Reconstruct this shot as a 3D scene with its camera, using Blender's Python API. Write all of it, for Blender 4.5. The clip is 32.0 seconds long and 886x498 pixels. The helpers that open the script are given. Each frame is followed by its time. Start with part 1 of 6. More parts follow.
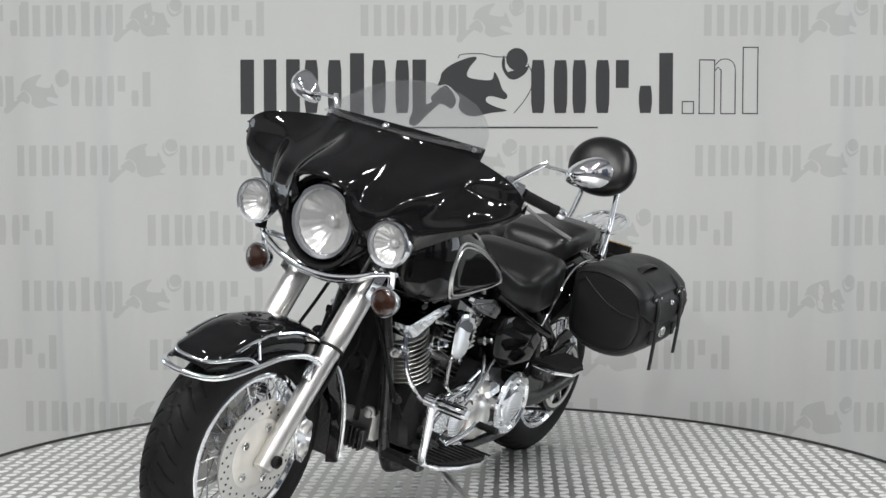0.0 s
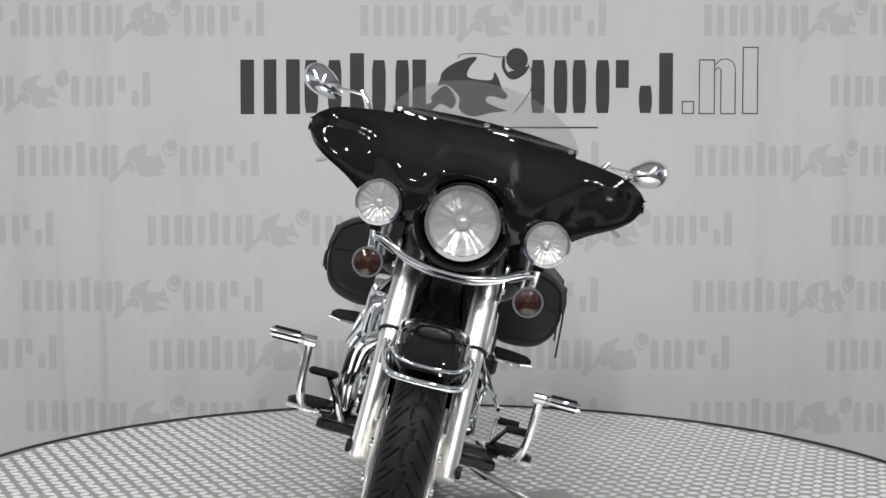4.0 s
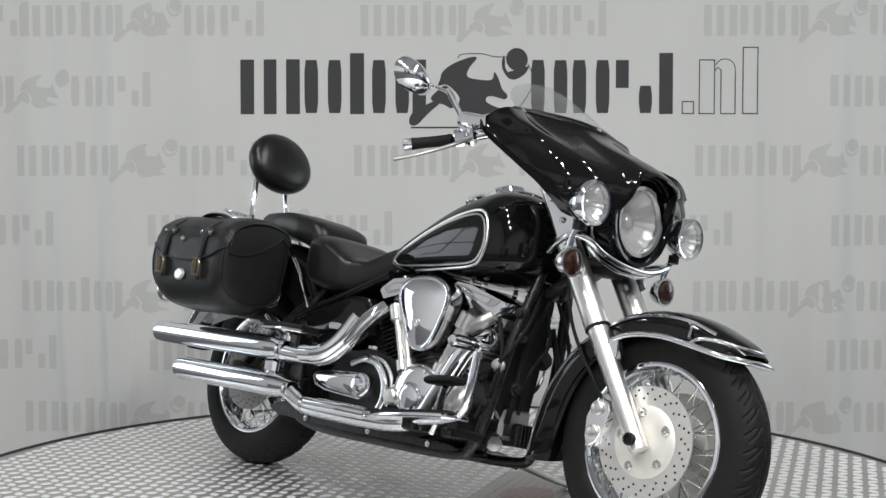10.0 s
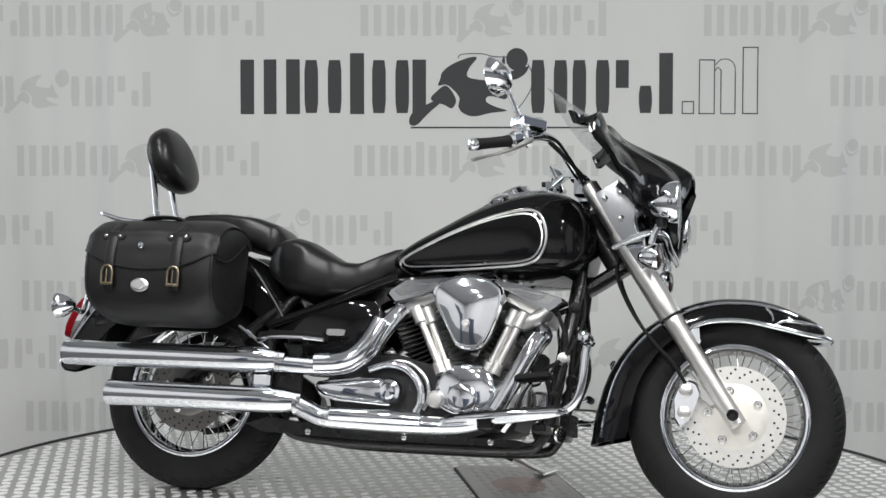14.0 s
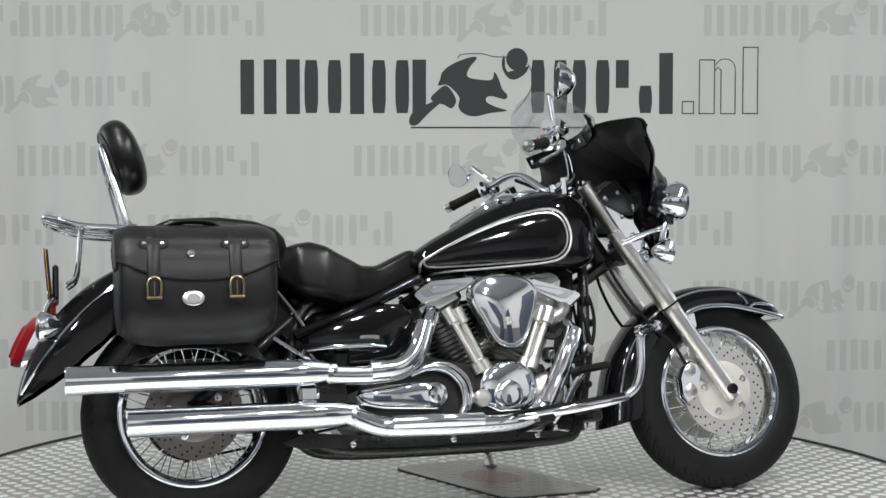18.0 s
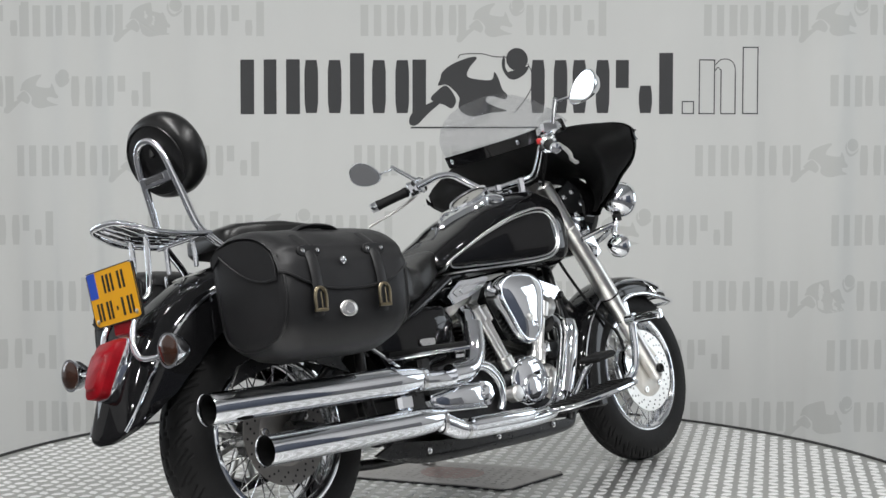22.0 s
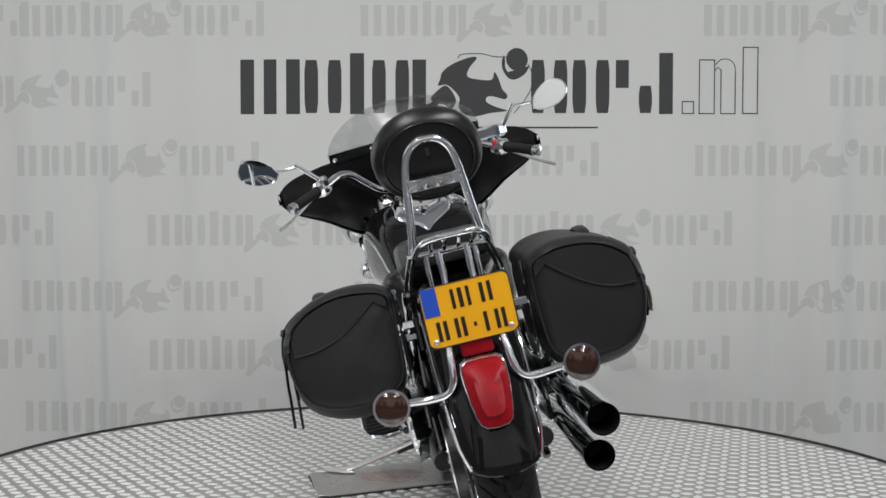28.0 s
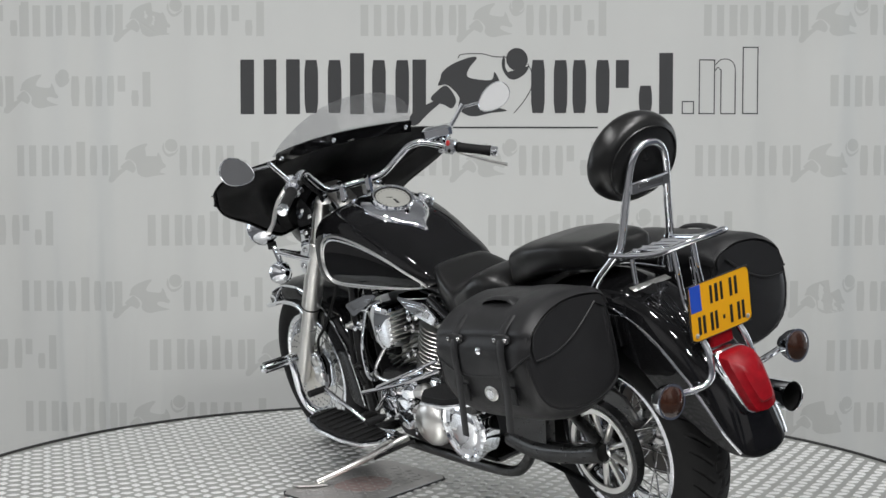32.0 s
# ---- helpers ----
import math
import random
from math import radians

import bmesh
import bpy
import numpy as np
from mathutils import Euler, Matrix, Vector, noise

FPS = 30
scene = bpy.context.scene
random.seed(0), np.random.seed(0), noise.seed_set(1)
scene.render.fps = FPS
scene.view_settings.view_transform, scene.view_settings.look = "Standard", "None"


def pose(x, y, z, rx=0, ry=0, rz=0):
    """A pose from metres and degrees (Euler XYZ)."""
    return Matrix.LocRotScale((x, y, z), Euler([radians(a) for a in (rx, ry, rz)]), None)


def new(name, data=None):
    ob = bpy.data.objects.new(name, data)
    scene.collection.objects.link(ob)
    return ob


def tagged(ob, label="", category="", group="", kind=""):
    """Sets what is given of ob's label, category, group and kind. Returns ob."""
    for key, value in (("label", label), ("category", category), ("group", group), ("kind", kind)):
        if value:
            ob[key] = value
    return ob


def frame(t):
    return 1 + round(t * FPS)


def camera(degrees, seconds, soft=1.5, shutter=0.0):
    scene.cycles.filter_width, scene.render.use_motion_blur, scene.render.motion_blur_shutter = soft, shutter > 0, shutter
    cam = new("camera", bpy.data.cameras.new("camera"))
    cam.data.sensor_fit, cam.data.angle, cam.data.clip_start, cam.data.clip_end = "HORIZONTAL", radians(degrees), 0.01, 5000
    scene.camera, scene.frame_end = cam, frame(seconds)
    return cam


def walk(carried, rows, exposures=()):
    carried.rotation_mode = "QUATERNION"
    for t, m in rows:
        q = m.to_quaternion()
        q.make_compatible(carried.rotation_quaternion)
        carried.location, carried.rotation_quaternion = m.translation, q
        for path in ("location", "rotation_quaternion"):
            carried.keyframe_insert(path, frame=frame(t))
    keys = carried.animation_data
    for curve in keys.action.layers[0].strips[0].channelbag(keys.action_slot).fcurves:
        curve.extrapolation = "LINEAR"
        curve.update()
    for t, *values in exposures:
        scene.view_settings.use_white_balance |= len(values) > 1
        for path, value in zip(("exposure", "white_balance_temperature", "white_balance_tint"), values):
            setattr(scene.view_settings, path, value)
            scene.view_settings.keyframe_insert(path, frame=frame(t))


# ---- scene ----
# A cruiser motorcycle on a turning platform in front of a printed cloth backdrop, in a closed photo room.

# camera: fixed on a tripod
cam = camera(37.743, 32.0)
EYE = pose(0, -4.1621, 0.9964) @ pose(0, 0, 0, 90 - 2.767, 0, 0.053) @ pose(0, 0, 0, 0, 0, 0.393)
walk(cam, [(0.0, EYE), (32.0, EYE)], [(0, 0.11), (2, 0.11), (3.5, 0.05), (6, -0.08), (7, -0.01), (9, 0.05), (11, -0.05), (12, -0.05), (14, 0.07), (17, 0.01), (19, -0.04), (21, 0.10), (23, 0.10), (25, 0.16), (28, -0.09), (30, -0.11), (32, 0.02)])

# world and lamps
world = bpy.data.worlds.new("world")
world.use_nodes = True
world.node_tree.nodes["Background"].inputs[0].default_value = (0.5, 0.52, 0.55, 1)
world.node_tree.nodes["Background"].inputs[1].default_value = 0.02
scene.world = world

CEIL, FLOOR = 4.7, -0.34
DAYLIGHT = 28
LAMPS = [(x, y) for y in (-6.2, -4.4, -2.6, -0.8) for x in (-1.9, 1.9)]
for lx, ly in LAMPS:
    data = bpy.data.lights.new("ceiling_lamp", "AREA")
    data.shape, data.size, data.size_y, data.energy, data.color = "RECTANGLE", 0.16, 0.46, 34 if ly > -1 else 91, (0.99, 0.985, 0.98)
    new("ceiling_lamp", data).matrix_world = pose(lx, ly, CEIL - 0.075, 0, 0, 0)


# ---- materials ----
def mat(name, color, rough=0.5, metal=0.0, coat=0.0, var=0.08, scale=12.0, rvar=0.06, bump=0.0, bscale=300.0, spec=0.5, detail=4.0):
    m = bpy.data.materials.new(name)
    m.use_nodes = True
    nt = m.node_tree
    b = nt.nodes["Principled BSDF"]
    tc = nt.nodes.new("ShaderNodeTexCoord")
    n = nt.nodes.new("ShaderNodeTexNoise")
    n.inputs["Scale"].default_value, n.inputs["Detail"].default_value = scale, detail
    nt.links.new(tc.outputs["Object"], n.inputs["Vector"])
    ramp = nt.nodes.new("ShaderNodeMix")
    ramp.data_type = "RGBA"
    lo = [c * (1 - var) for c in color]
    hi = [min(1, c * (1 + var)) for c in color]
    ramp.inputs[6].default_value, ramp.inputs[7].default_value = (*lo, 1), (*hi, 1)
    nt.links.new(n.outputs["Fac"], ramp.inputs[0])
    nt.links.new(ramp.outputs[2], b.inputs["Base Color"])
    r = nt.nodes.new("ShaderNodeMapRange")
    r.inputs["To Min"].default_value, r.inputs["To Max"].default_value = max(0.01, rough - rvar), rough + rvar
    n2 = nt.nodes.new("ShaderNodeTexNoise")
    n2.inputs["Scale"].default_value, n2.inputs["Detail"].default_value = scale * 5, 3
    nt.links.new(tc.outputs["Object"], n2.inputs["Vector"])
    nt.links.new(n2.outputs["Fac"], r.inputs["Value"])
    nt.links.new(r.outputs["Result"], b.inputs["Roughness"])
    b.inputs["Metallic"].default_value, b.inputs["Coat Weight"].default_value, b.inputs["Coat Roughness"].default_value = metal, coat, 0.03
    b.inputs["Specular IOR Level"].default_value, b.inputs["IOR"].default_value = spec, 1.45
    if bump:
        bn, n3 = nt.nodes.new("ShaderNodeBump"), nt.nodes.new("ShaderNodeTexNoise")
        n3.inputs["Scale"].default_value, n3.inputs["Detail"].default_value = bscale, 5
        nt.links.new(tc.outputs["Object"], n3.inputs["Vector"])
        bn.inputs["Strength"].default_value, bn.inputs["Distance"].default_value = bump, 0.002
        nt.links.new(n3.outputs["Fac"], bn.inputs["Height"])
        nt.links.new(bn.outputs["Normal"], b.inputs["Normal"])
    return m


PAINT = mat("black_paint", (0.0055, 0.0055, 0.006), 0.05, 0, 0, 0.3, 6, 0.02, spec=0.42)
CHROME = mat("chrome", (0.92, 0.94, 0.975), 0.05, 1, 0, 0.03, 20, 0.03)
DULL = mat("aged_chrome", (0.66, 0.66, 0.66), 0.16, 1, 0, 0.12, 30, 0.06, 0.02, 150)
SATIN = mat("satin_aluminium", (0.80, 0.79, 0.765), 0.33, 1, 0, 0.06, 30, 0.04, 0.012, 240)
ALLOY = mat("cast_alloy", (0.5, 0.5, 0.49), 0.42, 1, 0, 0.12, 40, 0.1, 0.2, 260)
CARRIER = mat("pale_worn_alloy", (0.74, 0.72, 0.67), 0.42, 0.35, 0, 0.12, 25, 0.08, 0.05, 300)
WORN = mat("dirty_rear_disc", (0.20, 0.19, 0.18), 0.42, 0.8, 0, 0.3, 25, 0.1, 0.1, 300)
DISC = mat("disc_steel", (0.74, 0.73, 0.70), 0.34, 0.75, 0, 0.1, 60, 0.05, 0.015, 400)
LEATHER = mat("black_leather", (0.012, 0.012, 0.0128), 0.42, 0, 0, 0.35, 9, 0.07, 0.22, 320, spec=0.42)
VINYL = mat("black_vinyl", (0.008, 0.008, 0.008), 0.30, 0, 0, 0.25, 7, 0.03, 0.12, 520, spec=0.5)
RUBBER = mat("tyre_rubber", (0.010, 0.010, 0.0102), 0.6, 0, 0, 0.3, 25, 0.1, 0.3, 300, spec=0.22)
PLASTIC = mat("black_plastic", (0.012, 0.012, 0.012), 0.5, 0, 0, 0.25, 30, 0.1, 0.2, 300, spec=0.25)
IRON = mat("black_frame_paint", (0.010, 0.010, 0.010), 0.3, 0, 0.2, 0.3, 20, 0.1, 0.15, 200)
ENGINE = mat("dark_engine_metal", (0.03, 0.03, 0.031), 0.4, 0.6, 0, 0.35, 40, 0.12, 0.3, 200)
FIN = mat("cylinder_fin_metal", (0.60, 0.60, 0.58), 0.33, 1, 0, 0.15, 60, 0.1, 0.2, 250)
BRASS = mat("aged_brass", (0.33, 0.28, 0.19), 0.32, 1, 0, 0.2, 90, 0.1, 0.2, 300)
REDLENS = mat("red_lens", (0.21, 0.0035, 0.008), 0.34, 0, 0, 0.45, 45, 0.06, 0.15, 300, spec=0.18)
AMBER = mat("smoked_amber_lens", (0.032, 0.011, 0.005), 0.08, 0, 0.6, 0.5, 30, 0.04, 0.2, 200)
REFLECTOR = mat("lamp_reflector", (0.66, 0.66, 0.65), 0.24, 0.55, 0, 0.06, 40, 0.08)
YELLOW = mat("yellow_plate", (0.850, 0.409, 0.006), 0.4, 0, 0.2, 0.05, 20)
BLUE = mat("blue_strip", (0.02, 0.08, 0.5), 0.4, 0, 0.2, 0.05, 20)
BLACKINK = mat("black_print", (0.012, 0.012, 0.012), 0.5, 0, 0, 0.1, 20)
DIAL = mat("dial_face", (0.27, 0.27, 0.25), 0.5, 0, 0.1, 0.08, 20)
REDKNOB = mat("red_switch", (0.55, 0.03, 0.03), 0.35, 0, 0, 0.1, 20)
MIRROR = mat("mirror_glass", (0.86, 0.87, 0.87), 0.015, 1, 0, 0.01, 10, 0.005)
WHITEPIPE = mat("pale_trim", (0.86, 0.86, 0.85), 0.3, 1, 0, 0.05, 40, 0.05)


def screen_material(name="smoked_screen", tint=(0.982, 0.982, 0.986), haze=0.0):
    """Thin clear sheet: mostly lets light straight through, with gloss on top."""
    m = bpy.data.materials.new(name)
    m.use_nodes = True
    nt = m.node_tree
    for n in list(nt.nodes):
        nt.nodes.remove(n)
    out, mix = nt.nodes.new("ShaderNodeOutputMaterial"), nt.nodes.new("ShaderNodeMixShader")
    tr, gl, fr = nt.nodes.new("ShaderNodeBsdfTransparent"), nt.nodes.new("ShaderNodeBsdfGlossy"), nt.nodes.new("ShaderNodeFresnel")
    tr.inputs[0].default_value = (*tint, 1)
    gl.inputs["Roughness"].default_value = 0.06
    fr.inputs[0].default_value = 1.45
    half = nt.nodes.new("ShaderNodeMath")
    half.operation = "MULTIPLY"
    half.inputs[1].default_value = 0.26
    nt.links.new(fr.outputs[0], half.inputs[0])
    nt.links.new(half.outputs[0], mix.inputs[0])
    soft, veil = nt.nodes.new("ShaderNodeBsdfDiffuse"), nt.nodes.new("ShaderNodeMixShader")
    soft.inputs[0].default_value, veil.inputs[0].default_value = (0.8, 0.8, 0.8, 1), haze
    nt.links.new(tr.outputs[0], veil.inputs[1])
    nt.links.new(soft.outputs[0], veil.inputs[2])
    nt.links.new(veil.outputs[0], mix.inputs[1])
    nt.links.new(gl.outputs[0], mix.inputs[2])
    nt.links.new(mix.outputs[0], out.inputs[0])
    return m


SCREEN = screen_material(tint=(0.945, 0.945, 0.955), haze=0.022)
LENS = screen_material("clear_lens", (0.985, 0.99, 0.99), haze=0.10)
TREAD = mat("aluminium_tread_plate", (0.56, 0.56, 0.545), 0.42, 0.95, 0, 0.1, 3, 0.07, 0.15, 120)
# much paler than the plate: the worn tread's glint is put into its colour
LOZENGE = mat("worn_lozenge_with_glint", (0.97, 0.97, 0.955), 0.34, 0.5, 0, 0.06, 9, 0.06, 0.1, 160)
RIM = mat("table_edge_rubber", (0.03, 0.03, 0.03), 0.6, 0, 0, 0.2, 20, 0.1, 0.2, 120)
MATPLATE = mat("worn_steel_sheet", (0.47, 0.455, 0.447), 0.45, 0.8, 0, 0.14, 6, 0.1, 0.15, 120)
REDDISH = mat("reddish_metal", (0.44, 0.33, 0.31), 0.5, 0.6, 0, 0.3, 14, 0.1, 0.1, 120)
CLOTH = mat("grey_backdrop_cloth", (0.60, 0.61, 0.595), 0.85, 0, 0, 0.025, 1.6, 0.04, 0.04, 160)
PRINT = mat("dark_grey_print", (0.05, 0.051, 0.053), 0.8, 0, 0, 0.04, 3, 0.04, 0.03, 160)
FADED = mat("faded_grey_print", (0.51, 0.52, 0.505), 0.85, 0, 0, 0.03, 3, 0.04, 0.03, 160)
WALL = mat("room_wall_paint", (0.52, 0.52, 0.525), 0.8, 0, 0, 0.05, 1.5, 0.05, 0.1, 120)
CONCRETE = mat("concrete_floor", (0.085, 0.085, 0.088), 0.6, 0, 0, 0.15, 2.0, 0.1, 0.2, 60)
CEILING = mat("ceiling_paint", (0.62, 0.62, 0.62), 0.85, 0, 0, 0.05, 1.5, 0.05, 0.1, 120)
WAINSCOT = mat("grey_wall_paint", (0.16, 0.162, 0.17), 0.6, 0, 0, 0.1, 1.5, 0.05, 0.1, 120)
HOUSING = mat("lamp_housing", (0.6, 0.6, 0.6), 0.4, 0, 0, 0.04, 5)


# ---- mesh tools ----
def part(name, bm, material, parent=None, label="", angle=38, face=None):
    """One mesh object under a thing or part. face: the way that an open sheet looks."""
    me = bpy.data.meshes.new(name)
    bmesh.ops.recalc_face_normals(bm, faces=bm.faces)
    if face:
        bm.normal_update()
        bmesh.ops.reverse_faces(bm, faces=[f for f in bm.faces if f.normal.dot(Vector(face)) < 0])
    bm.to_mesh(me)
    bm.free()
    me.materials.append(material)
    me.shade_smooth()
    me.set_sharp_from_angle(angle=radians(angle))
    ob = new(name, me)
    if parent:
        ob.parent = parent
    if label:
        ob["label"] = label
    return ob


def loft(bm, rings, cap=True, closed=False, ring=True):
    vs = [[bm.verts.new(p) for p in r] for r in rings]
    n = len(vs[0])
    m = len(vs)
    for i in range(m if closed else m - 1):
        a, b = vs[i], vs[(i + 1) % m]
        for j in range(n if ring else n - 1):
            k = (j + 1) % n
            bm.faces.new((a[j], a[k], b[k], b[j]))
    if cap and not closed and ring:
        bm.faces.new(vs[0][::-1])
        bm.faces.new(vs[-1])
    return bm


def thicken(bm, t):
    bmesh.ops.recalc_face_normals(bm, faces=bm.faces)
    bm.normal_update()
    bmesh.ops.solidify(bm, geom=bm.faces[:], thickness=t)


def smooth_line(pts, n=6, closed=False):
    P = [Vector(p) for p in pts]
    if n <= 1 or len(P) < 3:
        return P
    out = []
    m = len(P)
    for i in range(m if closed else m - 1):
        p0 = P[(i - 1) % m] if closed or i > 0 else P[0] * 2 - P[1]
        p1, p2 = P[i], P[(i + 1) % m]
        p3 = P[(i + 2) % m] if closed or i + 2 < m else P[-1] * 2 - P[-2]
        for k in range(n):
            t = k / n
            out.append(0.5 * ((2 * p1) + (p2 - p0) * t + (2 * p0 - 5 * p1 + 4 * p2 - p3) * t * t + (3 * p1 - p0 - 3 * p2 + p3) * t ** 3))
    if not closed:
        out.append(P[-1])
    return out


def glide(x, xs, ys):
    """Monotone cubic through the points (xs, ys)."""
    n = len(xs)
    if x <= xs[0]:
        return ys[0]
    if x >= xs[-1]:
        return ys[-1]
    h = [xs[k + 1] - xs[k] for k in range(n - 1)]
    d = [(ys[k + 1] - ys[k]) / h[k] for k in range(n - 1)]
    m = [d[0]] + [0.0 if d[k - 1] * d[k] <= 0 else 2 * d[k - 1] * d[k] / (d[k - 1] + d[k]) for k in range(1, n - 1)] + [d[-1]]
    k = next(k for k in range(n - 1) if x <= xs[k + 1])
    t = (x - xs[k]) / h[k]
    return (1 + 2 * t) * (1 - t) ** 2 * ys[k] + t * (1 - t) ** 2 * h[k] * m[k] + t * t * (3 - 2 * t) * ys[k + 1] + t * t * (t - 1) * h[k] * m[k + 1]


def tube(bm, pts, r, seg=10, n=5, closed=False, flat=1.0, side=None):
    """A round bar along a line. r: one radius, or one for each given point. flat: squeezes it across."""
    L = smooth_line(pts, n, closed)
    if isinstance(r, (list, tuple)):
        R = [float(q) for q in np.interp(np.linspace(0, len(pts) - 1, len(L)), range(len(pts)), r)]
    else:
        R = [r] * len(L)
    rings, u = [], None
    for i, p in enumerate(L):
        q, s = L[(i + 1) % len(L)] if closed or i + 1 < len(L) else p, L[i - 1] if closed or i else p
        d = (q - s).normalized()
        if side is not None:
            u = Vector(side)
        elif u is None:
            u = Vector((0, 0, 1)) if abs(d.z) < 0.9 else Vector((0, 1, 0))
        u = (u - d * u.dot(d)).normalized()
        v = d.cross(u)
        rings.append([p + R[i] * (u * math.cos(a) * flat + v * math.sin(a)) for a in (2 * math.pi * k / seg for k in range(seg))])
    return loft(bm, rings, closed=closed)


def lathe(bm, prof, c=(0, 0, 0), axis=(0, 1, 0), seg=32, closed=False, cap=True):
    """prof: (along the axis, radius) from end to end."""
    d = Vector(axis).normalized()
    u = d.orthogonal().normalized()
    v = d.cross(u)
    c = Vector(c)
    rings = [[c + d * a + max(r, 0.0004) * (u * math.cos(t) + v * math.sin(t)) for t in (2 * math.pi * k / seg for k in range(seg))] for a, r in prof]
    return loft(bm, rings, closed=closed, cap=cap and not closed)


def plate(bm, outline, y0, y1, b=0.003, axis="y", dome=0.0):
    """A slab with rounded edges from an outline (two coordinates) between two levels of the third axis."""
    cx, cy = sum(p[0] for p in outline) / len(outline), sum(p[1] for p in outline) / len(outline)
    ext = max(max(abs(p[0] - cx), abs(p[1] - cy)) for p in outline)

    def put(p, k, h):
        a, c = cx + (p[0] - cx) * k, cy + (p[1] - cy) * k
        return {"y": (a, h, c), "x": (h, a, c), "z": (a, c, h)}[axis]
    s = 1 if y1 > y0 else -1
    k = 1 - b / ext
    levels = [(k, y0), (1, y0 + s * b), (1, y1 - s * b), (k, y1)]
    if dome:
        levels = [(k, y0), (1, y0 + s * b)] + [(math.cos(a), y1 + s * dome * math.sin(a)) for a in (0.0, 0.3, 0.6, 0.85, 1.1, 1.3, 1.45)]
    return loft(bm, [[put(p, kk, h) for p in outline] for kk, h in levels])


def box(bm, c, s, b=0.003, turn=None):
    hx, hy, hz = (v / 2 for v in s)
    b = min(b, hx * 0.9, hy * 0.9, hz * 0.9)
    rings = []
    for z, k in ((-hz, b), (-hz + b, 0), (hz - b, 0), (hz, b)):
        x, y = hx - k, hy - k
        rings.append([(x - b, -y, z), (x, -y + b, z), (x, y - b, z), (x - b, y, z), (-x + b, y, z), (-x, y - b, z), (-x, -y + b, z), (-x + b, -y, z)])
    m = Matrix.Translation(c) @ (turn.to_4x4() if turn else Matrix())
    return loft(bm, [[m @ Vector(p) for p in r] for r in rings])


def oval(cx, cy, rx, ry, n=32, p=2.0, turn=0.0):
    out = []
    for k in range(n):
        a = 2 * math.pi * k / n
        c, s = math.cos(a), math.sin(a)
        x, y = rx * math.copysign(abs(c) ** (2 / p), c), ry * math.copysign(abs(s) ** (2 / p), s)
        out.append((cx + x * math.cos(turn) - y * math.sin(turn), cy + x * math.sin(turn) + y * math.cos(turn)))
    return out


def mirrored(pts, side):
    return [(p[0], p[1] * side, p[2]) for p in pts]


def turn_to(d, up=(0, 0, 1)):
    """A turn that brings z to d."""
    return Vector(d).to_track_quat("Z", "Y").to_matrix()


B = bmesh.new

# ---- the room ----
def slab(name, c, s, material, label):
    ob = part(name, box(B(), c, s, 0.002), material, None, label)
    return tagged(ob, kind="structure", category=name.split("_")[0])


slab("floor", (0, -2.7, FLOOR - 0.05), (9.2, 10.8, 0.1), CONCRETE, "dark grey concrete floor of the photo room")
slab("wall_north", (0, 2.75, 2.18), (9.2, 0.1, 5.04), WALL, "plain grey painted wall behind the backdrop")
slab("wall_south", (0, -8.15, 2.18), (9.2, 0.1, 5.04), WALL, "plain grey painted wall facing the platform")
WIN_Y, WIN_Z, WIN_W, WIN_H = 1.55, 1.55, 1.5, 2.1


def side_wall(name, sx, label):
    """A wall with one opening, in four butted blocks, and the window in it."""
    y0, y1, z0, z1 = WIN_Y - WIN_W / 2, WIN_Y + WIN_W / 2, WIN_Z - WIN_H / 2, WIN_Z + WIN_H / 2
    bm = B()
    for a, b, lo, hi in ((-8.1, y0, FLOOR, CEIL), (y1, 2.7, FLOOR, CEIL), (y0, y1, FLOOR, z0), (y0, y1, z1, CEIL)):
        box(bm, (sx * 4.65, (a + b) / 2, (lo + hi) / 2), (0.1, b - a, hi - lo), 0.001)
    tagged(part(name, bm, WALL, None, label), kind="structure", category="wall")
    win = tagged(new("window_1" if sx < 0 else "window_2"), "tall bright window with a white frame in the side wall", "window", kind="structure")
    for y, z, w, h in ((y0, WIN_Z, 0.06, WIN_H), (y1, WIN_Z, 0.06, WIN_H), (WIN_Y, WIN_Z, 0.04, WIN_H), (WIN_Y, z0, WIN_W, 0.06), (WIN_Y, z1, WIN_W, 0.06), (WIN_Y, WIN_Z + 0.35, WIN_W, 0.04)):
        part("window_frame", box(B(), (sx * 4.625, y, z), (0.07, w, h), 0.004), HOUSING, win)
    data = bpy.data.lights.new("window_daylight", "AREA")
    data.shape, data.size, data.size_y, data.energy, data.color = "RECTANGLE", WIN_H, WIN_W, DAYLIGHT, (0.86, 0.93, 1.0)
    new("window_daylight", data).matrix_world = pose(sx * 4.69, WIN_Y, WIN_Z, 0, 90 if sx < 0 else -90, 0) @ pose(0, 0, 0, 0, 180, 0)


side_wall("wall_west", -1, "plain grey painted side wall with a window")
side_wall("wall_east", 1, "plain grey painted side wall with a window")
# dark bands out of view, added to darken what chrome and paint reflect
slab("wainscot_south", (0, -8.09, 0.36), (9.18, 0.02, 1.38), WAINSCOT, "unseen dark grey wall band added to darken reflections")
slab("wainscot_west", (-4.59, -4.05, 0.36), (0.02, 8.0, 1.38), WAINSCOT, "unseen dark grey side wall band added to darken reflections")
slab("wainscot_east", (4.59, -4.05, 0.36), (0.02, 8.0, 1.38), WAINSCOT, "unseen dark grey side wall band added to darken reflections")
slab("ceiling", (0, -2.7, CEIL + 0.05), (9.4, 11.0, 0.1), CEILING, "dull grey painted ceiling")
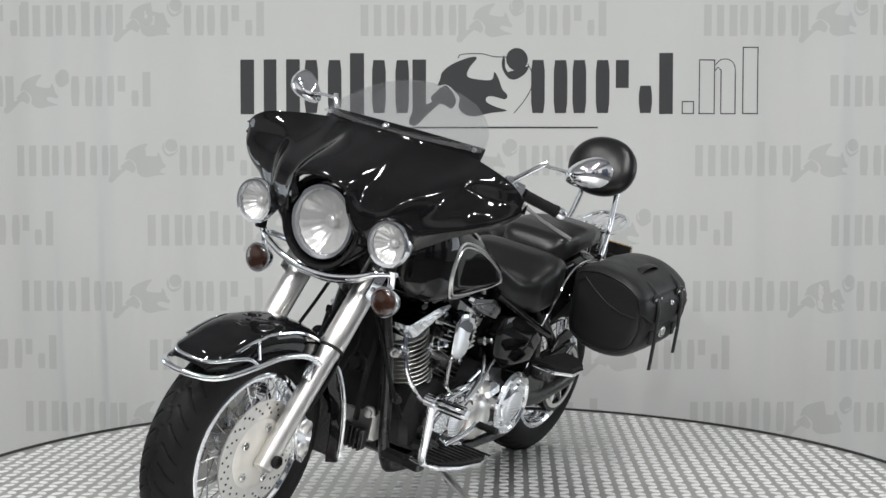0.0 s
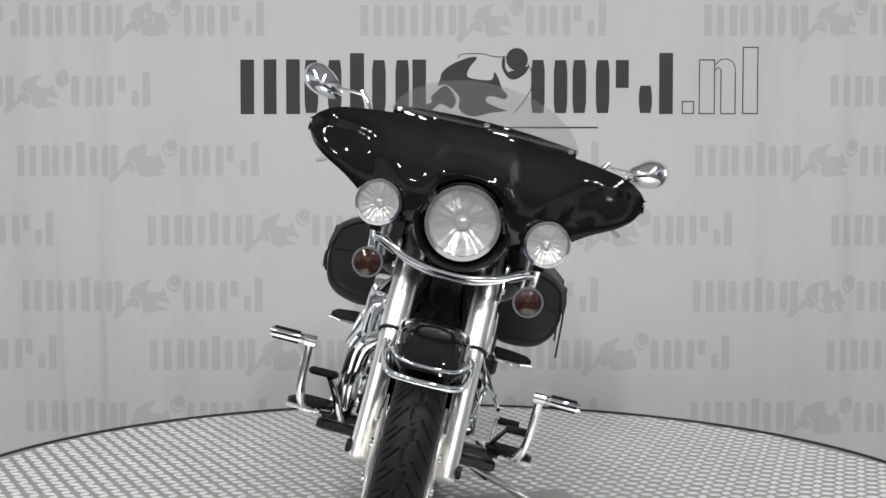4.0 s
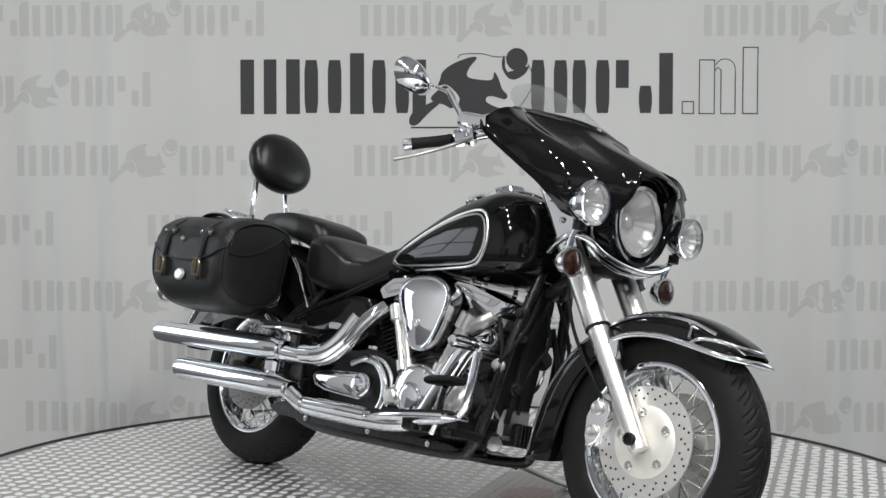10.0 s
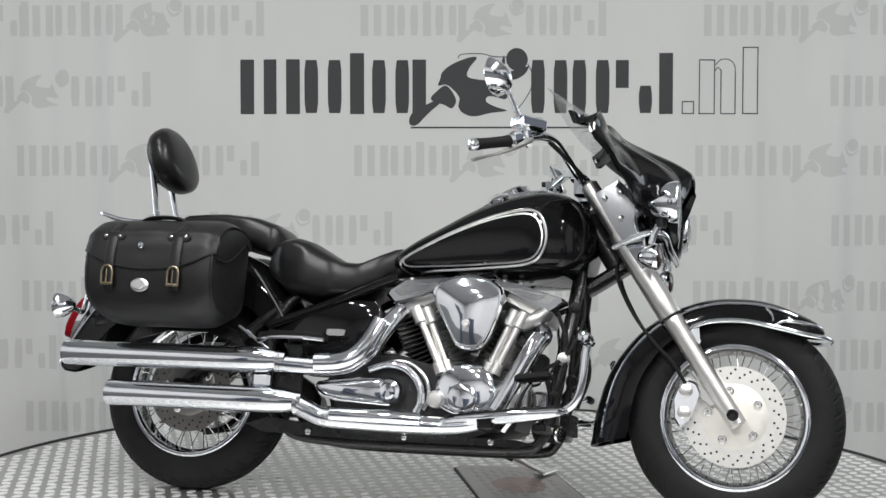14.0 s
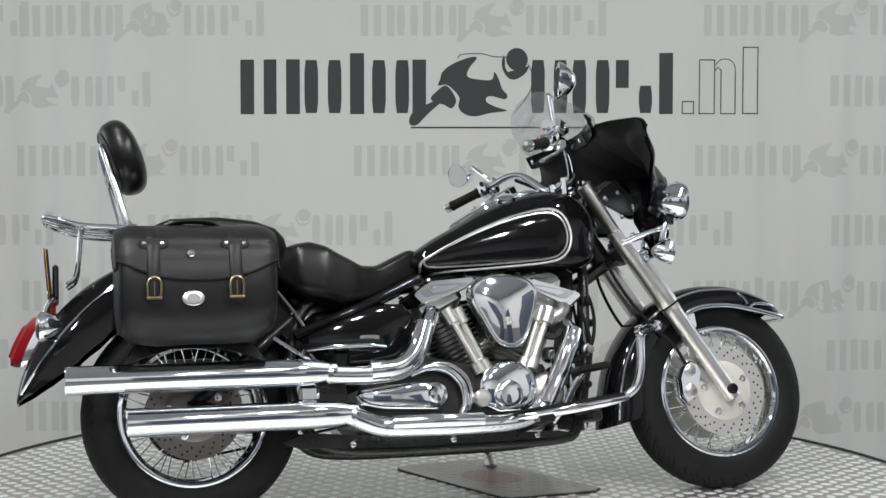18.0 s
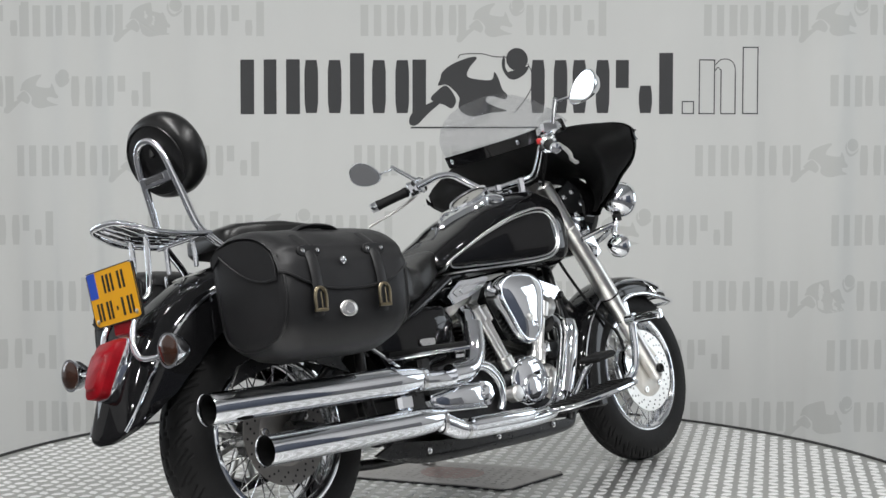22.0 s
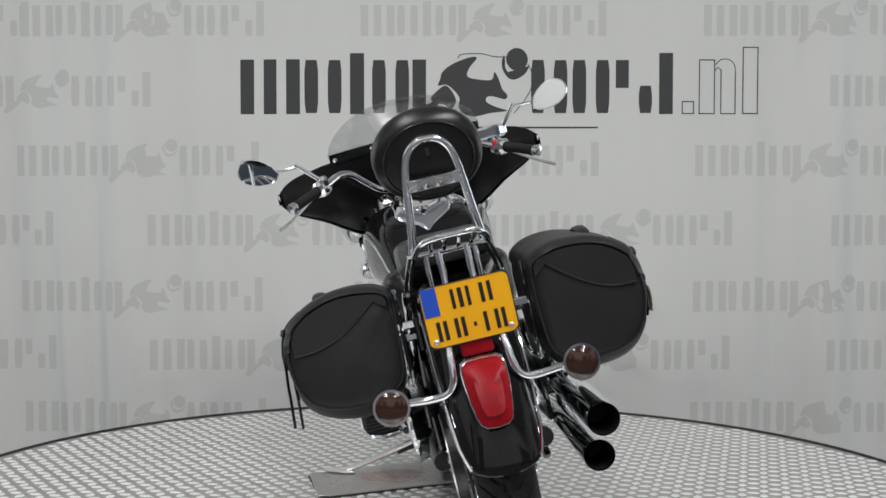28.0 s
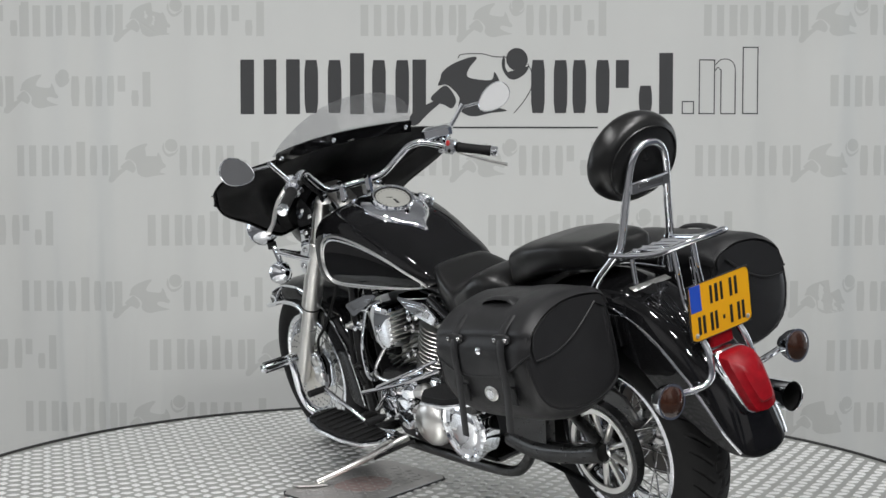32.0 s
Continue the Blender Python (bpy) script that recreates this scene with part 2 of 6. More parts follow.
# unseen panels, added only to put dark bluish shapes into the chrome's reflections
PANELPAINT = mat("blue_grey_door_paint", (0.05, 0.06, 0.085), 0.5, 0, 0, 0.1, 2.0, 0.05, 0.1, 120)
for k, (x, y, w, d) in enumerate(((-2.9, -8.085, 1.5, 0.03), (2.8, -8.085, 1.9, 0.03), (-4.585, -6.2, 0.03, 1.2), (4.585, -6.4, 0.03, 1.5), (4.585, -2.0, 0.03, 2.4))):
    slab("door_%d" % (k + 1), (x, y, FLOOR + 1.6), (w, d, 3.2), PANELPAINT, "plain dark blue-grey closed door")
for lx, ly in LAMPS:
    fixture = tagged(new("ceiling_light"), "small white housing of a ceiling light", "light", "ceiling lights")
    fixture.location = (lx, ly, CEIL)
    part("housing", box(B(), (0, 0, -0.02), (0.24, 0.5, 0.04), 0.006), HOUSING, fixture)
    for sx in (-1, 1):
        part("side_reflector", box(B(), (sx * 0.12, 0, -0.062), (0.012, 0.5, 0.045), 0.003), HOUSING, fixture)

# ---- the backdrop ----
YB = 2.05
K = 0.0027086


def fold(x, z):
    """How far the hanging cloth swells forward."""
    s = 0.010 * math.sin(7.3 * x + 0.5 * math.sin(2.1 * z)) + 0.006 * math.sin(17.0 * x + 1.3 + 0.8 * math.sin(1.7 * z)) + 0.004 * math.sin(31.0 * x + 0.4 * z)
    edge = 0.35 + 1.9 * min(1.0, (abs(x - 0.1) / 1.7) ** 3)
    # sharp creases that fan out where the cloth bunches near the floor
    crease = sum(h * math.exp(-((x - c - k * (z + 0.3)) / 0.022) ** 2) for c, k, h in ((-1.80, -0.05, 0.004), (-1.71, 0.02, 0.005), (-1.60, -0.03, 0.005), (-1.52, 0.05, 0.004), (-1.37, 0.06, 0.003), (1.62, -0.04, 0.003), (1.78, 0.03, 0.003)))
    s += crease * max(0.0, min(1.0, (1.1 - z) / 0.9))
    return -s * edge - 0.012 * noise.noise((x * 1.4, 3.1, z * 0.8))


def on_cloth(u, v, lift=0.0):
    """Banner coordinates (metres right of and above its middle) to the hanging cloth, which hangs a little askew."""
    x, z = u - 0.00685 * v, 0.696 + v + 0.00685 * u
    return (x, YB + fold(x, z) - lift, z)


def build_backdrop():
    bm = B()
    nx, nz = 860, 70
    xs, zs = np.linspace(-3.6, 3.6, nx), np.linspace(FLOOR + 0.02, 2.9, nz)
    loft(bm, [[(x, YB + fold(x, z), z) for x in xs] for z in zs], ring=False)
    thicken(bm, -0.002)
    ob = part("backdrop", bm, CLOTH, None, "pale grey printed cloth backdrop hanging in soft vertical folds", 60)
    tagged(ob, category="backdrop", kind="structure")
    pole = B()
    tube(pole, [(-3.7, YB, 2.92), (3.7, YB, 2.92)], 0.02, 12)
    part("hanging_pole", pole, SATIN, ob)
    return ob


BACKDROP = build_backdrop()


def print_bar(bm, u0, u1, v0, v1, lift, rounded=0.0):
    """A printed upright bar, following the folds of the cloth."""
    nu, nv = max(2, int((u1 - u0) / 0.012) + 2), max(3, int((v1 - v0) / 0.06) + 2)
    vs = []
    for j in range(nv):
        fv = j / (nv - 1)
        e = rounded * (max(0, abs(fv - 0.5) * 2 - 0.7) / 0.3) ** 2 * (u1 - u0)
        vs.append([bm.verts.new(on_cloth(u0 + e + (u1 - u0 - 2 * e) * i / (nu - 1), v0 + (v1 - v0) * fv, lift)) for i in range(nu)])
    for j in range(nv - 1):
        for i in range(nu - 1):
            bm.faces.new((vs[j][i], vs[j][i + 1], vs[j + 1][i + 1], vs[j + 1][i]))


def print_shape(bm, pts, lift):
    f = bm.faces.new([bm.verts.new(on_cloth(u, v, lift)) for u, v in pts])
    bmesh.ops.triangulate(bm, faces=[f])
    bmesh.ops.subdivide_edges(bm, edges=bm.edges[:], cuts=3, use_grid_fill=True)
    for q in bm.verts:
        q.co.y = YB + fold(q.co.x, q.co.z) - lift


# the mark is drawn as plain upright bars and blots: (start, end, low, high) in its own units
STEMS = [(0, 24, 0, 96), (41, 64, 0, 96), (81, 105, 0, 96), (113, 137, 2, 95), (154, 178, 2, 95), (193, 218, 0, 107), (232, 256, 2, 95), (273, 297, 2, 95),
         (303, 327, 0, 96), (512, 536, 2, 95), (552, 576, 2, 95), (585, 609, 2, 95), (626, 650, 2, 95), (661, 684, 46, 95), (702, 725, 2, 50), (737, 761, 0, 107)]
BLOTS = [[(355, 73), (370, 86), (395, 97), (412, 101), (416, 97), (405, 84), (399, 68), (412, 62), (442, 60), (447, 74), (455, 62), (461, 44), (470, 34), (466, 26), (446, 31), (434, 30), (434, 21), (452, 12), (470, 6), (440, 2), (412, -4), (392, 2), (384, 14), (386, 28), (376, 42), (362, 52), (348, 50), (352, 62)],
         [(335, 28), (350, 44), (362, 50), (374, 38), (380, 22), (372, 10), (360, 16), (346, 20)],
         [(297, -14), (301, 0), (318, 12), (344, 24), (352, 20), (336, 6), (322, -8), (312, -18), (302, -20)],
         [(464, 104), (460, 88), (465, 72), (476, 61), (490, 63), (504, 74), (508, 86), (500, 76), (488, 69), (476, 70), (467, 80), (466, 94)]]
# thin drawn lines of the large mark, each a row of places
LINES = [[(383, 98), (390, 105), (424, 106), (446, 101), (468, 100)], [(506, 88), (514, 70), (513, 48), (500, 24), (482, 2)],
         [(836, 86), (845, 95), (856, 97), (866, 93), (871, 84), (872, 72)], [(836, 76), (841, 82), (846, 78)]]


def build_mark(u, v, k, material, name, label, lift, full=False):
    bm = B()
    print_shape(bm, [(u + a * k, v + b * k) for a, b in oval(487, 96, 19, 20, 24, turn=0.3)], lift + 0.0003)
    mark = part(name, bm, material, BACKDROP, label, 60, (0, -1, 0))
    for q in BLOTS:
        bm = B()
        print_shape(bm, [(u + p.x * k, v + p.y * k) for p in smooth_line([(a, b, 0) for a, b in q], 3, True)], lift + 0.0003)
        part("blot", bm, material, mark, "", 60, (0, -1, 0))
    bars = list(STEMS)
    if full:
        bars += [(300, 630, -25, -22), (777, 799, 0, 2), (777, 799, 21, 23), (777, 779, 0, 23), (797, 799, 0, 23), (807, 809, 0, 95), (834, 836, 0, 95), (846, 848, 0, 79), (871, 873, 0, 74),
                 (807, 836, 0, 2), (846, 873, 0, 2), (807, 836, 94, 96), (884, 886, 0, 118), (910, 912, 0, 118), (884, 912, 0, 2), (884, 912, 116, 118)]
        for row in LINES:
            P = smooth_line([(x, y, 0) for x, y in row], 4)
            N = [Vector((-(P[min(i + 1, len(P) - 1)] - P[max(i - 1, 0)]).y, (P[min(i + 1, len(P) - 1)] - P[max(i - 1, 0)]).x, 0)).normalized() * 0.8 for i in range(len(P))]
            bm = B()
            loft(bm, [[on_cloth(u + q.x * k, v + q.y * k, lift) for q in (p - d, p + d)] for p, d in zip(P, N)], ring=False)
            part("line", bm, material, mark, "", 60, (0, -1, 0))
    for a, b, lo, hi in bars:
        bm = B()
        print_bar(bm, u + a * k, u + b * k, v + lo * k, v + hi * k, lift, 0.10 if lo == 2 and b - a > 3 else 0.0)
        part("bar", bm, material, mark, "", 60, (0, -1, 0))
    return mark


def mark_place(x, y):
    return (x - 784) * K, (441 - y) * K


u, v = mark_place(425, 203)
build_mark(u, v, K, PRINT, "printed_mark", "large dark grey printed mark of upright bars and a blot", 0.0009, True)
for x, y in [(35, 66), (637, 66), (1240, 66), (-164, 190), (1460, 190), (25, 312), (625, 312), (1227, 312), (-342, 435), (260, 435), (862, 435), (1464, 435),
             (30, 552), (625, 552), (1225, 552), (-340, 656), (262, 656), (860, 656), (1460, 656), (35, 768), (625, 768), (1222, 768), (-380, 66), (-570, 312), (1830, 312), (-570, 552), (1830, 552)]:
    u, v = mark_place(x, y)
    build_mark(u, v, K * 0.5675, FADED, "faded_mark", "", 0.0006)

# ---- the turning platform ----
RT = 1.70
TABLE = part("turntable", lathe(B(), [(-0.06, RT - 0.012), (-0.06, RT - 0.004), (-0.002, RT - 0.004), (0.0, RT - 0.006), (0.0, 1.2), (0.0, 0.0)][::-1], (0, 0, 0), (0, 0, 1), 160), TREAD, None,
             "round turning platform faced with aluminium tread plate", 30)
tagged(TABLE, category="turntable", kind="structure")
part("edge_band", lathe(B(), [(-0.07, RT - 0.004), (-0.07, RT + 0.008), (0.006, RT + 0.008), (0.008, RT + 0.002), (0.006, RT - 0.004)], (0, 0, 0), (0, 0, 1), 160, True), RIM, TABLE, "black rubber edge band")


TREAD_TURN, TREAD_PITCH = 1.298, 0.0700


def lozenges(inside, z, pitch=0.0700, length=0.046, width=0.027, high=0.0024, turn=0.0, single=None):
    """Corners and faces of the raised lozenges within an area, or of one alone at the middle."""
    verts, faces = [], []
    n = int(2 * RT / pitch) + 2
    ct, st = math.cos(turn), math.sin(turn)
    cells = [(i, j, kind) for i in range(-n, n) for j in range(-n, n) for kind in (0, 1)] if single is None else [(0, 0, single)]
    for i, j, kind in cells:
        x0, y0 = (i + 0.5 * kind) * pitch, (j + 0.5 * kind) * pitch
        x, y = x0 * ct - y0 * st, x0 * st + y0 * ct
        if single is not None:
            x, y = 0.0, 0.0
        elif not inside(x, y):
            continue
        a = turn + (1.5708 if kind else 0.0)
        c, s = math.cos(a), math.sin(a)
        base = len(verts)
        for lx, ly, lz in ((-0.5, 0, 0), (-0.18, -0.5, 0), (0.18, -0.5, 0), (0.5, 0, 0), (0.18, 0.5, 0), (-0.18, 0.5, 0),
                           (-0.36, 0, 1), (-0.13, -0.32, 1), (0.13, -0.32, 1), (0.36, 0, 1), (0.13, 0.32, 1), (-0.13, 0.32, 1)):
            lx, ly = lx * length, ly * width
            verts.append((x + lx * c - ly * s, y + lx * s + ly * c, z + lz * high))
        faces += [tuple(base + q for q in (k, (k + 1) % 6, 6 + (k + 1) % 6, 6 + k)) for k in range(6)]
        faces.append(tuple(base + 6 + k for k in range(6)))
    return verts, faces


def lozenge_part(name, parent, inside, z, material, **kw):
    me = bpy.data.meshes.new(name)
    verts, faces = lozenges(inside, z, **kw)
    me.from_pydata(verts, [], faces)
    me.materials.append(material)
    ob = new(name, me)
    ob.parent = parent
    return tagged(ob, "rows of raised worn lozenges in alternate directions", kind="stuff")




def on_strip(x, y):
    """The strip of the platform whose lozenges are single pieces."""
    return 0.62 < x < 1.30 and -0.40 < y < 0.40


lozenge_part("raised_tread", TABLE, lambda x, y: x * x + y * y < (RT - 0.03) ** 2 and not on_strip(x, y), 0.0, LOZENGE, turn=TREAD_TURN, pitch=TREAD_PITCH)
for n in range(2):
    shared = None
    for i in range(-40, 41):
        for j in range(-40, 41):
            gx, gy = (i + 0.5 * n) * TREAD_PITCH, (j + 0.5 * n) * TREAD_PITCH
            x, y = gx * math.cos(TREAD_TURN) - gy * math.sin(TREAD_TURN), gx * math.sin(TREAD_TURN) + gy * math.cos(TREAD_TURN)
            if not on_strip(x, y):
                continue
            if shared is None:
                shared = bpy.data.meshes.new("lozenge")
                vs, fs = lozenges(None, 0.0, turn=TREAD_TURN, pitch=TREAD_PITCH, single=n)
                shared.from_pydata(vs, [], fs)
                shared.materials.append(LOZENGE)
            ob = new("lozenge", shared)
            ob.parent, ob.location = TABLE, (x, y, 0)

pedestal = part("platform_base", lathe(B(), [(FLOOR, 1.5), (FLOOR + 0.01, 1.52), (-0.08, 1.52), (-0.07, 1.5)], (0, 0, 0), (0, 0, 1), 96), IRON, None, "low black steel base under the turning platform")
tagged(pedestal, category="base", kind="structure")

# sheet of tread plate that lies under the side stand
SHEET = part("stand_plate", plate(B(), [(-0.05, 0.40), (-0.055, 0.365), (0.165, -0.11), (0.195, -0.125), (0.49, -0.10), (0.515, -0.07), (0.27, 0.43), (0.24, 0.445)], 0.002, 0.009, 0.002, "z"), MATPLATE, None,
             "worn loose sheet of tread plate lying under the side stand")
tagged(SHEET, category="metal sheet")


bm = B()
tube(bm, [(-0.054, 0.39, 0.003), (-0.058, 0.36, 0.003), (0.165, -0.114, 0.003), (0.197, -0.129, 0.003), (0.49, -0.104, 0.003), (0.519, -0.07, 0.003), (0.272, 0.434, 0.003), (0.24, 0.449, 0.003)], 0.0035, 6, 1, True)
part("sheet_edge", bm, RIM, SHEET, "thin dark line round the sheet")
bm = B()
plate(bm, [(p.x, p.y) for p in smooth_line([(0.12, 0.18, 0), (0.16, 0.10, 0), (0.24, 0.06, 0), (0.31, 0.10, 0), (0.30, 0.19, 0), (0.24, 0.27, 0), (0.16, 0.26, 0)], 3, True)], 0.009, 0.0094, 0.0001, "z")
part("reddish_patch", bm, REDDISH, SHEET, "faint reddish patch")


def in_sheet(x, y):
    q = [(-0.05, 0.38), (0.18, -0.11), (0.495, -0.08), (0.25, 0.425)]
    return all((q[(k + 1) % 4][0] - q[k][0]) * (y - q[k][1]) - (q[(k + 1) % 4][1] - q[k][1]) * (x - q[k][0]) > 0.008 for k in range(4))


lozenge_part("raised_tread", SHEET, in_sheet, 0.009, MATPLATE, pitch=0.045, length=0.026, width=0.009, high=0.0012, turn=1.235)

# ---- the motorcycle: x forward, y to its left, z up along its own middle plane ----
BIKE = tagged(new("motorcycle"), "black cruiser motorcycle with chrome trim leaning on its side stand", "motorcycle")
FX, FZ, FR = 0.924, 0.318, 0.318      # front wheel: axle and radius
RX, RZ, RR = -0.810, 0.322, 0.322     # rear wheel


def tyre_mesh(name, cx, cz, R, width, waves):
    na, ns = 720, 85
    a = np.linspace(0, 2 * np.pi, na, endpoint=False)
    s = np.linspace(-1, 1, ns)
    al = np.radians(108) * np.sign(s) * np.abs(s) ** 0.9
    hr, hw = R * 0.245, width / 2
    A, AL = np.meshgrid(a, al, indexing="ij")
    y = hw * np.sign(np.sin(AL)) * np.abs(np.sin(AL)) ** 0.82 * (1 - 0.15 * np.clip((np.abs(AL) - 1.4) / 0.485, 0, 1) ** 2)
    r = (R - hr) + hr * np.sign(np.cos(AL)) * np.abs(np.cos(AL)) ** 0.86
    ph = A * waves / (2 * np.pi)
    off = np.abs(y) / hw
    # one waving groove round the middle, long thin slanted cuts beside it
    step = np.pi * R / waves

    def dip(d, w):
        return np.clip(1.7 - 1.7 * np.abs(d) / w, 0, 1)

    def gap(q):
        return ((q + 0.5) % 1 - 0.5) * step

    mid = dip(y - 0.008 * np.sin(2 * np.pi * ph), 0.0042)
    cut = dip(gap(ph * 2 + 1.7 * off + 0.25 * np.sign(y)), 0.0042) * ((off > 0.26) & (off < 0.78))
    short = dip(gap(ph * 2 + 0.5 + 1.4 * off), 0.0036) * ((off > 0.55) & (off < 0.86))
    r = r - 0.005 * np.maximum(mid, np.maximum(cut, short))
    co = np.stack([cx + r * np.cos(A), y, cz + r * np.sin(A)], -1).reshape(-1, 3)
    i, j = np.meshgrid(np.arange(na), np.arange(ns - 1), indexing="ij")
    k = (i + 1) % na
    f = np.stack([i * ns + j, i * ns + j + 1, k * ns + j + 1, k * ns + j], -1).reshape(-1, 4)
    me = bpy.data.meshes.new(name)
    me.from_pydata(co.tolist(), [], f.tolist())
    me.materials.append(RUBBER)
    me.shade_smooth()
    me.set_sharp_from_angle(angle=radians(45))
    return me


def build_wheel(name, cx, cz, R, width, waves, hub_w):
    rim_r, lip = R - 0.104, width * 0.415
    half = [(0.022, rim_r - 0.024), (0.034, rim_r - 0.016), (lip - 0.010, rim_r - 0.015), (lip - 0.002, rim_r - 0.016), (lip + 0.004, rim_r - 0.010), (lip + 0.004, rim_r), (lip, rim_r + 0.006), (lip - 0.008, rim_r + 0.004)]
    prof = [(-y, q) for y, q in half[::-1]] + half + [(0.02, rim_r - 0.012), (-0.02, rim_r - 0.012)]
    wheel = part(name, lathe(B(), prof, (cx, 0, cz), (0, 1, 0), 72, True), CHROME, BIKE, "wire-spoked chrome wheel with a black tyre")
    ty = new("tyre", tyre_mesh("tyre", cx, cz, R, width, waves))
    ty.parent = wheel
    part("hub", lathe(B(), [(-hub_w, 0.02), (-hub_w, 0.05), (-hub_w + 0.012, 0.058), (-hub_w + 0.02, 0.034), (hub_w - 0.02, 0.034), (hub_w - 0.012, 0.058), (hub_w, 0.05), (hub_w, 0.02)], (cx, 0, cz), (0, 1, 0), 28), DULL, wheel)
    spoke = bpy.data.meshes.new("spoke")
    bm = B()
    tube(bm, [(0, 0, 0), (0, 0, 1)], 0.0021, 5, 1)
    bm.to_mesh(spoke)
    bm.free()
    spoke.materials.append(DULL)
    n = 48
    for k in range(n):
        side = 1 if k % 2 else -1
        a = 2 * math.pi * k / n
        lean = 0.42 if (k // 2) % 2 else -0.42
        p = Vector((cx + 0.055 * math.cos(a + lean), side * (hub_w - 0.008), cz + 0.055 * math.sin(a + lean)))
        q = Vector((cx + (rim_r - 0.021) * math.cos(a), side * 0.012, cz + (rim_r - 0.021) * math.sin(a)))
        ob = new("spoke", spoke)
        ob.parent = wheel
        ob.matrix_basis = Matrix.Translation(p) @ (q - p).to_track_quat("Z", "Y").to_matrix().to_4x4() @ Matrix.Diagonal((1, 1, (q - p).length, 1))
    return wheel


def build_disc(parent, cx, cz, y, side, r=0.149, hub=0.098, steel=DISC):
    prof = [(0.0, hub - 0.012), (0.0, r), (0.0045, r), (0.0045, hub - 0.012)]
    part("brake_disc", lathe(B(), [(side * a, q) for a, q in prof], (cx, y, cz), (0, 1, 0), 64, True), steel, parent, "drilled steel brake disc")
    part("disc_carrier", lathe(B(), [(side * a, q) for a, q in [(-0.004, hub), (0.004, hub), (0.008, hub - 0.006), (0.012, 0.07), (0.014, 0.03), (0.014, 0.0)]], (cx, y, cz), (0, 1, 0), 40), CARRIER if steel is DISC else steel, parent, "pale worn alloy disc carrier")
    hole = bpy.data.meshes.new("disc_hole")
    bm = B()
    lathe(bm, [(0, 0.0036), (0.0006, 0.0036), (0.0006, 0.0)], (0, 0, 0), (0, 1, 0), 8)
    bm.to_mesh(hole)
    bm.free()
    hole.materials.append(PLASTIC)
    for ringr, m, ph in ((r - 0.010, 20, 0.0), (r - 0.022, 20, 0.1), (r - 0.034, 20, 0.2)):
        for k in range(m):
            a = 2 * math.pi * k / m + ph
            ob = new("disc_hole", hole)
            ob.parent = parent
            ob.location = (cx + ringr * math.cos(a), y + side * 0.0047, cz + ringr * math.sin(a))
    for k in range(5):
        a = 2 * math.pi * k / 5 + 0.5
        bm = B()
        lathe(bm, [(0, 0.0125), (side * 0.009, 0.0125), (side * 0.011, 0.010), (side * 0.011, 0.0055), (side * 0.004, 0.005)], (cx + 0.076 * math.cos(a), y + side * 0.006, cz + 0.076 * math.sin(a)), (0, 1, 0), 12)
        part("disc_bolt", bm, DULL, parent)


FRONT = build_wheel("front_wheel", FX, FZ, FR, 0.130, 20, 0.062)
REAR = build_wheel("rear_wheel", RX, RZ, RR, 0.152, 20, 0.075)
for sd in (-1, 1):
    build_disc(FRONT, FX, FZ, sd * 0.074, sd)
build_disc(REAR, RX, RZ, -0.082, -1, 0.14, 0.09, WORN)

# belt pulley on the left of the rear wheel
bm = B()
lathe(bm, [(0.0, 0.118), (0.0, 0.135), (0.028, 0.135), (0.028, 0.118)], (RX, 0.088, RZ), (0, 1, 0), 56, True)
PULLEY = part("belt_pulley", bm, IRON, BIKE, "black toothed pulley with polished spokes")
part("pulley_ring", lathe(B(), [(0.0, 0.106), (0.0, 0.121), (0.006, 0.121), (0.006, 0.106)], (RX, 0.114, RZ), (0, 1, 0), 56, True), SATIN, PULLEY)
for k in range(9):
    a = 2 * math.pi * k / 9
    bm = B()
    tube(bm, [(RX + 0.03 * math.cos(a), 0.105, RZ + 0.03 * math.sin(a)), (RX + 0.112 * math.cos(a), 0.105, RZ + 0.112 * math.sin(a))], 0.009, 8, 1, flat=0.8)
    part("pulley_spoke", bm, SATIN, PULLEY)
part("pulley_hub", lathe(B(), [(0, 0.036), (0.03, 0.036), (0.036, 0.03), (0.036, 0.016), (0.048, 0.015), (0.05, 0.0)], (RX, 0.088, RZ), (0, 1, 0), 24), DULL, PULLEY)
bm = B()
tube(bm, [(RX - 0.02, 0.102, RZ + 0.138), (-0.32, 0.102, 0.385)], 0.012, 8, 1, flat=0.35, side=(0, 0, 1))
tube(bm, [(RX - 0.02, 0.102, RZ - 0.138), (-0.32, 0.102, 0.27)], 0.012, 8, 1, flat=0.35, side=(0, 0, 1))
part("drive_belt", bm, RUBBER, BIKE)

# ---- fork ----
TOP, LOW = Vector((0.482, 0, 0.985)), Vector((0.925, 0, 0.312))
AX = (LOW - TOP).normalized()
FWD = Vector((AX.z * -1, 0, AX.x)).normalized()      # square to the fork, forward


def along(s, y=0.0, f=0.0):
    """A point s metres down the fork from its top, f metres in front of its axis."""
    p = TOP + AX * s + FWD * f
    return Vector((p.x, y, p.z))


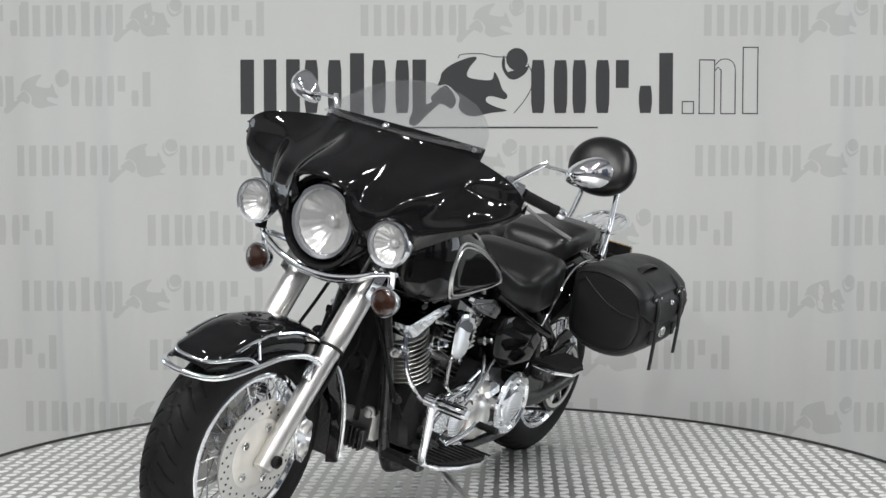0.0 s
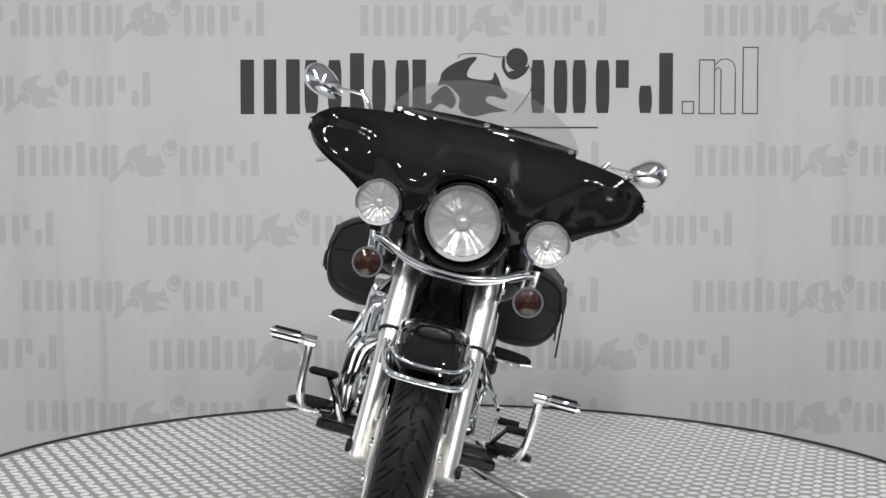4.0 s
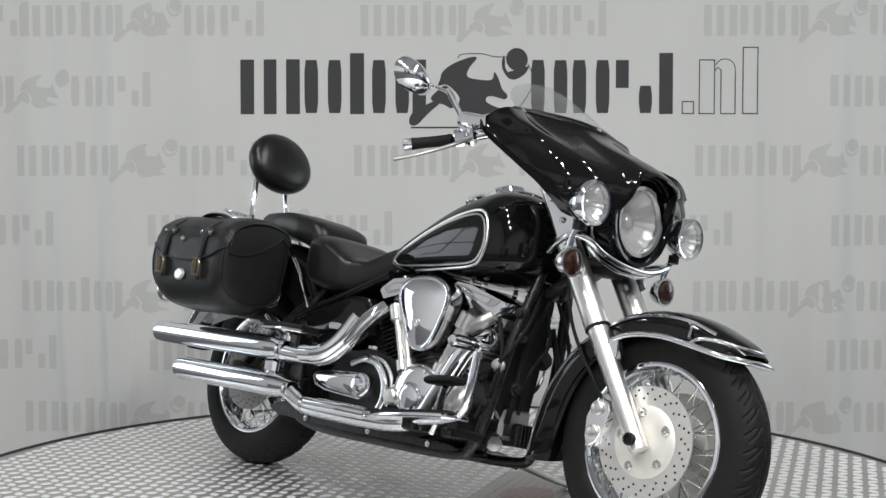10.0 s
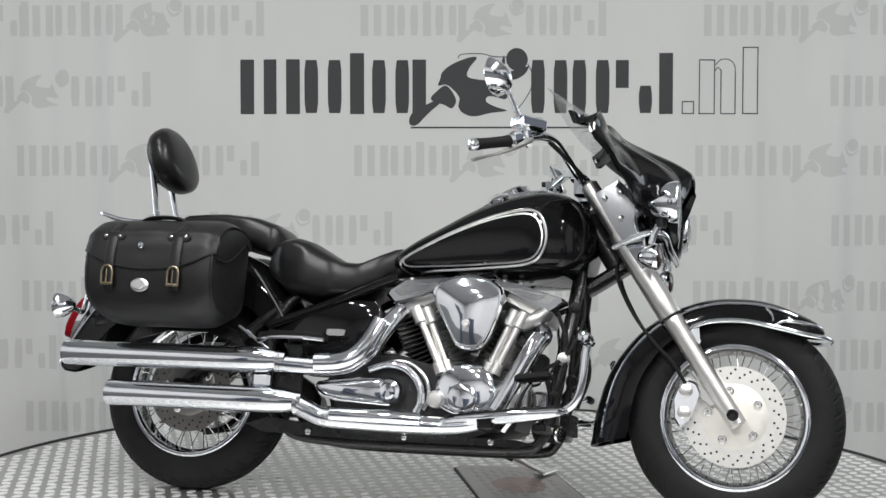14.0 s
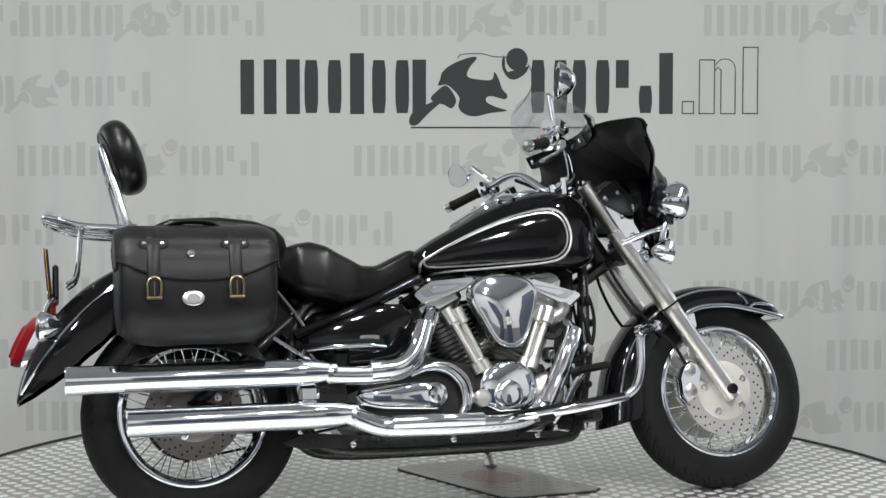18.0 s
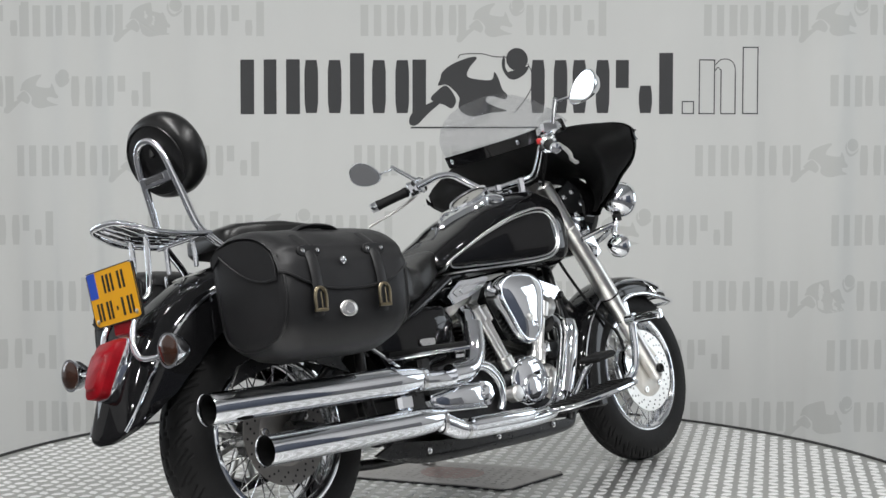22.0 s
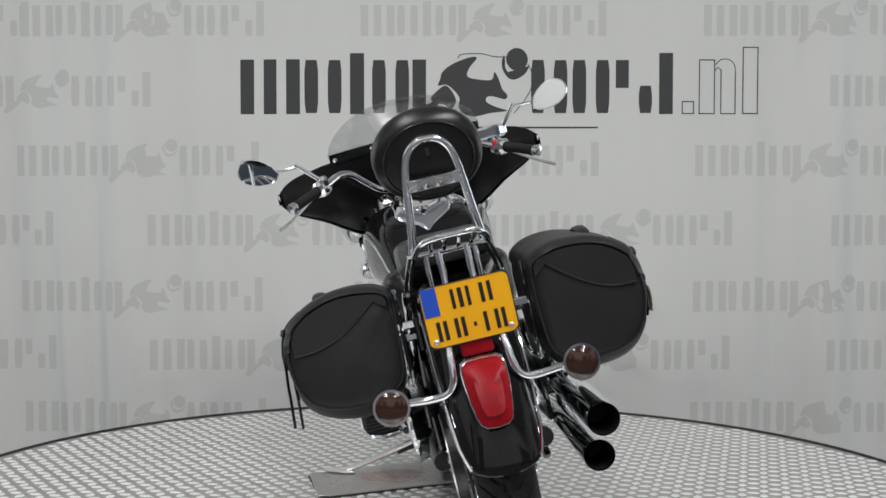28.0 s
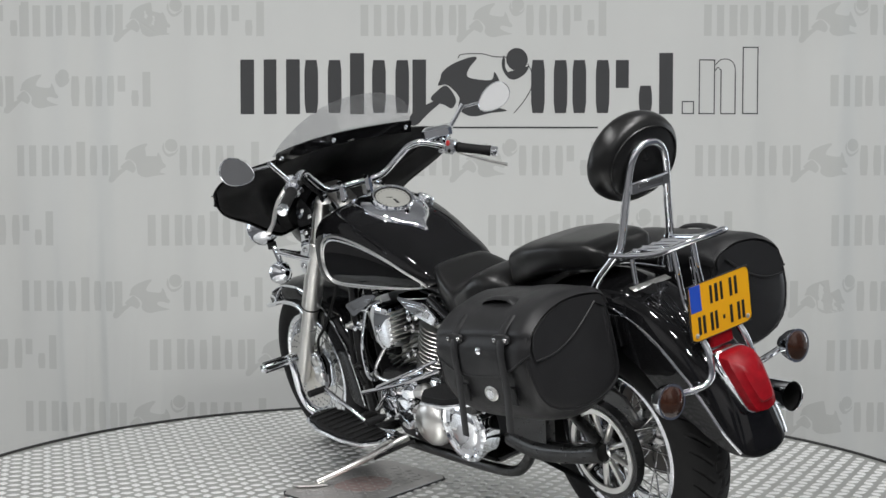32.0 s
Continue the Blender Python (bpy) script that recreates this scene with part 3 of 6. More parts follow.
LEN = (LOW - TOP).length
for sd in (-1, 1):
    y = sd * 0.112
    leg = part("fork_leg", lathe(B(), [(0.46, 0.0), (0.46, 0.029), (0.475, 0.0315), (0.49, 0.0295), (0.60, 0.0285), (LEN - 0.10, 0.0275), (LEN - 0.02, 0.0275), (LEN + 0.022, 0.026), (LEN + 0.026, 0.02), (LEN + 0.026, 0.0)], along(0, y), AX, 28), SATIN, BIKE, "bare satin aluminium fork leg")
    part("fork_cover", lathe(B(), [(0.155, 0.030), (0.158, 0.0345), (0.40, 0.0355), (0.455, 0.0355), (0.46, 0.034), (0.46, 0.030)], along(0, y), AX, 28, False), SATIN, leg, "brushed steel fork cover")
    part("fork_tube", lathe(B(), [(-0.03, 0.0), (-0.03, 0.018), (-0.022, 0.027), (0.0, 0.0275), (0.16, 0.0275), (0.16, 0.0)], along(0, y), AX, 24), SATIN, leg)
    part("fork_cap", lathe(B(), [(-0.046, 0.0), (-0.046, 0.010), (-0.042, 0.013), (-0.03, 0.013), (-0.03, 0.019), (-0.024, 0.019)], along(0, y), AX, 6), CHROME, leg)
    part("seal_ring", lathe(B(), [(0.456, 0.034), (0.457, 0.0364), (0.462, 0.0364), (0.464, 0.03)], along(0, y), AX, 28), PLASTIC, leg)
    # axle holder
    part("axle_cap", lathe(B(), [(0, 0.0), (0, 0.017), (sd * 0.012, 0.017), (sd * 0.014, 0.013), (sd * 0.006, 0.011), (sd * 0.006, 0.0)], (FX - 0.003, y + sd * 0.024, FZ), (0, 1, 0), 20), PLASTIC, leg)
    # caliper behind the leg
    cal = part("brake_caliper", plate(B(), [(0.748, 0.36), (0.762, 0.395), (0.79, 0.418), (0.815, 0.41), (0.828, 0.38), (0.815, 0.335), (0.792, 0.29), (0.768, 0.275), (0.752, 0.30)], sd * 0.062, sd * 0.118, 0.008), CHROME, BIKE, "pale cast brake caliper")
    for (qx, qz) in ((0.785, 0.385), (0.782, 0.32)):
        part("caliper_bolt", lathe(B(), [(0, 0.02), (sd * 0.006, 0.02), (sd * 0.009, 0.016), (sd * 0.009, 0.0)], (qx, sd * 0.118, qz), (0, 1, 0), 18), SATIN, cal)
    bm = B()
    plate(bm, [(0.76, 0.425), (0.80, 0.43), (0.872, 0.36), (0.86, 0.34), (0.80, 0.39)], sd * 0.085, sd * 0.10, 0.003)
    part("caliper_bracket", bm, ALLOY, cal)
    bm = B()
    tube(bm, [(0.78, sd * 0.10, 0.41), (0.74, sd * 0.11, 0.47), (0.69, sd * 0.10, 0.52), (0.62, sd * 0.085, 0.61), (0.565, sd * 0.06, 0.72), (0.56, sd * 0.03, 0.80)], 0.0055, 8)
    part("brake_hose", bm, RUBBER, cal)
bm = B()
tube(bm, [(FX, -0.135, FZ), (FX, 0.135, FZ)], 0.010, 14, 1)
part("front_axle", bm, DULL, BIKE)
for s, nm, mt, w in ((0.025, "upper_fork_bridge", SATIN, 0.03), (0.235, "lower_fork_bridge", IRON, 0.04)):
    bm = B()
    box(bm, along(s, 0, -0.012 if s < 0.1 else -0.045), (0.085, 0.29, w), 0.012, turn_to(AX))
    part(nm, bm, mt, BIKE)
for sd in (-1, 1):
    # fairing and lamp bracket plate on the fork
    bm = B()
    pts = [along(0.02, 0, 0.0), along(0.02, 0, 0.085), along(0.09, 0, 0.10), along(0.17, 0, 0.05), along(0.30, 0, 0.04), along(0.30, 0, 0.0), along(0.16, 0, -0.005)]
    plate(bm, [(p.x, p.z) for p in pts], sd * 0.146, sd * 0.151, 0.0015)
    br = part("fairing_bracket", bm, CHROME, BIKE, "polished fairing bracket plate with bolts")
    for s, f in ((0.05, 0.02), (0.06, 0.07), (0.13, 0.03), (0.20, 0.02), (0.27, 0.02)):
        part("bracket_bolt", lathe(B(), [(0, 0.009), (sd * 0.005, 0.009), (sd * 0.007, 0.006), (sd * 0.007, 0.0)], along(s, sd * 0.151, f), (0, 1, 0), 12), DULL, br)
bm = B()
lathe(bm, [(-0.12, 0.0), (-0.12, 0.036), (0.12, 0.036), (0.12, 0.0)], along(0.12, 0, -0.055), AX, 24)
part("steering_head", bm, IRON, BIKE)


# ---- front mudguard ----
def guard(bm, cx, cz, path, half, inner, n=22, thick=0.003, flare=None, power=0.62):
    """A mudguard round a wheel. path: (angle in degrees, outer radius, half width, skirt radius)."""
    A = [p[0] for p in path]
    rings = []
    for t in [A[0] + (A[-1] - A[0]) * 0.5 * (1 - math.cos(math.pi * q)) for q in np.linspace(0, 1, 72)]:
        R, hw, rin = (float(np.interp(t, A if A[0] < A[-1] else A[::-1], [p[k] for p in (path if A[0] < A[-1] else path[::-1])])) for k in (1, 2, 3))
        ring = []
        for k in range(n + 1):
            u = -math.pi / 2 + math.pi * k / n
            yy = hw * math.copysign(abs(math.sin(u)) ** 0.72, math.sin(u))
            rr = rin + (R - rin) * abs(math.cos(u)) ** power
            ring.append((cx + rr * math.cos(radians(t)), yy, cz + rr * math.sin(radians(t))))
        rings.append(ring)
    loft(bm, rings, ring=False)
    bmesh.ops.recalc_face_normals(bm, faces=bm.faces)
    thicken(bm, thick)
    return bm


FPATH = [(46, 0.368, 0.060, 0.350), (52, 0.372, 0.082, 0.325), (62, 0.364, 0.090, 0.300), (90, 0.358, 0.092, 0.285), (120, 0.366, 0.092, 0.285), (150, 0.384, 0.092, 0.290), (175, 0.405, 0.092, 0.298), (190, 0.428, 0.090, 0.31), (194, 0.44, 0.088, 0.325)]
FGUARD = part("front_mudguard", guard(B(), FX, FZ, FPATH, 0.09, 0.29), PAINT, BIKE, "deep gloss black front mudguard")


def on_guard(path, cx, cz, deg, u, lift=0.003, power=0.62):
    A = [p[0] for p in path]
    R, hw, rin = (float(np.interp(deg, A, [p[k] for p in path])) for k in (1, 2, 3))
    yy = hw * math.copysign(abs(math.sin(u)) ** 0.72, math.sin(u))
    rr = rin + (R - rin) * abs(math.cos(u)) ** power + lift
    return (cx + rr * math.cos(radians(deg)), yy * (1 + lift / hw), cz + rr * math.sin(radians(deg)))


for sd in (-1, 1):
    bm = B()
    tube(bm, [on_guard(FPATH, FX, FZ, d, sd * 1.05) for d in range(60, 194, 6)], 0.0046, 8, 2)
    part("guard_trim", bm, CHROME, FGUARD, "thin chrome trim line")
# chrome rails round the nose
bm = B()
half = [(0.772, 0.126, 0.545), (0.80, 0.118, 0.575), (0.86, 0.114, 0.594), (0.95, 0.112, 0.597), (1.04, 0.108, 0.582), (1.12, 0.098, 0.566), (1.17, 0.078, 0.560), (1.193, 0.04, 0.559)]
tube(bm, half + [(1.199, 0, 0.559)] + mirrored(half[::-1], -1), 0.008, 10, 4)
part("guard_rail", bm, CHROME, FGUARD, "chrome rail round the nose of the mudguard")
bm = B()
half = [(1.03, 0.106, 0.585), (1.06, 0.096, 0.602), (1.11, 0.085, 0.602), (1.15, 0.065, 0.595), (1.168, 0.035, 0.592)]
tube(bm, half + [(1.172, 0, 0.592)] + mirrored(half[::-1], -1), 0.0055, 10, 4)
part("guard_rail", bm, CHROME, FGUARD)
for sd in (-1, 1):
    bm = B()
    tube(bm, [(1.03, sd * 0.105, 0.60), (1.02, sd * 0.088, 0.63), (0.985, sd * 0.062, 0.658), (0.95, sd * 0.02, 0.672)], 0.005, 8)
    part("guard_rail", bm, CHROME, FGUARD)
    bm = B()
    plate(bm, [(0.765, 0.50), (0.80, 0.495), (0.825, 0.53), (0.82, 0.575), (0.775, 0.565)], sd * 0.098, sd * 0.124, 0.004)
    part("guard_bracket", bm, CHROME, FGUARD)

# ---- lamps at the front ----
def round_lamp(name, c, r, depth, label, axis=(1, 0, -0.03)):
    c = Vector(c)
    lamp = part(name, lathe(B(), [(-depth, 0.0), (-depth, r * 0.25), (-depth * 0.85, r * 0.6), (-depth * 0.45, r * 0.92), (-0.02, r * 1.0), (-0.004, r * 1.02), (0.0, r * 0.98), (-0.002, r * 0.9), (-0.012, r * 0.88)], c, axis, 40, cap=False), CHROME, BIKE, label, 38, axis)
    # faceted bowl
    bm, q = B(), turn_to(axis)
    rings = []
    for i in range(11):
        f = 0.02 + 0.98 * i / 10
        ring = []
        for k in range(72):
            a = 2 * math.pi * k / 72
            h = -depth * 0.36 * (1 - f * f) - 0.011 - 0.0035 * f * abs(math.sin(a * 9)) * (1 if i % 3 else 0.3)
            ring.append(c + q @ Vector((r * 0.87 * f * math.cos(a), r * 0.87 * f * math.sin(a), h)))
        rings.append(ring)
    part("reflector", loft(bm, rings, cap=False), REFLECTOR, lamp, "", 25, axis)
    part("bulb", lathe(B(), [(-depth * 0.46, 0.0), (-depth * 0.46, r * 0.20), (-depth * 0.34, r * 0.20), (-depth * 0.28, r * 0.14), (-depth * 0.25, 0.0)], c, axis, 16), REFLECTOR, lamp)
    rings = []
    for i in range(9):
        f = 0.03 + 0.97 * i / 8
        rings.append([c + q @ Vector((r * 0.885 * f * math.cos(a), r * 0.885 * f * math.sin(a), 0.012 - 0.016 * f * f + 0.0016 * math.sin(f * math.sin(a) * 26) * (1 - f ** 4))) for a in (2 * math.pi * k / 64 for k in range(64))])
    lens = part("lens", loft(B(), rings, cap=False), LENS, lamp, "clear fluted glass", 60, axis)
    lens.visible_shadow = False
    part("rim", lathe(B(), [(-0.012, r * 0.9), (-0.014, r * 1.03), (-0.004, r * 1.045), (0.004, r * 1.0), (0.003, r * 0.9)], c, axis, 48, True), CHROME, lamp)
    return lamp


round_lamp("headlight", (0.735, 0.0, 0.926), 0.101, 0.13, "large round headlight with a chrome rim")
for sd in (-1, 1):
    round_lamp("spot_lamp", (0.750, sd * 0.229, 0.926), 0.061, 0.085, "round chrome auxiliary lamp")
    sig = part("indicator", lathe(B(), [(-0.055, 0.0), (-0.055, 0.010), (-0.045, 0.022), (-0.02, 0.038), (0.0, 0.042), (0.004, 0.042), (0.004, 0.036)], (0.695, sd * 0.222, 0.762), (1, 0, 0), 32), CHROME, BIKE, "round chrome indicator with a smoked amber lens")
    part("lens", lathe(B(), [(0.0, 0.037), (0.006, 0.036), (0.014, 0.026), (0.017, 0.0)], (0.695, sd * 0.222, 0.762), (1, 0, 0), 32), AMBER, sig)
    bm = B()
    tube(bm, [(0.678, sd * 0.222, 0.80), (0.685, sd * 0.224, 0.83), (0.70, sd * 0.226, 0.862)], 0.010, 10)
    part("stalk", bm, CHROME, sig)
    bm = B()
    lathe(bm, [(-0.012, 0.0), (-0.012, 0.016), (0.012, 0.016), (0.012, 0.0)], (0.705, sd * 0.226, 0.862), (0, 0, 1), 14)
    part("clamp", bm, PLASTIC, sig)
half = [(0.56, 0.165, 0.80), (0.63, 0.205, 0.825), (0.685, 0.222, 0.838), (0.715, 0.19, 0.832), (0.725, 0.13, 0.806), (0.735, 0.06, 0.79)]
bm = B()
tube(bm, half + [(0.738, 0, 0.786)] + mirrored(half[::-1], -1), 0.0095, 12, 4)
part("lamp_bar", bm, CHROME, BIKE, "bent chrome auxiliary lamp bar")
bm = B()
half = [(0.70, 0.17, 0.818), (0.708, 0.12, 0.792), (0.715, 0.05, 0.774)]
tube(bm, half + [(0.718, 0, 0.772)] + mirrored(half[::-1], -1), 0.006, 10, 4)
part("lamp_bar", bm, CHROME, BIKE)
part("headlight_bracket", box(B(), (0.63, 0, 0.785), (0.10, 0.16, 0.04), 0.015), PLASTIC, BIKE)


# ---- fork-mounted fairing ----
def ease(t):
    t = max(0.0, min(1.0, t))
    return t * t * (3 - 2 * t)


def fairing_point(u, v):
    """u: -1..1 across, v: 0 at the lower edge, 1 at the screen."""
    y = 0.482 * u
    ay = abs(y)
    # lower edge: arch over the headlight, then a sweep up to the rounded ears
    if ay < 0.118:
        zb = 0.926 + math.sqrt(max(0.0, 0.128 ** 2 - (ay * 0.94) ** 2))
        zb = zb if ay < 0.095 else zb + (0.895 - zb) * (ay - 0.095) / 0.023
    else:
        zb = glide(ay, [0.118, 0.16, 0.22, 0.28, 0.34, 0.40, 0.49], [0.892, 0.886, 0.896, 0.930, 0.970, 1.000, 1.030])
    zt = glide(ay, [0.0, 0.15, 0.257, 0.30, 0.35, 0.42, 0.49], [1.192, 1.186, 1.176, 1.172, 1.164, 1.152, 1.140])
    s = max(0.0, (ay - 0.375) / 0.107)
    if s > 0:
        e = math.sqrt(max(0.0, 1 - s ** 2.5))
        zt, zb = 1.088 + (zt - 1.088) * e, 1.088 + (zb - 1.088) * e
    z = zb + (zt - zb) * v
    # forward reach at the middle, by height
    nose = glide(z, [0.88, 0.94, 1.0, 1.04, 1.08, 1.13, 1.20], [0.738, 0.772, 0.800, 0.798, 0.758, 0.675, 0.548])
    ear = glide(z, [0.88, 0.96, 1.05, 1.10, 1.16, 1.20], [0.62, 0.595, 0.560, 0.548, 0.538, 0.530])
    w = min(1.0, (ay / 0.482)) ** 1.6
    x = nose * (1 - w) + ear * w
    # wings set back behind the headlight body, under an overhanging brow
    edge = glide(z, [0.90, 1.00, 1.08, 1.16], [0.165, 0.205, 0.255, 0.31])
    back = ease((ay - edge + 0.02) / 0.085) * (1 - 0.75 * ease((ay - 0.34) / 0.13)) * (1 - ease((z - 1.085) / 0.055))
    x -= 0.058 * back
    # the top edge sweeps back under the ends of the screen strip
    rim = glide(ay, [0.0, 0.13, 0.257, 0.33, 0.42, 0.49], [0.552, 0.535, 0.482, 0.508, 0.540, 0.545])
    b = max(0.0, v) ** 2.6
    x = x * (1 - b) + rim * b
    # rounding in towards the edges
    x -= 0.010 * s * s + 0.014 * max(0, 1 - v / 0.16) ** 2 * (1 if ay > 0.118 else 0.5)
    return (x, y, z)


bm = B()
us = [math.sin(math.pi / 2 * q) if abs(q) > 0.5 else q * math.sin(math.pi / 4) / 0.5 for q in np.linspace(-1, 1, 121)]
us = [math.copysign(min(abs(u), 0.991), u) for u in us]
loft(bm, [[fairing_point(u, v) for u in us] for v in np.linspace(0, 1, 44)], ring=False)
for _ in range(3):
    bmesh.ops.smooth_vert(bm, verts=[v for v in bm.verts if not v.is_boundary], factor=0.5, use_axis_x=True, use_axis_y=True, use_axis_z=True)
bmesh.ops.recalc_face_normals(bm, faces=bm.faces)
thicken(bm, 0.006)
FAIR = part("fairing", bm, PAINT, BIKE, "gloss black batwing fairing fixed to the fork", 50)
part("inner_shell", loft(B(), [[(lambda p: (p[0] - 0.010 - 0.02 * (1 - abs(u)), p[1] * 0.99, 1.04 + (p[2] - 1.04) * 0.985))(fairing_point(u, v)) for u in [q * 0.985 for q in us[::2]]] for v in np.linspace(0.04, 0.99, 20)], ring=False), PLASTIC, FAIR, "matt black inner shell", 60, (-1, 0, 0))


def screen_point(u, w):
    y = 0.275 * u
    top = 1.196 + 0.139 * max(0.0, 1 - abs(u) ** 2.2) ** 0.65
    z = 1.190 + (top - 1.190) * w
    x = 0.518 - 0.090 * (abs(u) ** 1.8) - (z - 1.205) * 1.5
    return (x, y, z)


def strip_point(u, up, back):
    """On the band that holds the screen: u across, up its face, back through it."""
    return (0.540 - 0.090 * abs(u) ** 1.8 - 0.5 * up - back, 0.270 * u, 1.170 - 0.012 * u * u + up)


bm = B()
loft(bm, [[screen_point(u, w) for u in np.linspace(-1, 1, 41)] for w in np.linspace(0, 1, 14)], ring=False)
thicken(bm, 0.003)
part("windscreen", bm, SCREEN, BIKE, "short lightly smoked clear windscreen", 60)
bm = B()
loft(bm, [[strip_point(u, up, back) for up, back in ((0.0, 0.0), (0.036, -0.001), (0.042, 0.003), (0.040, 0.012), (0.0, 0.014))] for u in np.linspace(-1, 1, 33)])
STRIP = part("screen_strip", bm, PAINT, FAIR, "black strip that holds the windscreen")
for u in (-0.93, 0.0, 0.93):
    part("screw", lathe(B(), [(0, 0.0085), (0.004, 0.0085), (0.007, 0.004), (0.007, 0.0)], strip_point(u, 0.030, 0.0), (0.9, 0, 0.4), 12), CHROME, STRIP)
    part("screw", lathe(B(), [(0, 0.0085), (0.004, 0.0085), (0.007, 0.004), (0.007, 0.0)], strip_point(u, 0.020, 0.013), (-0.9, 0, -0.3), 12), CHROME, STRIP)
part("headlight_shroud", lathe(B(), [(-0.09, 0.104), (-0.07, 0.128), (0.0, 0.134), (0.012, 0.128), (0.010, 0.118), (-0.01, 0.108)], (0.735, 0.0, 0.926), (1, 0, -0.03), 48, True), PAINT, FAIR, "gloss black ring round the headlight")

# ---- handlebar, controls, mirrors ----
half = [(0.435, 0.0, 1.035), (0.435, 0.07, 1.035), (0.425, 0.12, 1.045), (0.395, 0.175, 1.09), (0.37, 0.21, 1.118), (0.335, 0.25, 1.122), (0.285, 0.30, 1.098), (0.165, 0.419, 1.049)]
bm = B()
tube(bm, mirrored(half[:0:-1], -1) + half, 0.0127, 14, 5)
BAR = part("handlebar", bm, CHROME, BIKE, "wide swept-back chrome handlebar")
GA, GB = Vector((0.285, 0.30, 1.098)), Vector((0.165, 0.419, 1.049))
GD = (GB - GA).normalized()
for sd in (-1, 1):
    def at(s, up=0.0, fw=0.0):
        p = GB + GD * s + Vector((0, 0, up)) + Vector((0.70, 0.71, 0)).normalized() * fw
        return Vector((p.x, p.y * sd, p.z))
    d = Vector((GD.x, GD.y * sd, GD.z))
    part("grip", lathe(B(), [(-0.130, 0.014), (-0.130, 0.019), (-0.124, 0.0185), (-0.12, 0.017), (-0.07, 0.0165), (-0.03, 0.017), (-0.018, 0.0185), (-0.014, 0.0185), (-0.014, 0.014)], at(0), d, 20), RUBBER, BAR, "black rubber grip")
    part("bar_end", lathe(B(), [(-0.014, 0.012), (-0.014, 0.0175), (0.004, 0.0185), (0.010, 0.015), (0.013, 0.0)], at(0), d, 20), CHROME, BAR)
    sw = part("switch_housing", box(B(), at(-0.155, 0, 0), (0.052, 0.052, 0.052), 0.012, turn_to(d)), CHROME, BAR, "polished switch housing")
    part("switch", box(B(), at(-0.158, 0.014, -0.026), (0.018, 0.018, 0.012), 0.003, turn_to(d)), REDKNOB if sd < 0 else PLASTIC, sw)
    part("switch", box(B(), at(-0.158, -0.012, -0.026), (0.012, 0.014, 0.010), 0.003, turn_to(d)), PLASTIC, sw)
    part("lever_perch", box(B(), at(-0.190, 0.002, 0.012), (0.035, 0.06, 0.03), 0.010, turn_to(d)), CHROME, BAR)
    if sd < 0:
        bm = B()
        box(bm, at(-0.195, 0.044, 0.012), (0.062, 0.105, 0.044), 0.010, Euler((0, 0, radians(-42))).to_matrix())
        part("brake_reservoir", bm, CHROME, BAR, "polished brake fluid reservoir")
    bm = B()
    tube(bm, [at(-0.19, -0.008, 0.035), at(-0.15, -0.024, 0.052), at(-0.09, -0.038, 0.055), at(-0.03, -0.046, 0.048), at(0.028, -0.052, 0.052)], [0.011, 0.009, 0.0075, 0.0075, 0.009], 10, 4, flat=0.65, side=(0, 0, 1))
    part("lever", bm, SATIN, BAR, "long polished alloy lever")
    # mirror
    mc = Vector((0.238, sd * 0.508, 1.223 if sd < 0 else 1.190))
    bm = B()
    knee = mc + Vector((0.022, sd * -0.128, -0.008))
    tube(bm, [at(-0.182, 0.0, 0.015), at(-0.182, 0.018, 0.016), knee + Vector((-0.004, sd * 0.006, 0.010))], [0.009, 0.0085, 0.0080], 10, 1)
    tube(bm, [knee, mc + Vector((0.026, sd * -0.060, -0.008)), mc + Vector((0.026, sd * -0.040, -0.012))], [0.0050, 0.0050, 0.0085], 10, 1)
    mir = part("mirror", bm, CHROME, BIKE, "oval chrome rear-view mirror on a thin stem")
    face = Vector((-1, sd * -0.22, 0.10 if sd < 0 else -0.10)).normalized()
    e1 = Vector((0, sd * 1.0, 0.42))
    e1 = (e1 - face * e1.dot(face)).normalized()
    e2 = face.cross(e1)
    def disc(k, h, nn=32):
        out = []
        for a in (2 * math.pi * q / nn for q in range(nn)):
            ca, sa = math.cos(a), math.sin(a)
            wid = 0.043 * (1 + 0.22 * ca)
            out.append(mc + e1 * 0.070 * k * ca + e2 * wid * k * sa * sd + face * h)
        return out
    part("mirror_shell", loft(B(), [disc(0.12, -0.056), disc(0.42, -0.050), disc(0.72, -0.034), disc(0.93, -0.012), disc(1.0, 0.0), disc(0.97, 0.003), disc(0.93, 0.001)]), CHROME, mir)
    part("mirror_glass", loft(B(), [disc(0.93, -0.001), disc(0.93, 0.0016)]), MIRROR, mir)
for sd in (-1, 1):
    bm = B()
    box(bm, (0.437, sd * 0.052, 1.016), (0.046, 0.030, 0.074), 0.010)
    part("bar_riser", bm, CHROME, BAR)
    bm = B()
    tube(bm, [(0.40, sd * 0.17, 1.085), (0.44, sd * 0.14, 1.03), (0.47, sd * 0.10, 0.96), (0.46, sd * 0.07, 0.90)], 0.005, 8)
    tube(bm, [(0.36, sd * 0.235, 1.108), (0.43, sd * 0.16, 1.05), (0.50, sd * 0.06, 0.97), (0.53, sd * 0.03, 0.88)], 0.006, 8)
    part("control_cable", bm, RUBBER, BAR, "black control cables")

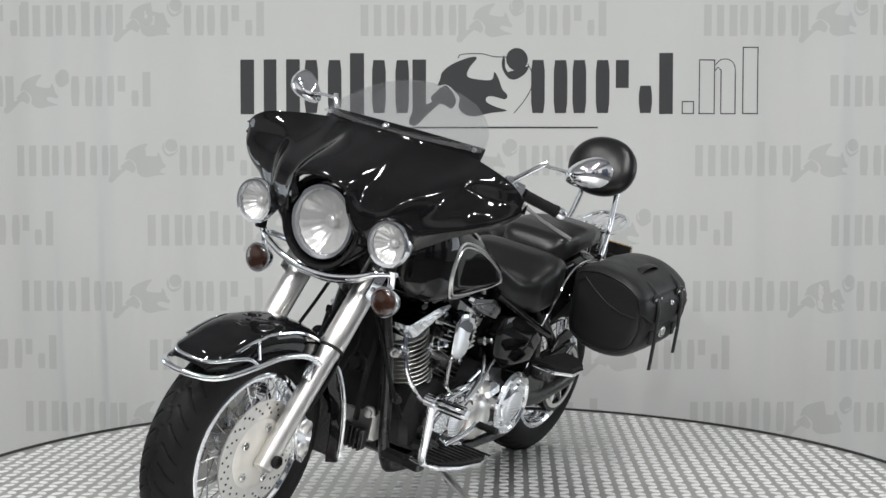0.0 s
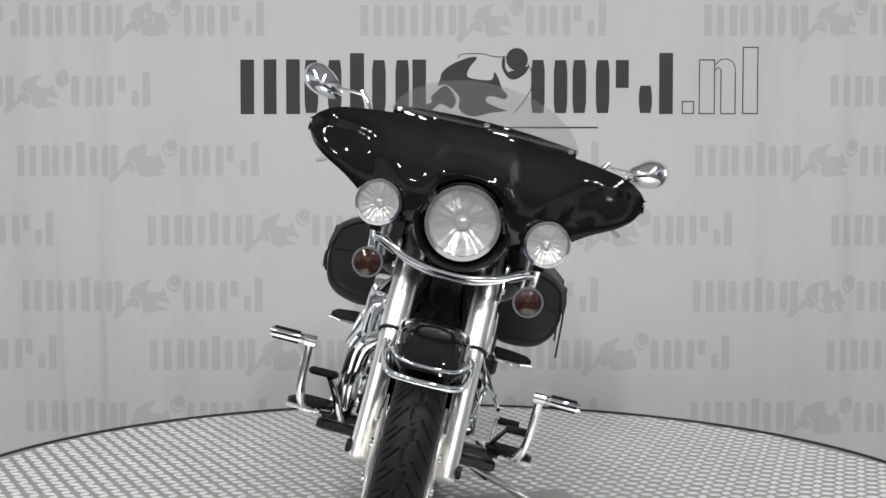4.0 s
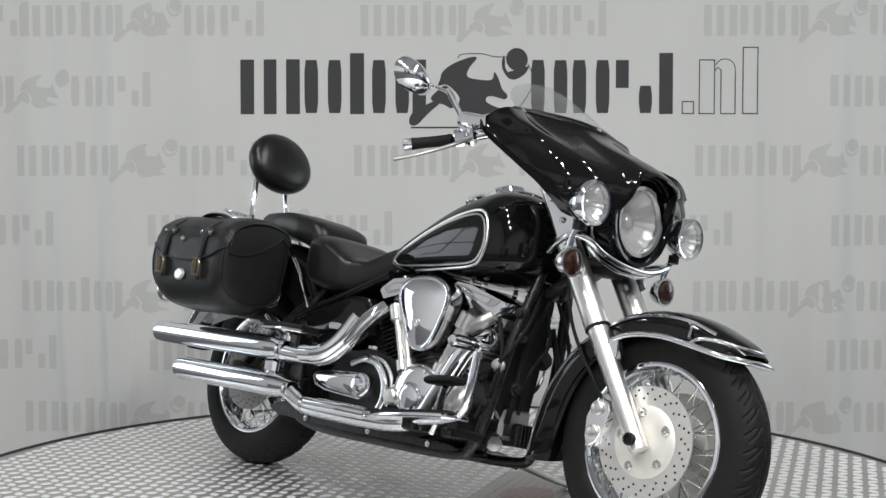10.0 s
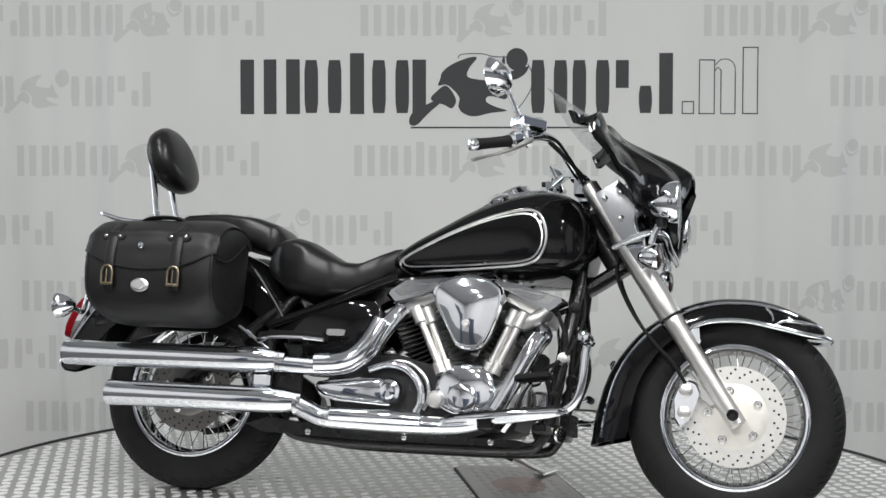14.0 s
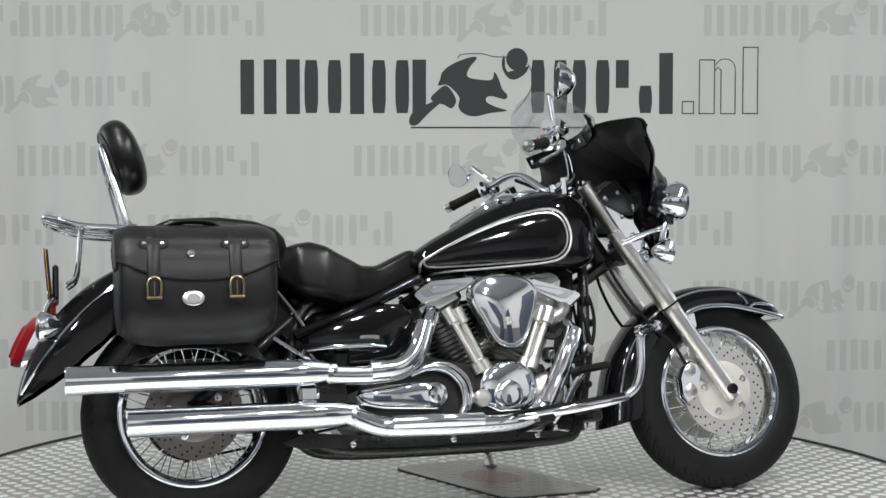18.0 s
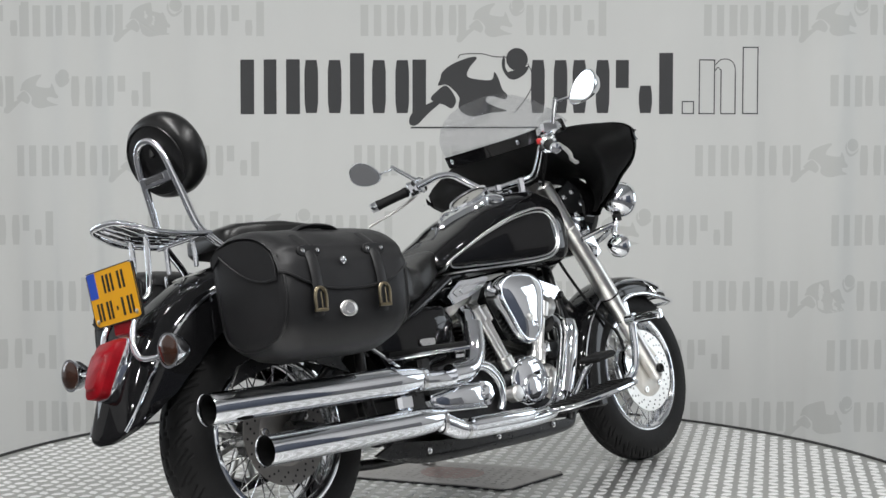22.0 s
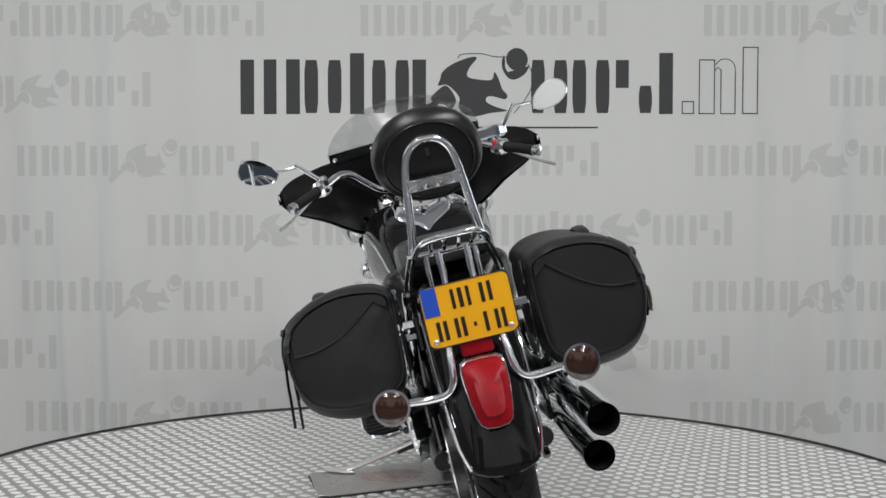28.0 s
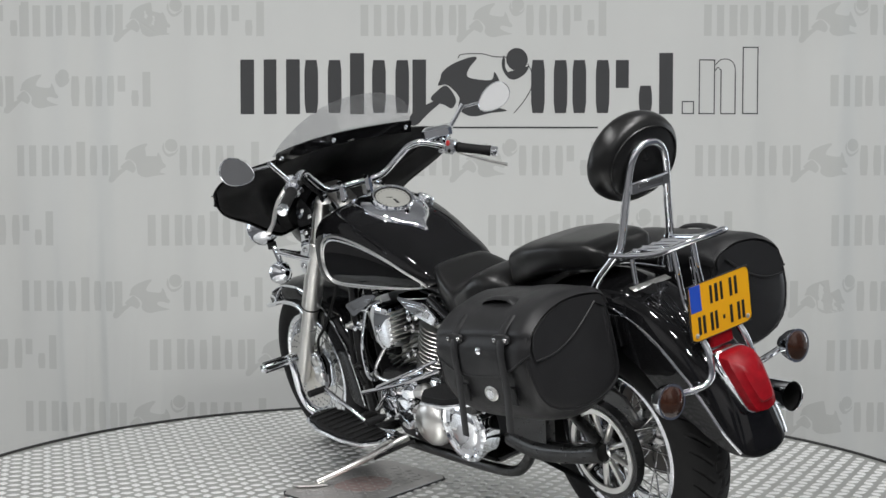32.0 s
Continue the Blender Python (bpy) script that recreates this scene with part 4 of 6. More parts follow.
# ---- tank ----
TX = [-0.150, -0.120, -0.06, 0.02, 0.10, 0.18, 0.26, 0.34, 0.40, 0.44, 0.475, 0.492]
TT = [0.770, 0.792, 0.832, 0.876, 0.920, 0.953, 0.976, 0.986, 0.976, 0.956, 0.918, 0.870]
TB = [0.735, 0.728, 0.722, 0.716, 0.712, 0.708, 0.706, 0.706, 0.710, 0.722, 0.750, 0.790]
TW = [0.095, 0.131, 0.153, 0.170, 0.184, 0.198, 0.210, 0.219, 0.215, 0.195, 0.150, 0.090]


def tank_at(x):
    return tuple(glide(x, TX, q) for q in (TT, TB, TW))


def tank_section(x, n=40):
    t, b, w = tank_at(x)
    mid, out = b + (t - b) * 0.40, []
    for k in range(n):
        a = 2 * math.pi * k / n
        c, s = math.cos(a), math.sin(a)
        up = s >= 0
        h = (t - mid) if up else (mid - b)
        out.append((x, w * math.copysign(abs(c) ** (0.50 if up else 0.50), c), mid + h * math.copysign(abs(s) ** (0.75 if up else 0.55), s)))
    return out


def tank_side(x, z, sd, lift=0.002):
    t, b, w = tank_at(x)
    mid = b + (t - b) * 0.40
    up = z >= mid
    h = (t - mid) if up else (mid - b)
    s = min(0.999, abs(z - mid) / h) ** (1 / (0.75 if up else 0.55))
    return (x, sd * (w * math.sqrt(1 - s * s) ** (0.50 if up else 0.50) + lift), z)


TANK = part("fuel_tank", loft(B(), [tank_section(x, 56) for x in [q.x for q in smooth_line([(x, 0, 0) for x in TX], 4)]]), PAINT, BIKE, "gloss black teardrop fuel tank", 50)
TRIM = [(-0.112, 0.738), (-0.098, 0.757), (-0.03, 0.794), (0.03, 0.824), (0.085, 0.848), (0.15, 0.873), (0.22, 0.893), (0.285, 0.904), (0.325, 0.898), (0.350, 0.872), (0.363, 0.825), (0.357, 0.780), (0.332, 0.748), (0.285, 0.735), (0.20, 0.729), (0.10, 0.725), (0.0, 0.723), (-0.09, 0.724)]
for sd in (-1, 1):
    bm = B()
    L = smooth_line([(x, 0, z) for x, z in TRIM], 4, True)
    tube(bm, [tank_side(p.x, p.z, sd, 0.001) for p in L], 0.0044, 8, 1, True)
    part("tank_trim", bm, WHITEPIPE, TANK, "bright trim loop on the tank side")
    bm = B()
    tube(bm, [tank_side(0.118 + (p.x - 0.118) * 0.952, 0.805 + (p.z - 0.805) * 0.875, sd, 0.0005) for p in L], 0.0030, 6, 1, True)
    part("tank_trim", bm, WHITEPIPE, TANK)
# instrument console on top of the tank
CON = [(0.365, 0.0), (0.358, 0.050), (0.33, 0.084), (0.28, 0.101), (0.215, 0.105), (0.160, 0.098), (0.120, 0.082), (0.090, 0.057), (0.068, 0.032), (0.048, 0.015), (0.030, 0.005)]
outline = CON + [(x, -y) for x, y in CON[::-1][:-1]]
bm = B()


def top_z(x, y):
    t, b, w = tank_at(x)
    mid = b + (t - b) * 0.40
    c = min(0.999, abs(y) / w) ** (1 / 0.50)
    return mid + (t - mid) * math.sqrt(1 - c * c) ** 0.75


rings = []
for k, h in ((1.0, -0.012), (1.0, 0.006), (0.95, 0.013), (0.80, 0.017), (0.5, 0.016), (0.1, 0.014)):
    rings.append([(0.2 + (x - 0.2) * k, y * k, top_z(0.2 + (x - 0.2) * k, y * k) + h) for x, y in outline])
loft(bm, rings)
CONSOLE = part("instrument_console", bm, CHROME, TANK, "chrome teardrop instrument console")
gc, ga = Vector((0.203, 0, 0.979)), Vector((-0.50, 0, 0.866)).normalized()
part("gauge_ring", lathe(B(), [(-0.02, 0.070), (0.010, 0.073), (0.016, 0.069), (0.014, 0.063), (0.008, 0.061)], gc, ga, 40), CHROME, CONSOLE)
part("gauge_face", lathe(B(), [(0.004, 0.062), (0.008, 0.061), (0.0085, 0.0)], gc, ga, 36), DIAL, CONSOLE, "pale round speedometer dial with dark marks")
part("gauge_seal", lathe(B(), [(0.009, 0.0575), (0.0115, 0.0585), (0.0115, 0.0625), (0.008, 0.0635)], gc, ga, 40, True), RUBBER, CONSOLE, "black ring round the dial")
bm = B()
gu = Vector((0.866, 0, 0.50)).normalized()
for k in range(15):
    a = radians(-120 + 240 * k / 14)
    p = gc + ga * 0.0092 + gu * 0.050 * math.cos(a) + Vector((0, 1, 0)) * 0.050 * math.sin(a)
    box(bm, p, (0.003, 0.0022, 0.0012), 0.0004, turn_to(ga))
box(bm, gc + ga * 0.0092 - gu * 0.022, (0.009, 0.026, 0.0012), 0.0004, turn_to(ga))
tube(bm, [gc + ga * 0.0105, gc + ga * 0.0105 + Vector((0.02, 0.028, 0.006))], 0.0012, 6, 1)
part("gauge_marks", bm, BLACKINK, CONSOLE)
bm = B()
lathe(bm, [(0, 0.0), (0, 0.010), (0.006, 0.010), (0.008, 0.006), (0.008, 0.0)], (0.12, 0.0, top_z(0.12, 0) + 0.02), (0, 0, 1), 16)
part("ignition_switch", bm, DULL, CONSOLE)
part("fuel_cap", lathe(B(), [(-0.01, 0.030), (0.006, 0.033), (0.014, 0.030), (0.018, 0.020), (0.020, 0.0)], (0.19, -0.118, top_z(0.19, 0.118) + 0.002), (-0.2, -0.5, 0.85), 28), CHROME, TANK, "round chrome fuel cap")


# ---- seats ----
def cushion(bm, xs, top, bot, half, n=36, pt=0.45, pb=0.4, crown=0.25):
    rings = []
    for x in xs:
        t, b, w = (float(np.interp(x, [q[0] for q in c], [q[1] for q in c])) for c in (top, bot, half))
        mid, ring = b + (t - b) * 0.55, []
        for k in range(n):
            a = 2 * math.pi * k / n
            c, s = math.cos(a), math.sin(a)
            e = pt if s >= 0 else pb
            ring.append((x, w * math.copysign(abs(c) ** 0.48, c), mid + ((t - mid) if s >= 0 else (mid - b)) * math.copysign(abs(s) ** e, s)))
        rings.append(ring)
    return loft(bm, rings)


bm = B()
xs = list(np.linspace(-0.566, -0.10, 34))
cushion(bm, xs, [(-0.566, 0.735), (-0.555, 0.768), (-0.522, 0.812), (-0.461, 0.824), (-0.41, 0.808), (-0.373, 0.786), (-0.303, 0.748), (-0.25, 0.748), (-0.18, 0.782), (-0.135, 0.803), (-0.112, 0.800), (-0.10, 0.785)],
        [(-0.566, 0.715), (-0.547, 0.69), (-0.478, 0.635), (-0.373, 0.610), (-0.268, 0.625), (-0.18, 0.668), (-0.118, 0.715), (-0.10, 0.73)],
        [(-0.566, 0.10), (-0.55, 0.135), (-0.50, 0.178), (-0.42, 0.192), (-0.33, 0.18), (-0.25, 0.145), (-0.18, 0.128), (-0.118, 0.100), (-0.10, 0.07)])
SEAT = part("rider_seat", bm, VINYL, BIKE, "deep dished black rider seat", 60)
bm = B()
tube(bm, [(-0.545, 0.06, 0.785), (-0.53, 0.11, 0.772), (-0.48, 0.145, 0.775), (-0.40, 0.152, 0.755), (-0.32, 0.148, 0.722), (-0.25, 0.128, 0.715), (-0.18, 0.10, 0.725)], 0.003, 6)
tube(bm, [(-0.545, -0.06, 0.785), (-0.53, -0.11, 0.772), (-0.48, -0.145, 0.775), (-0.40, -0.152, 0.755), (-0.32, -0.148, 0.722), (-0.25, -0.128, 0.715), (-0.18, -0.10, 0.725)], 0.003, 6)
part("seat_piping", bm, VINYL, SEAT)
bm = B()
cushion(bm, list(np.linspace(-0.925, -0.515, 30)), [(-0.925, 0.855), (-0.915, 0.885), (-0.87, 0.902), (-0.73, 0.905), (-0.62, 0.893), (-0.555, 0.872), (-0.525, 0.842), (-0.515, 0.815)],
        [(-0.925, 0.835), (-0.9, 0.825), (-0.73, 0.812), (-0.62, 0.785), (-0.56, 0.76), (-0.515, 0.775)], [(-0.925, 0.07), (-0.90, 0.10), (-0.80, 0.125), (-0.65, 0.135), (-0.56, 0.125), (-0.525, 0.10), (-0.515, 0.07)])
PILL = part("passenger_seat", bm, VINYL, BIKE, "padded black passenger seat", 60)
bm = B()
for sd in (-1, 1):
    tube(bm, [(-0.90, sd * 0.09, 0.874), (-0.80, sd * 0.112, 0.878), (-0.65, sd * 0.12, 0.867), (-0.56, sd * 0.105, 0.842)], 0.0028, 6)
part("seat_piping", bm, VINYL, PILL)

# ---- back rest and rack ----
pc, pa = Vector((-1.000, 0, 1.102)), Vector((0.93, 0, 0.36)).normalized()
pu = Vector((-pa.z, 0, pa.x))


def pad_ring(k, h, sq=0.0):
    out = []
    for q in range(44):
        a = 2 * math.pi * q / 44
        c, s = math.cos(a), math.sin(a)
        e = 0.95 if s > 0 else 0.78
        yy = 0.137 * math.copysign(abs(c) ** 0.97, c) * (1.0 - (0.10 if s < 0 else 0.0) * abs(s))
        uu = (0.122 if s > 0 else 0.112) * math.copysign(abs(s) ** e, s)
        out.append(pc + Vector((0, 1, 0)) * yy * k + pu * uu * k + pa * h)
    return out


PAD = part("backrest_pad", loft(B(), [pad_ring(0.2, -0.040), pad_ring(0.74, -0.039), pad_ring(0.86, -0.034), pad_ring(0.95, -0.022), pad_ring(0.995, -0.004), pad_ring(1.0, 0.014), pad_ring(0.96, 0.028), pad_ring(0.86, 0.040), pad_ring(0.68, 0.049), pad_ring(0.4, 0.055), pad_ring(0.12, 0.057)]), VINYL, BIKE, "round padded black backrest")
bm = B()
tube(bm, [p for p in pad_ring(0.80, -0.038)], 0.003, 6, 1, True)
part("pad_piping", bm, VINYL, PAD)
bm = B()
half = [(-0.905, 0.118, 0.790), (-0.925, 0.112, 0.818), (-0.965, 0.098, 0.858), (-0.995, 0.086, 0.895), (-1.02, 0.074, 0.985), (-1.045, 0.063, 1.075), (-1.056, 0.050, 1.115), (-1.061, 0.028, 1.136)]
tube(bm, half + [(-1.062, 0, 1.142)] + mirrored(half[::-1], -1), 0.0105, 12, 5)
SISSY = part("backrest_hoop", bm, CHROME, BIKE, "tall chrome backrest hoop")
bm = B()
box(bm, (-1.043, 0, 1.038), (0.010, 0.132, 0.032), 0.003, Euler((0, radians(-16), 0)).to_matrix())
part("hoop_cross_bar", bm, CHROME, SISSY)
bm = B()
box(bm, (-1.049, 0, 1.040), (0.003, 0.085, 0.016), 0.001, Euler((0, radians(-16), 0)).to_matrix())
part("hoop_badge", bm, DULL, SISSY, "plain raised badge bar")
part("pad_mount", box(B(), (-1.044, 0, 1.112), (0.012, 0.016, 0.03), 0.004), IRON, SISSY)
bm = B()
half = [(-0.965, 0.098, 0.872), (-1.02, 0.095, 0.872), (-1.12, 0.088, 0.880), (-1.19, 0.076, 0.900), (-1.225, 0.05, 0.913)]
tube(bm, half + [(-1.232, 0, 0.915)] + mirrored(half[::-1], -1), 0.008, 10, 4)
RACK = part("luggage_rack", bm, CHROME, BIKE, "small chrome tube luggage rack")
for y in (-0.05, -0.017, 0.017, 0.05):
    bm = B()
    tube(bm, [(-1.0, y, 0.874), (-1.12, y, 0.882), (-1.19, y, 0.902), (-1.226, y, 0.914)], 0.0055, 8, 3)
    part("rack_bar", bm, CHROME, RACK)
bm = B()
tube(bm, [(-1.0, -0.095, 0.868), (-1.0, 0.095, 0.868)], 0.0075, 10, 1)
part("rack_bar", bm, CHROME, RACK)
for sd in (-1, 1):
    bm = B()
    tube(bm, [(-1.125, sd * 0.034, 0.878), (-1.13, sd * 0.034, 0.80), (-1.14, sd * 0.036, 0.735), (-1.165, sd * 0.04, 0.712)], 0.008, 10, 4)
    part("rack_stay", bm, CHROME, RACK)
    bm = B()
    tube(bm, [(-1.00, sd * 0.060, 0.868), (-1.0, sd * 0.062, 0.83), (-1.0, sd * 0.062, 0.79)], 0.007, 10, 3)
    part("rack_stay", bm, CHROME, RACK)

# ---- rear mudguard, tail light, number plate ----
RPATH = [(5.0, 0.498, 0.030, 0.494), (5.8, 0.5005, 0.056, 0.487), (7.0, 0.502, 0.076, 0.476), (9, 0.501, 0.091, 0.454), (15, 0.499, 0.101, 0.410), (24, 0.497, 0.106, 0.365), (40, 0.492, 0.112, 0.335), (60, 0.488, 0.114, 0.335), (90, 0.482, 0.114, 0.34), (118, 0.470, 0.112, 0.345), (150, 0.43, 0.105, 0.345)]
RP = [(180 - a, r, w, s) for a, r, w, s in RPATH][::-1]
RGUARD = part("rear_mudguard", guard(B(), RX, RZ, RP, 0.11, 0.34, n=32, power=0.58), PAINT, BIKE, "broad gloss black rear mudguard", 50)
for sd in (-1, 1):
    bm = B()
    tube(bm, [on_guard(RP, RX, RZ, d, sd * 1.12, 0.002, 0.58) for d in range(100, 176, 6)], 0.0042, 8, 2)
    part("guard_trim", bm, CHROME, RGUARD, "chrome trim strip on the mudguard")
    bm = B()
    tube(bm, [(-0.915, sd * 0.125, 0.775), (-0.75, sd * 0.128, 0.775), (-0.63, sd * 0.135, 0.735), (-0.53, sd * 0.14, 0.62), (-0.47, sd * 0.14, 0.53)], 0.006, 8, 4)
    part("guard_stay", bm, CHROME, RGUARD)
bm = B()
box(bm, (-0.985, 0.0, RZ + 0.452), (0.022, 0.13, 0.003), 0.001, Euler((0, radians(-22), 0)).to_matrix())
part("badge_bar", bm, SATIN, RGUARD, "pale raised maker's badge as a plain bar")

PC, PT = Vector((-1.222, 0, 0.737)), Euler((0, radians(-5), 0)).to_matrix()


def on_plate(y, z, dx):
    return PC + PT @ Vector((dx, y, z))


bm = B()
plate(bm, [(q[0], q[1]) for q in oval(0, 0, 0.105, 0.0715, 40, 9)], -0.0015, 0.0015, 0.0008, "x")
bmesh.ops.transform(bm, matrix=Matrix.Translation(PC) @ PT.to_4x4(), verts=bm.verts)
PLATE = part("number_plate", bm, YELLOW, BIKE, "yellow number plate with blue strip and dark bars")
bm = B()
box(bm, on_plate(0.083, 0.036, -0.002), (0.0016, 0.036, 0.066), 0.0004, PT)
part("blue_strip", bm, BLUE, PLATE)
for y, z, w in ((0.030, 0.034, 0.008), (0.012, 0.034, 0.010), (-0.006, 0.034, 0.008), (-0.038, 0.034, 0.009), (-0.056, 0.034, 0.009), (0.076, -0.034, 0.009), (0.060, -0.034, 0.009), (0.034, -0.034, 0.009), (0.018, -0.034, 0.009),
                (-0.008, -0.034, 0.007), (-0.034, -0.034, 0.009), (-0.060, -0.034, 0.009), (-0.076, -0.034, 0.009)):
    bm = B()
    box(bm, on_plate(y, z, -0.002), (0.0016, w, 0.010 if w == 0.007 else 0.046), 0.0004, PT)
    part("plate_bar", bm, BLACKINK, PLATE)
for sgn in (-1, 1):
    part("plate_bolt", lathe(B(), [(0, 0.006), (-0.003, 0.006), (-0.005, 0.003), (-0.005, 0.0)], on_plate(sgn * 0.088, -0.056, -0.001), (1, 0, 0), 12), SATIN, PLATE)
bm = B()
for sgn in (-1, 1):
    box(bm, on_plate(0, sgn * 0.0712, -0.001), (0.003, 0.205, 0.0022), 0.0006, PT)
    box(bm, on_plate(sgn * 0.1042, 0, -0.001), (0.003, 0.0022, 0.132), 0.0006, PT)
part("plate_edge", bm, BLACKINK, PLATE)
bm = B()
box(bm, on_plate(0, 0, 0.006), (0.006, 0.206, 0.139), 0.002, PT)
part("plate_backing", bm, PLASTIC, PLATE, "black plate holder behind it")
part("plate_holder", box(B(), (-1.198, 0, 0.715), (0.018, 0.16, 0.10), 0.006), PLASTIC, BIKE)

tl = [(0, 0.634), (0.040, 0.632), (0.054, 0.624), (0.058, 0.605), (0.057, 0.575), (0.053, 0.535), (0.047, 0.500), (0.040, 0.480), (0.027, 0.470), (0, 0.467)]
ring = tl + [(-y, z) for y, z in tl[-2:0:-1]]


def tail_x(z):
    return RX - 0.493 * math.cos(math.asin((z - RZ) / 0.515)) - 0.004


def tail_ring(k, out):
    cz, k = 0.552, k * 0.88
    return [(tail_x(cz + (z - cz) * k) - out, y * k, cz + (z - cz) * k) for y, z in ring]


TAIL = part("tail_light", loft(B(), [tail_ring(1.07, -0.02), tail_ring(1.07, 0.008), tail_ring(1.05, 0.013), tail_ring(1.0, 0.015)]), CHROME, BIKE, "deep red tapered tail light in a chrome surround")
part("lens", loft(B(), [tail_ring(1.0, 0.012), tail_ring(1.0, 0.026), tail_ring(0.94, 0.042), tail_ring(0.66, 0.050), tail_ring(0.60, 0.056), tail_ring(0.3, 0.058), tail_ring(0.05, 0.058)]), REDLENS, TAIL)
part("tail_reflector", box(B(), (-1.205, 0, 0.650), (0.016, 0.076, 0.036), 0.005), REDLENS, TAIL, "red rectangular reflector")
for sd in (-1, 1):
    sc = Vector((-1.238, sd * 0.223, 0.563))
    sig = part("rear_indicator", lathe(B(), [(0.055, 0.0), (0.055, 0.010), (0.045, 0.022), (0.02, 0.038), (0.0, 0.043), (-0.004, 0.043), (-0.004, 0.037)], sc, (1, 0, 0), 32), CHROME, BIKE, "round chrome rear indicator with a smoked amber lens")
    part("lens", lathe(B(), [(0.0, 0.038), (-0.006, 0.037), (-0.013, 0.026), (-0.016, 0.0)], sc, (1, 0, 0), 32), AMBER, sig)
    bm = B()
    tube(bm, [(-1.20, sd * 0.062, 0.675), (-1.222, sd * 0.066, 0.64), (-1.232, sd * 0.072, 0.59), (-1.228, sd * 0.090, 0.562), (-1.215, sd * 0.13, 0.556), (-1.21, sd * 0.185, 0.560)], 0.009, 10, 4)
    part("stalk", bm, CHROME, sig)


# ---- saddle bags ----
SEC = [(0.178, 0.575), (0.172, 0.70), (0.176, 0.795), (0.20, 0.818), (0.26, 0.828), (0.32, 0.822), (0.38, 0.803), (0.425, 0.768), (0.443, 0.725), (0.447, 0.67), (0.442, 0.61), (0.425, 0.555), (0.385, 0.515), (0.32, 0.495), (0.25, 0.498), (0.20, 0.525)]


def bag_ring(x, sd, grow=0.0, pts=None, shrink=1.0, out=0.0):
    f = (x + 1.027) / 0.427
    t = abs(2 * f - 1)
    e = max(0.0, (t - 0.90) / 0.10) ** 2
    k, kt = 1 - 0.02 * t ** 4 - 0.09 * e, 1 - 0.03 * t ** 4 - 0.09 * e
    kb = 1 - 0.05 * t ** 4 - 0.16 * max(0.0, (t - 0.62) / 0.38) ** 2 - 0.05 * e
    k, kt, kb = k * shrink, kt * shrink, kb * shrink
    c = (0.30, 0.67)
    L = smooth_line([(p[0], p[1], 0) for p in (pts or SEC)], 3, pts is None)
    ring = []
    for p in L:
        dy, dz = p.x - c[0], p.y - c[1]
        m = math.hypot(dy, dz)
        g = 1 + (grow + 0.004 * noise.noise((x * 11, p.x * 11, p.y * 11 + sd))) / max(m, 0.02)
        kk = k if p.x > 0.2 else shrink - (shrink - k) * 0.6
        ring.append((x + out, sd * (c[0] + dy * kk * g), c[1] + dz * (kt if dz > 0 else kb) * g))
    return ring


def outer_y(z, grow=0.0):
    return float(np.interp(z, [0.50, 0.515, 0.555, 0.61, 0.67, 0.725, 0.768, 0.803, 0.822], [0.35, 0.385, 0.425, 0.442, 0.447, 0.443, 0.425, 0.38, 0.32])) + grow


BX = [-1.027, -1.025, -1.018, -1.004, -0.975, -0.92, -0.82, -0.72, -0.655, -0.625, -0.609, -0.602, -0.600]


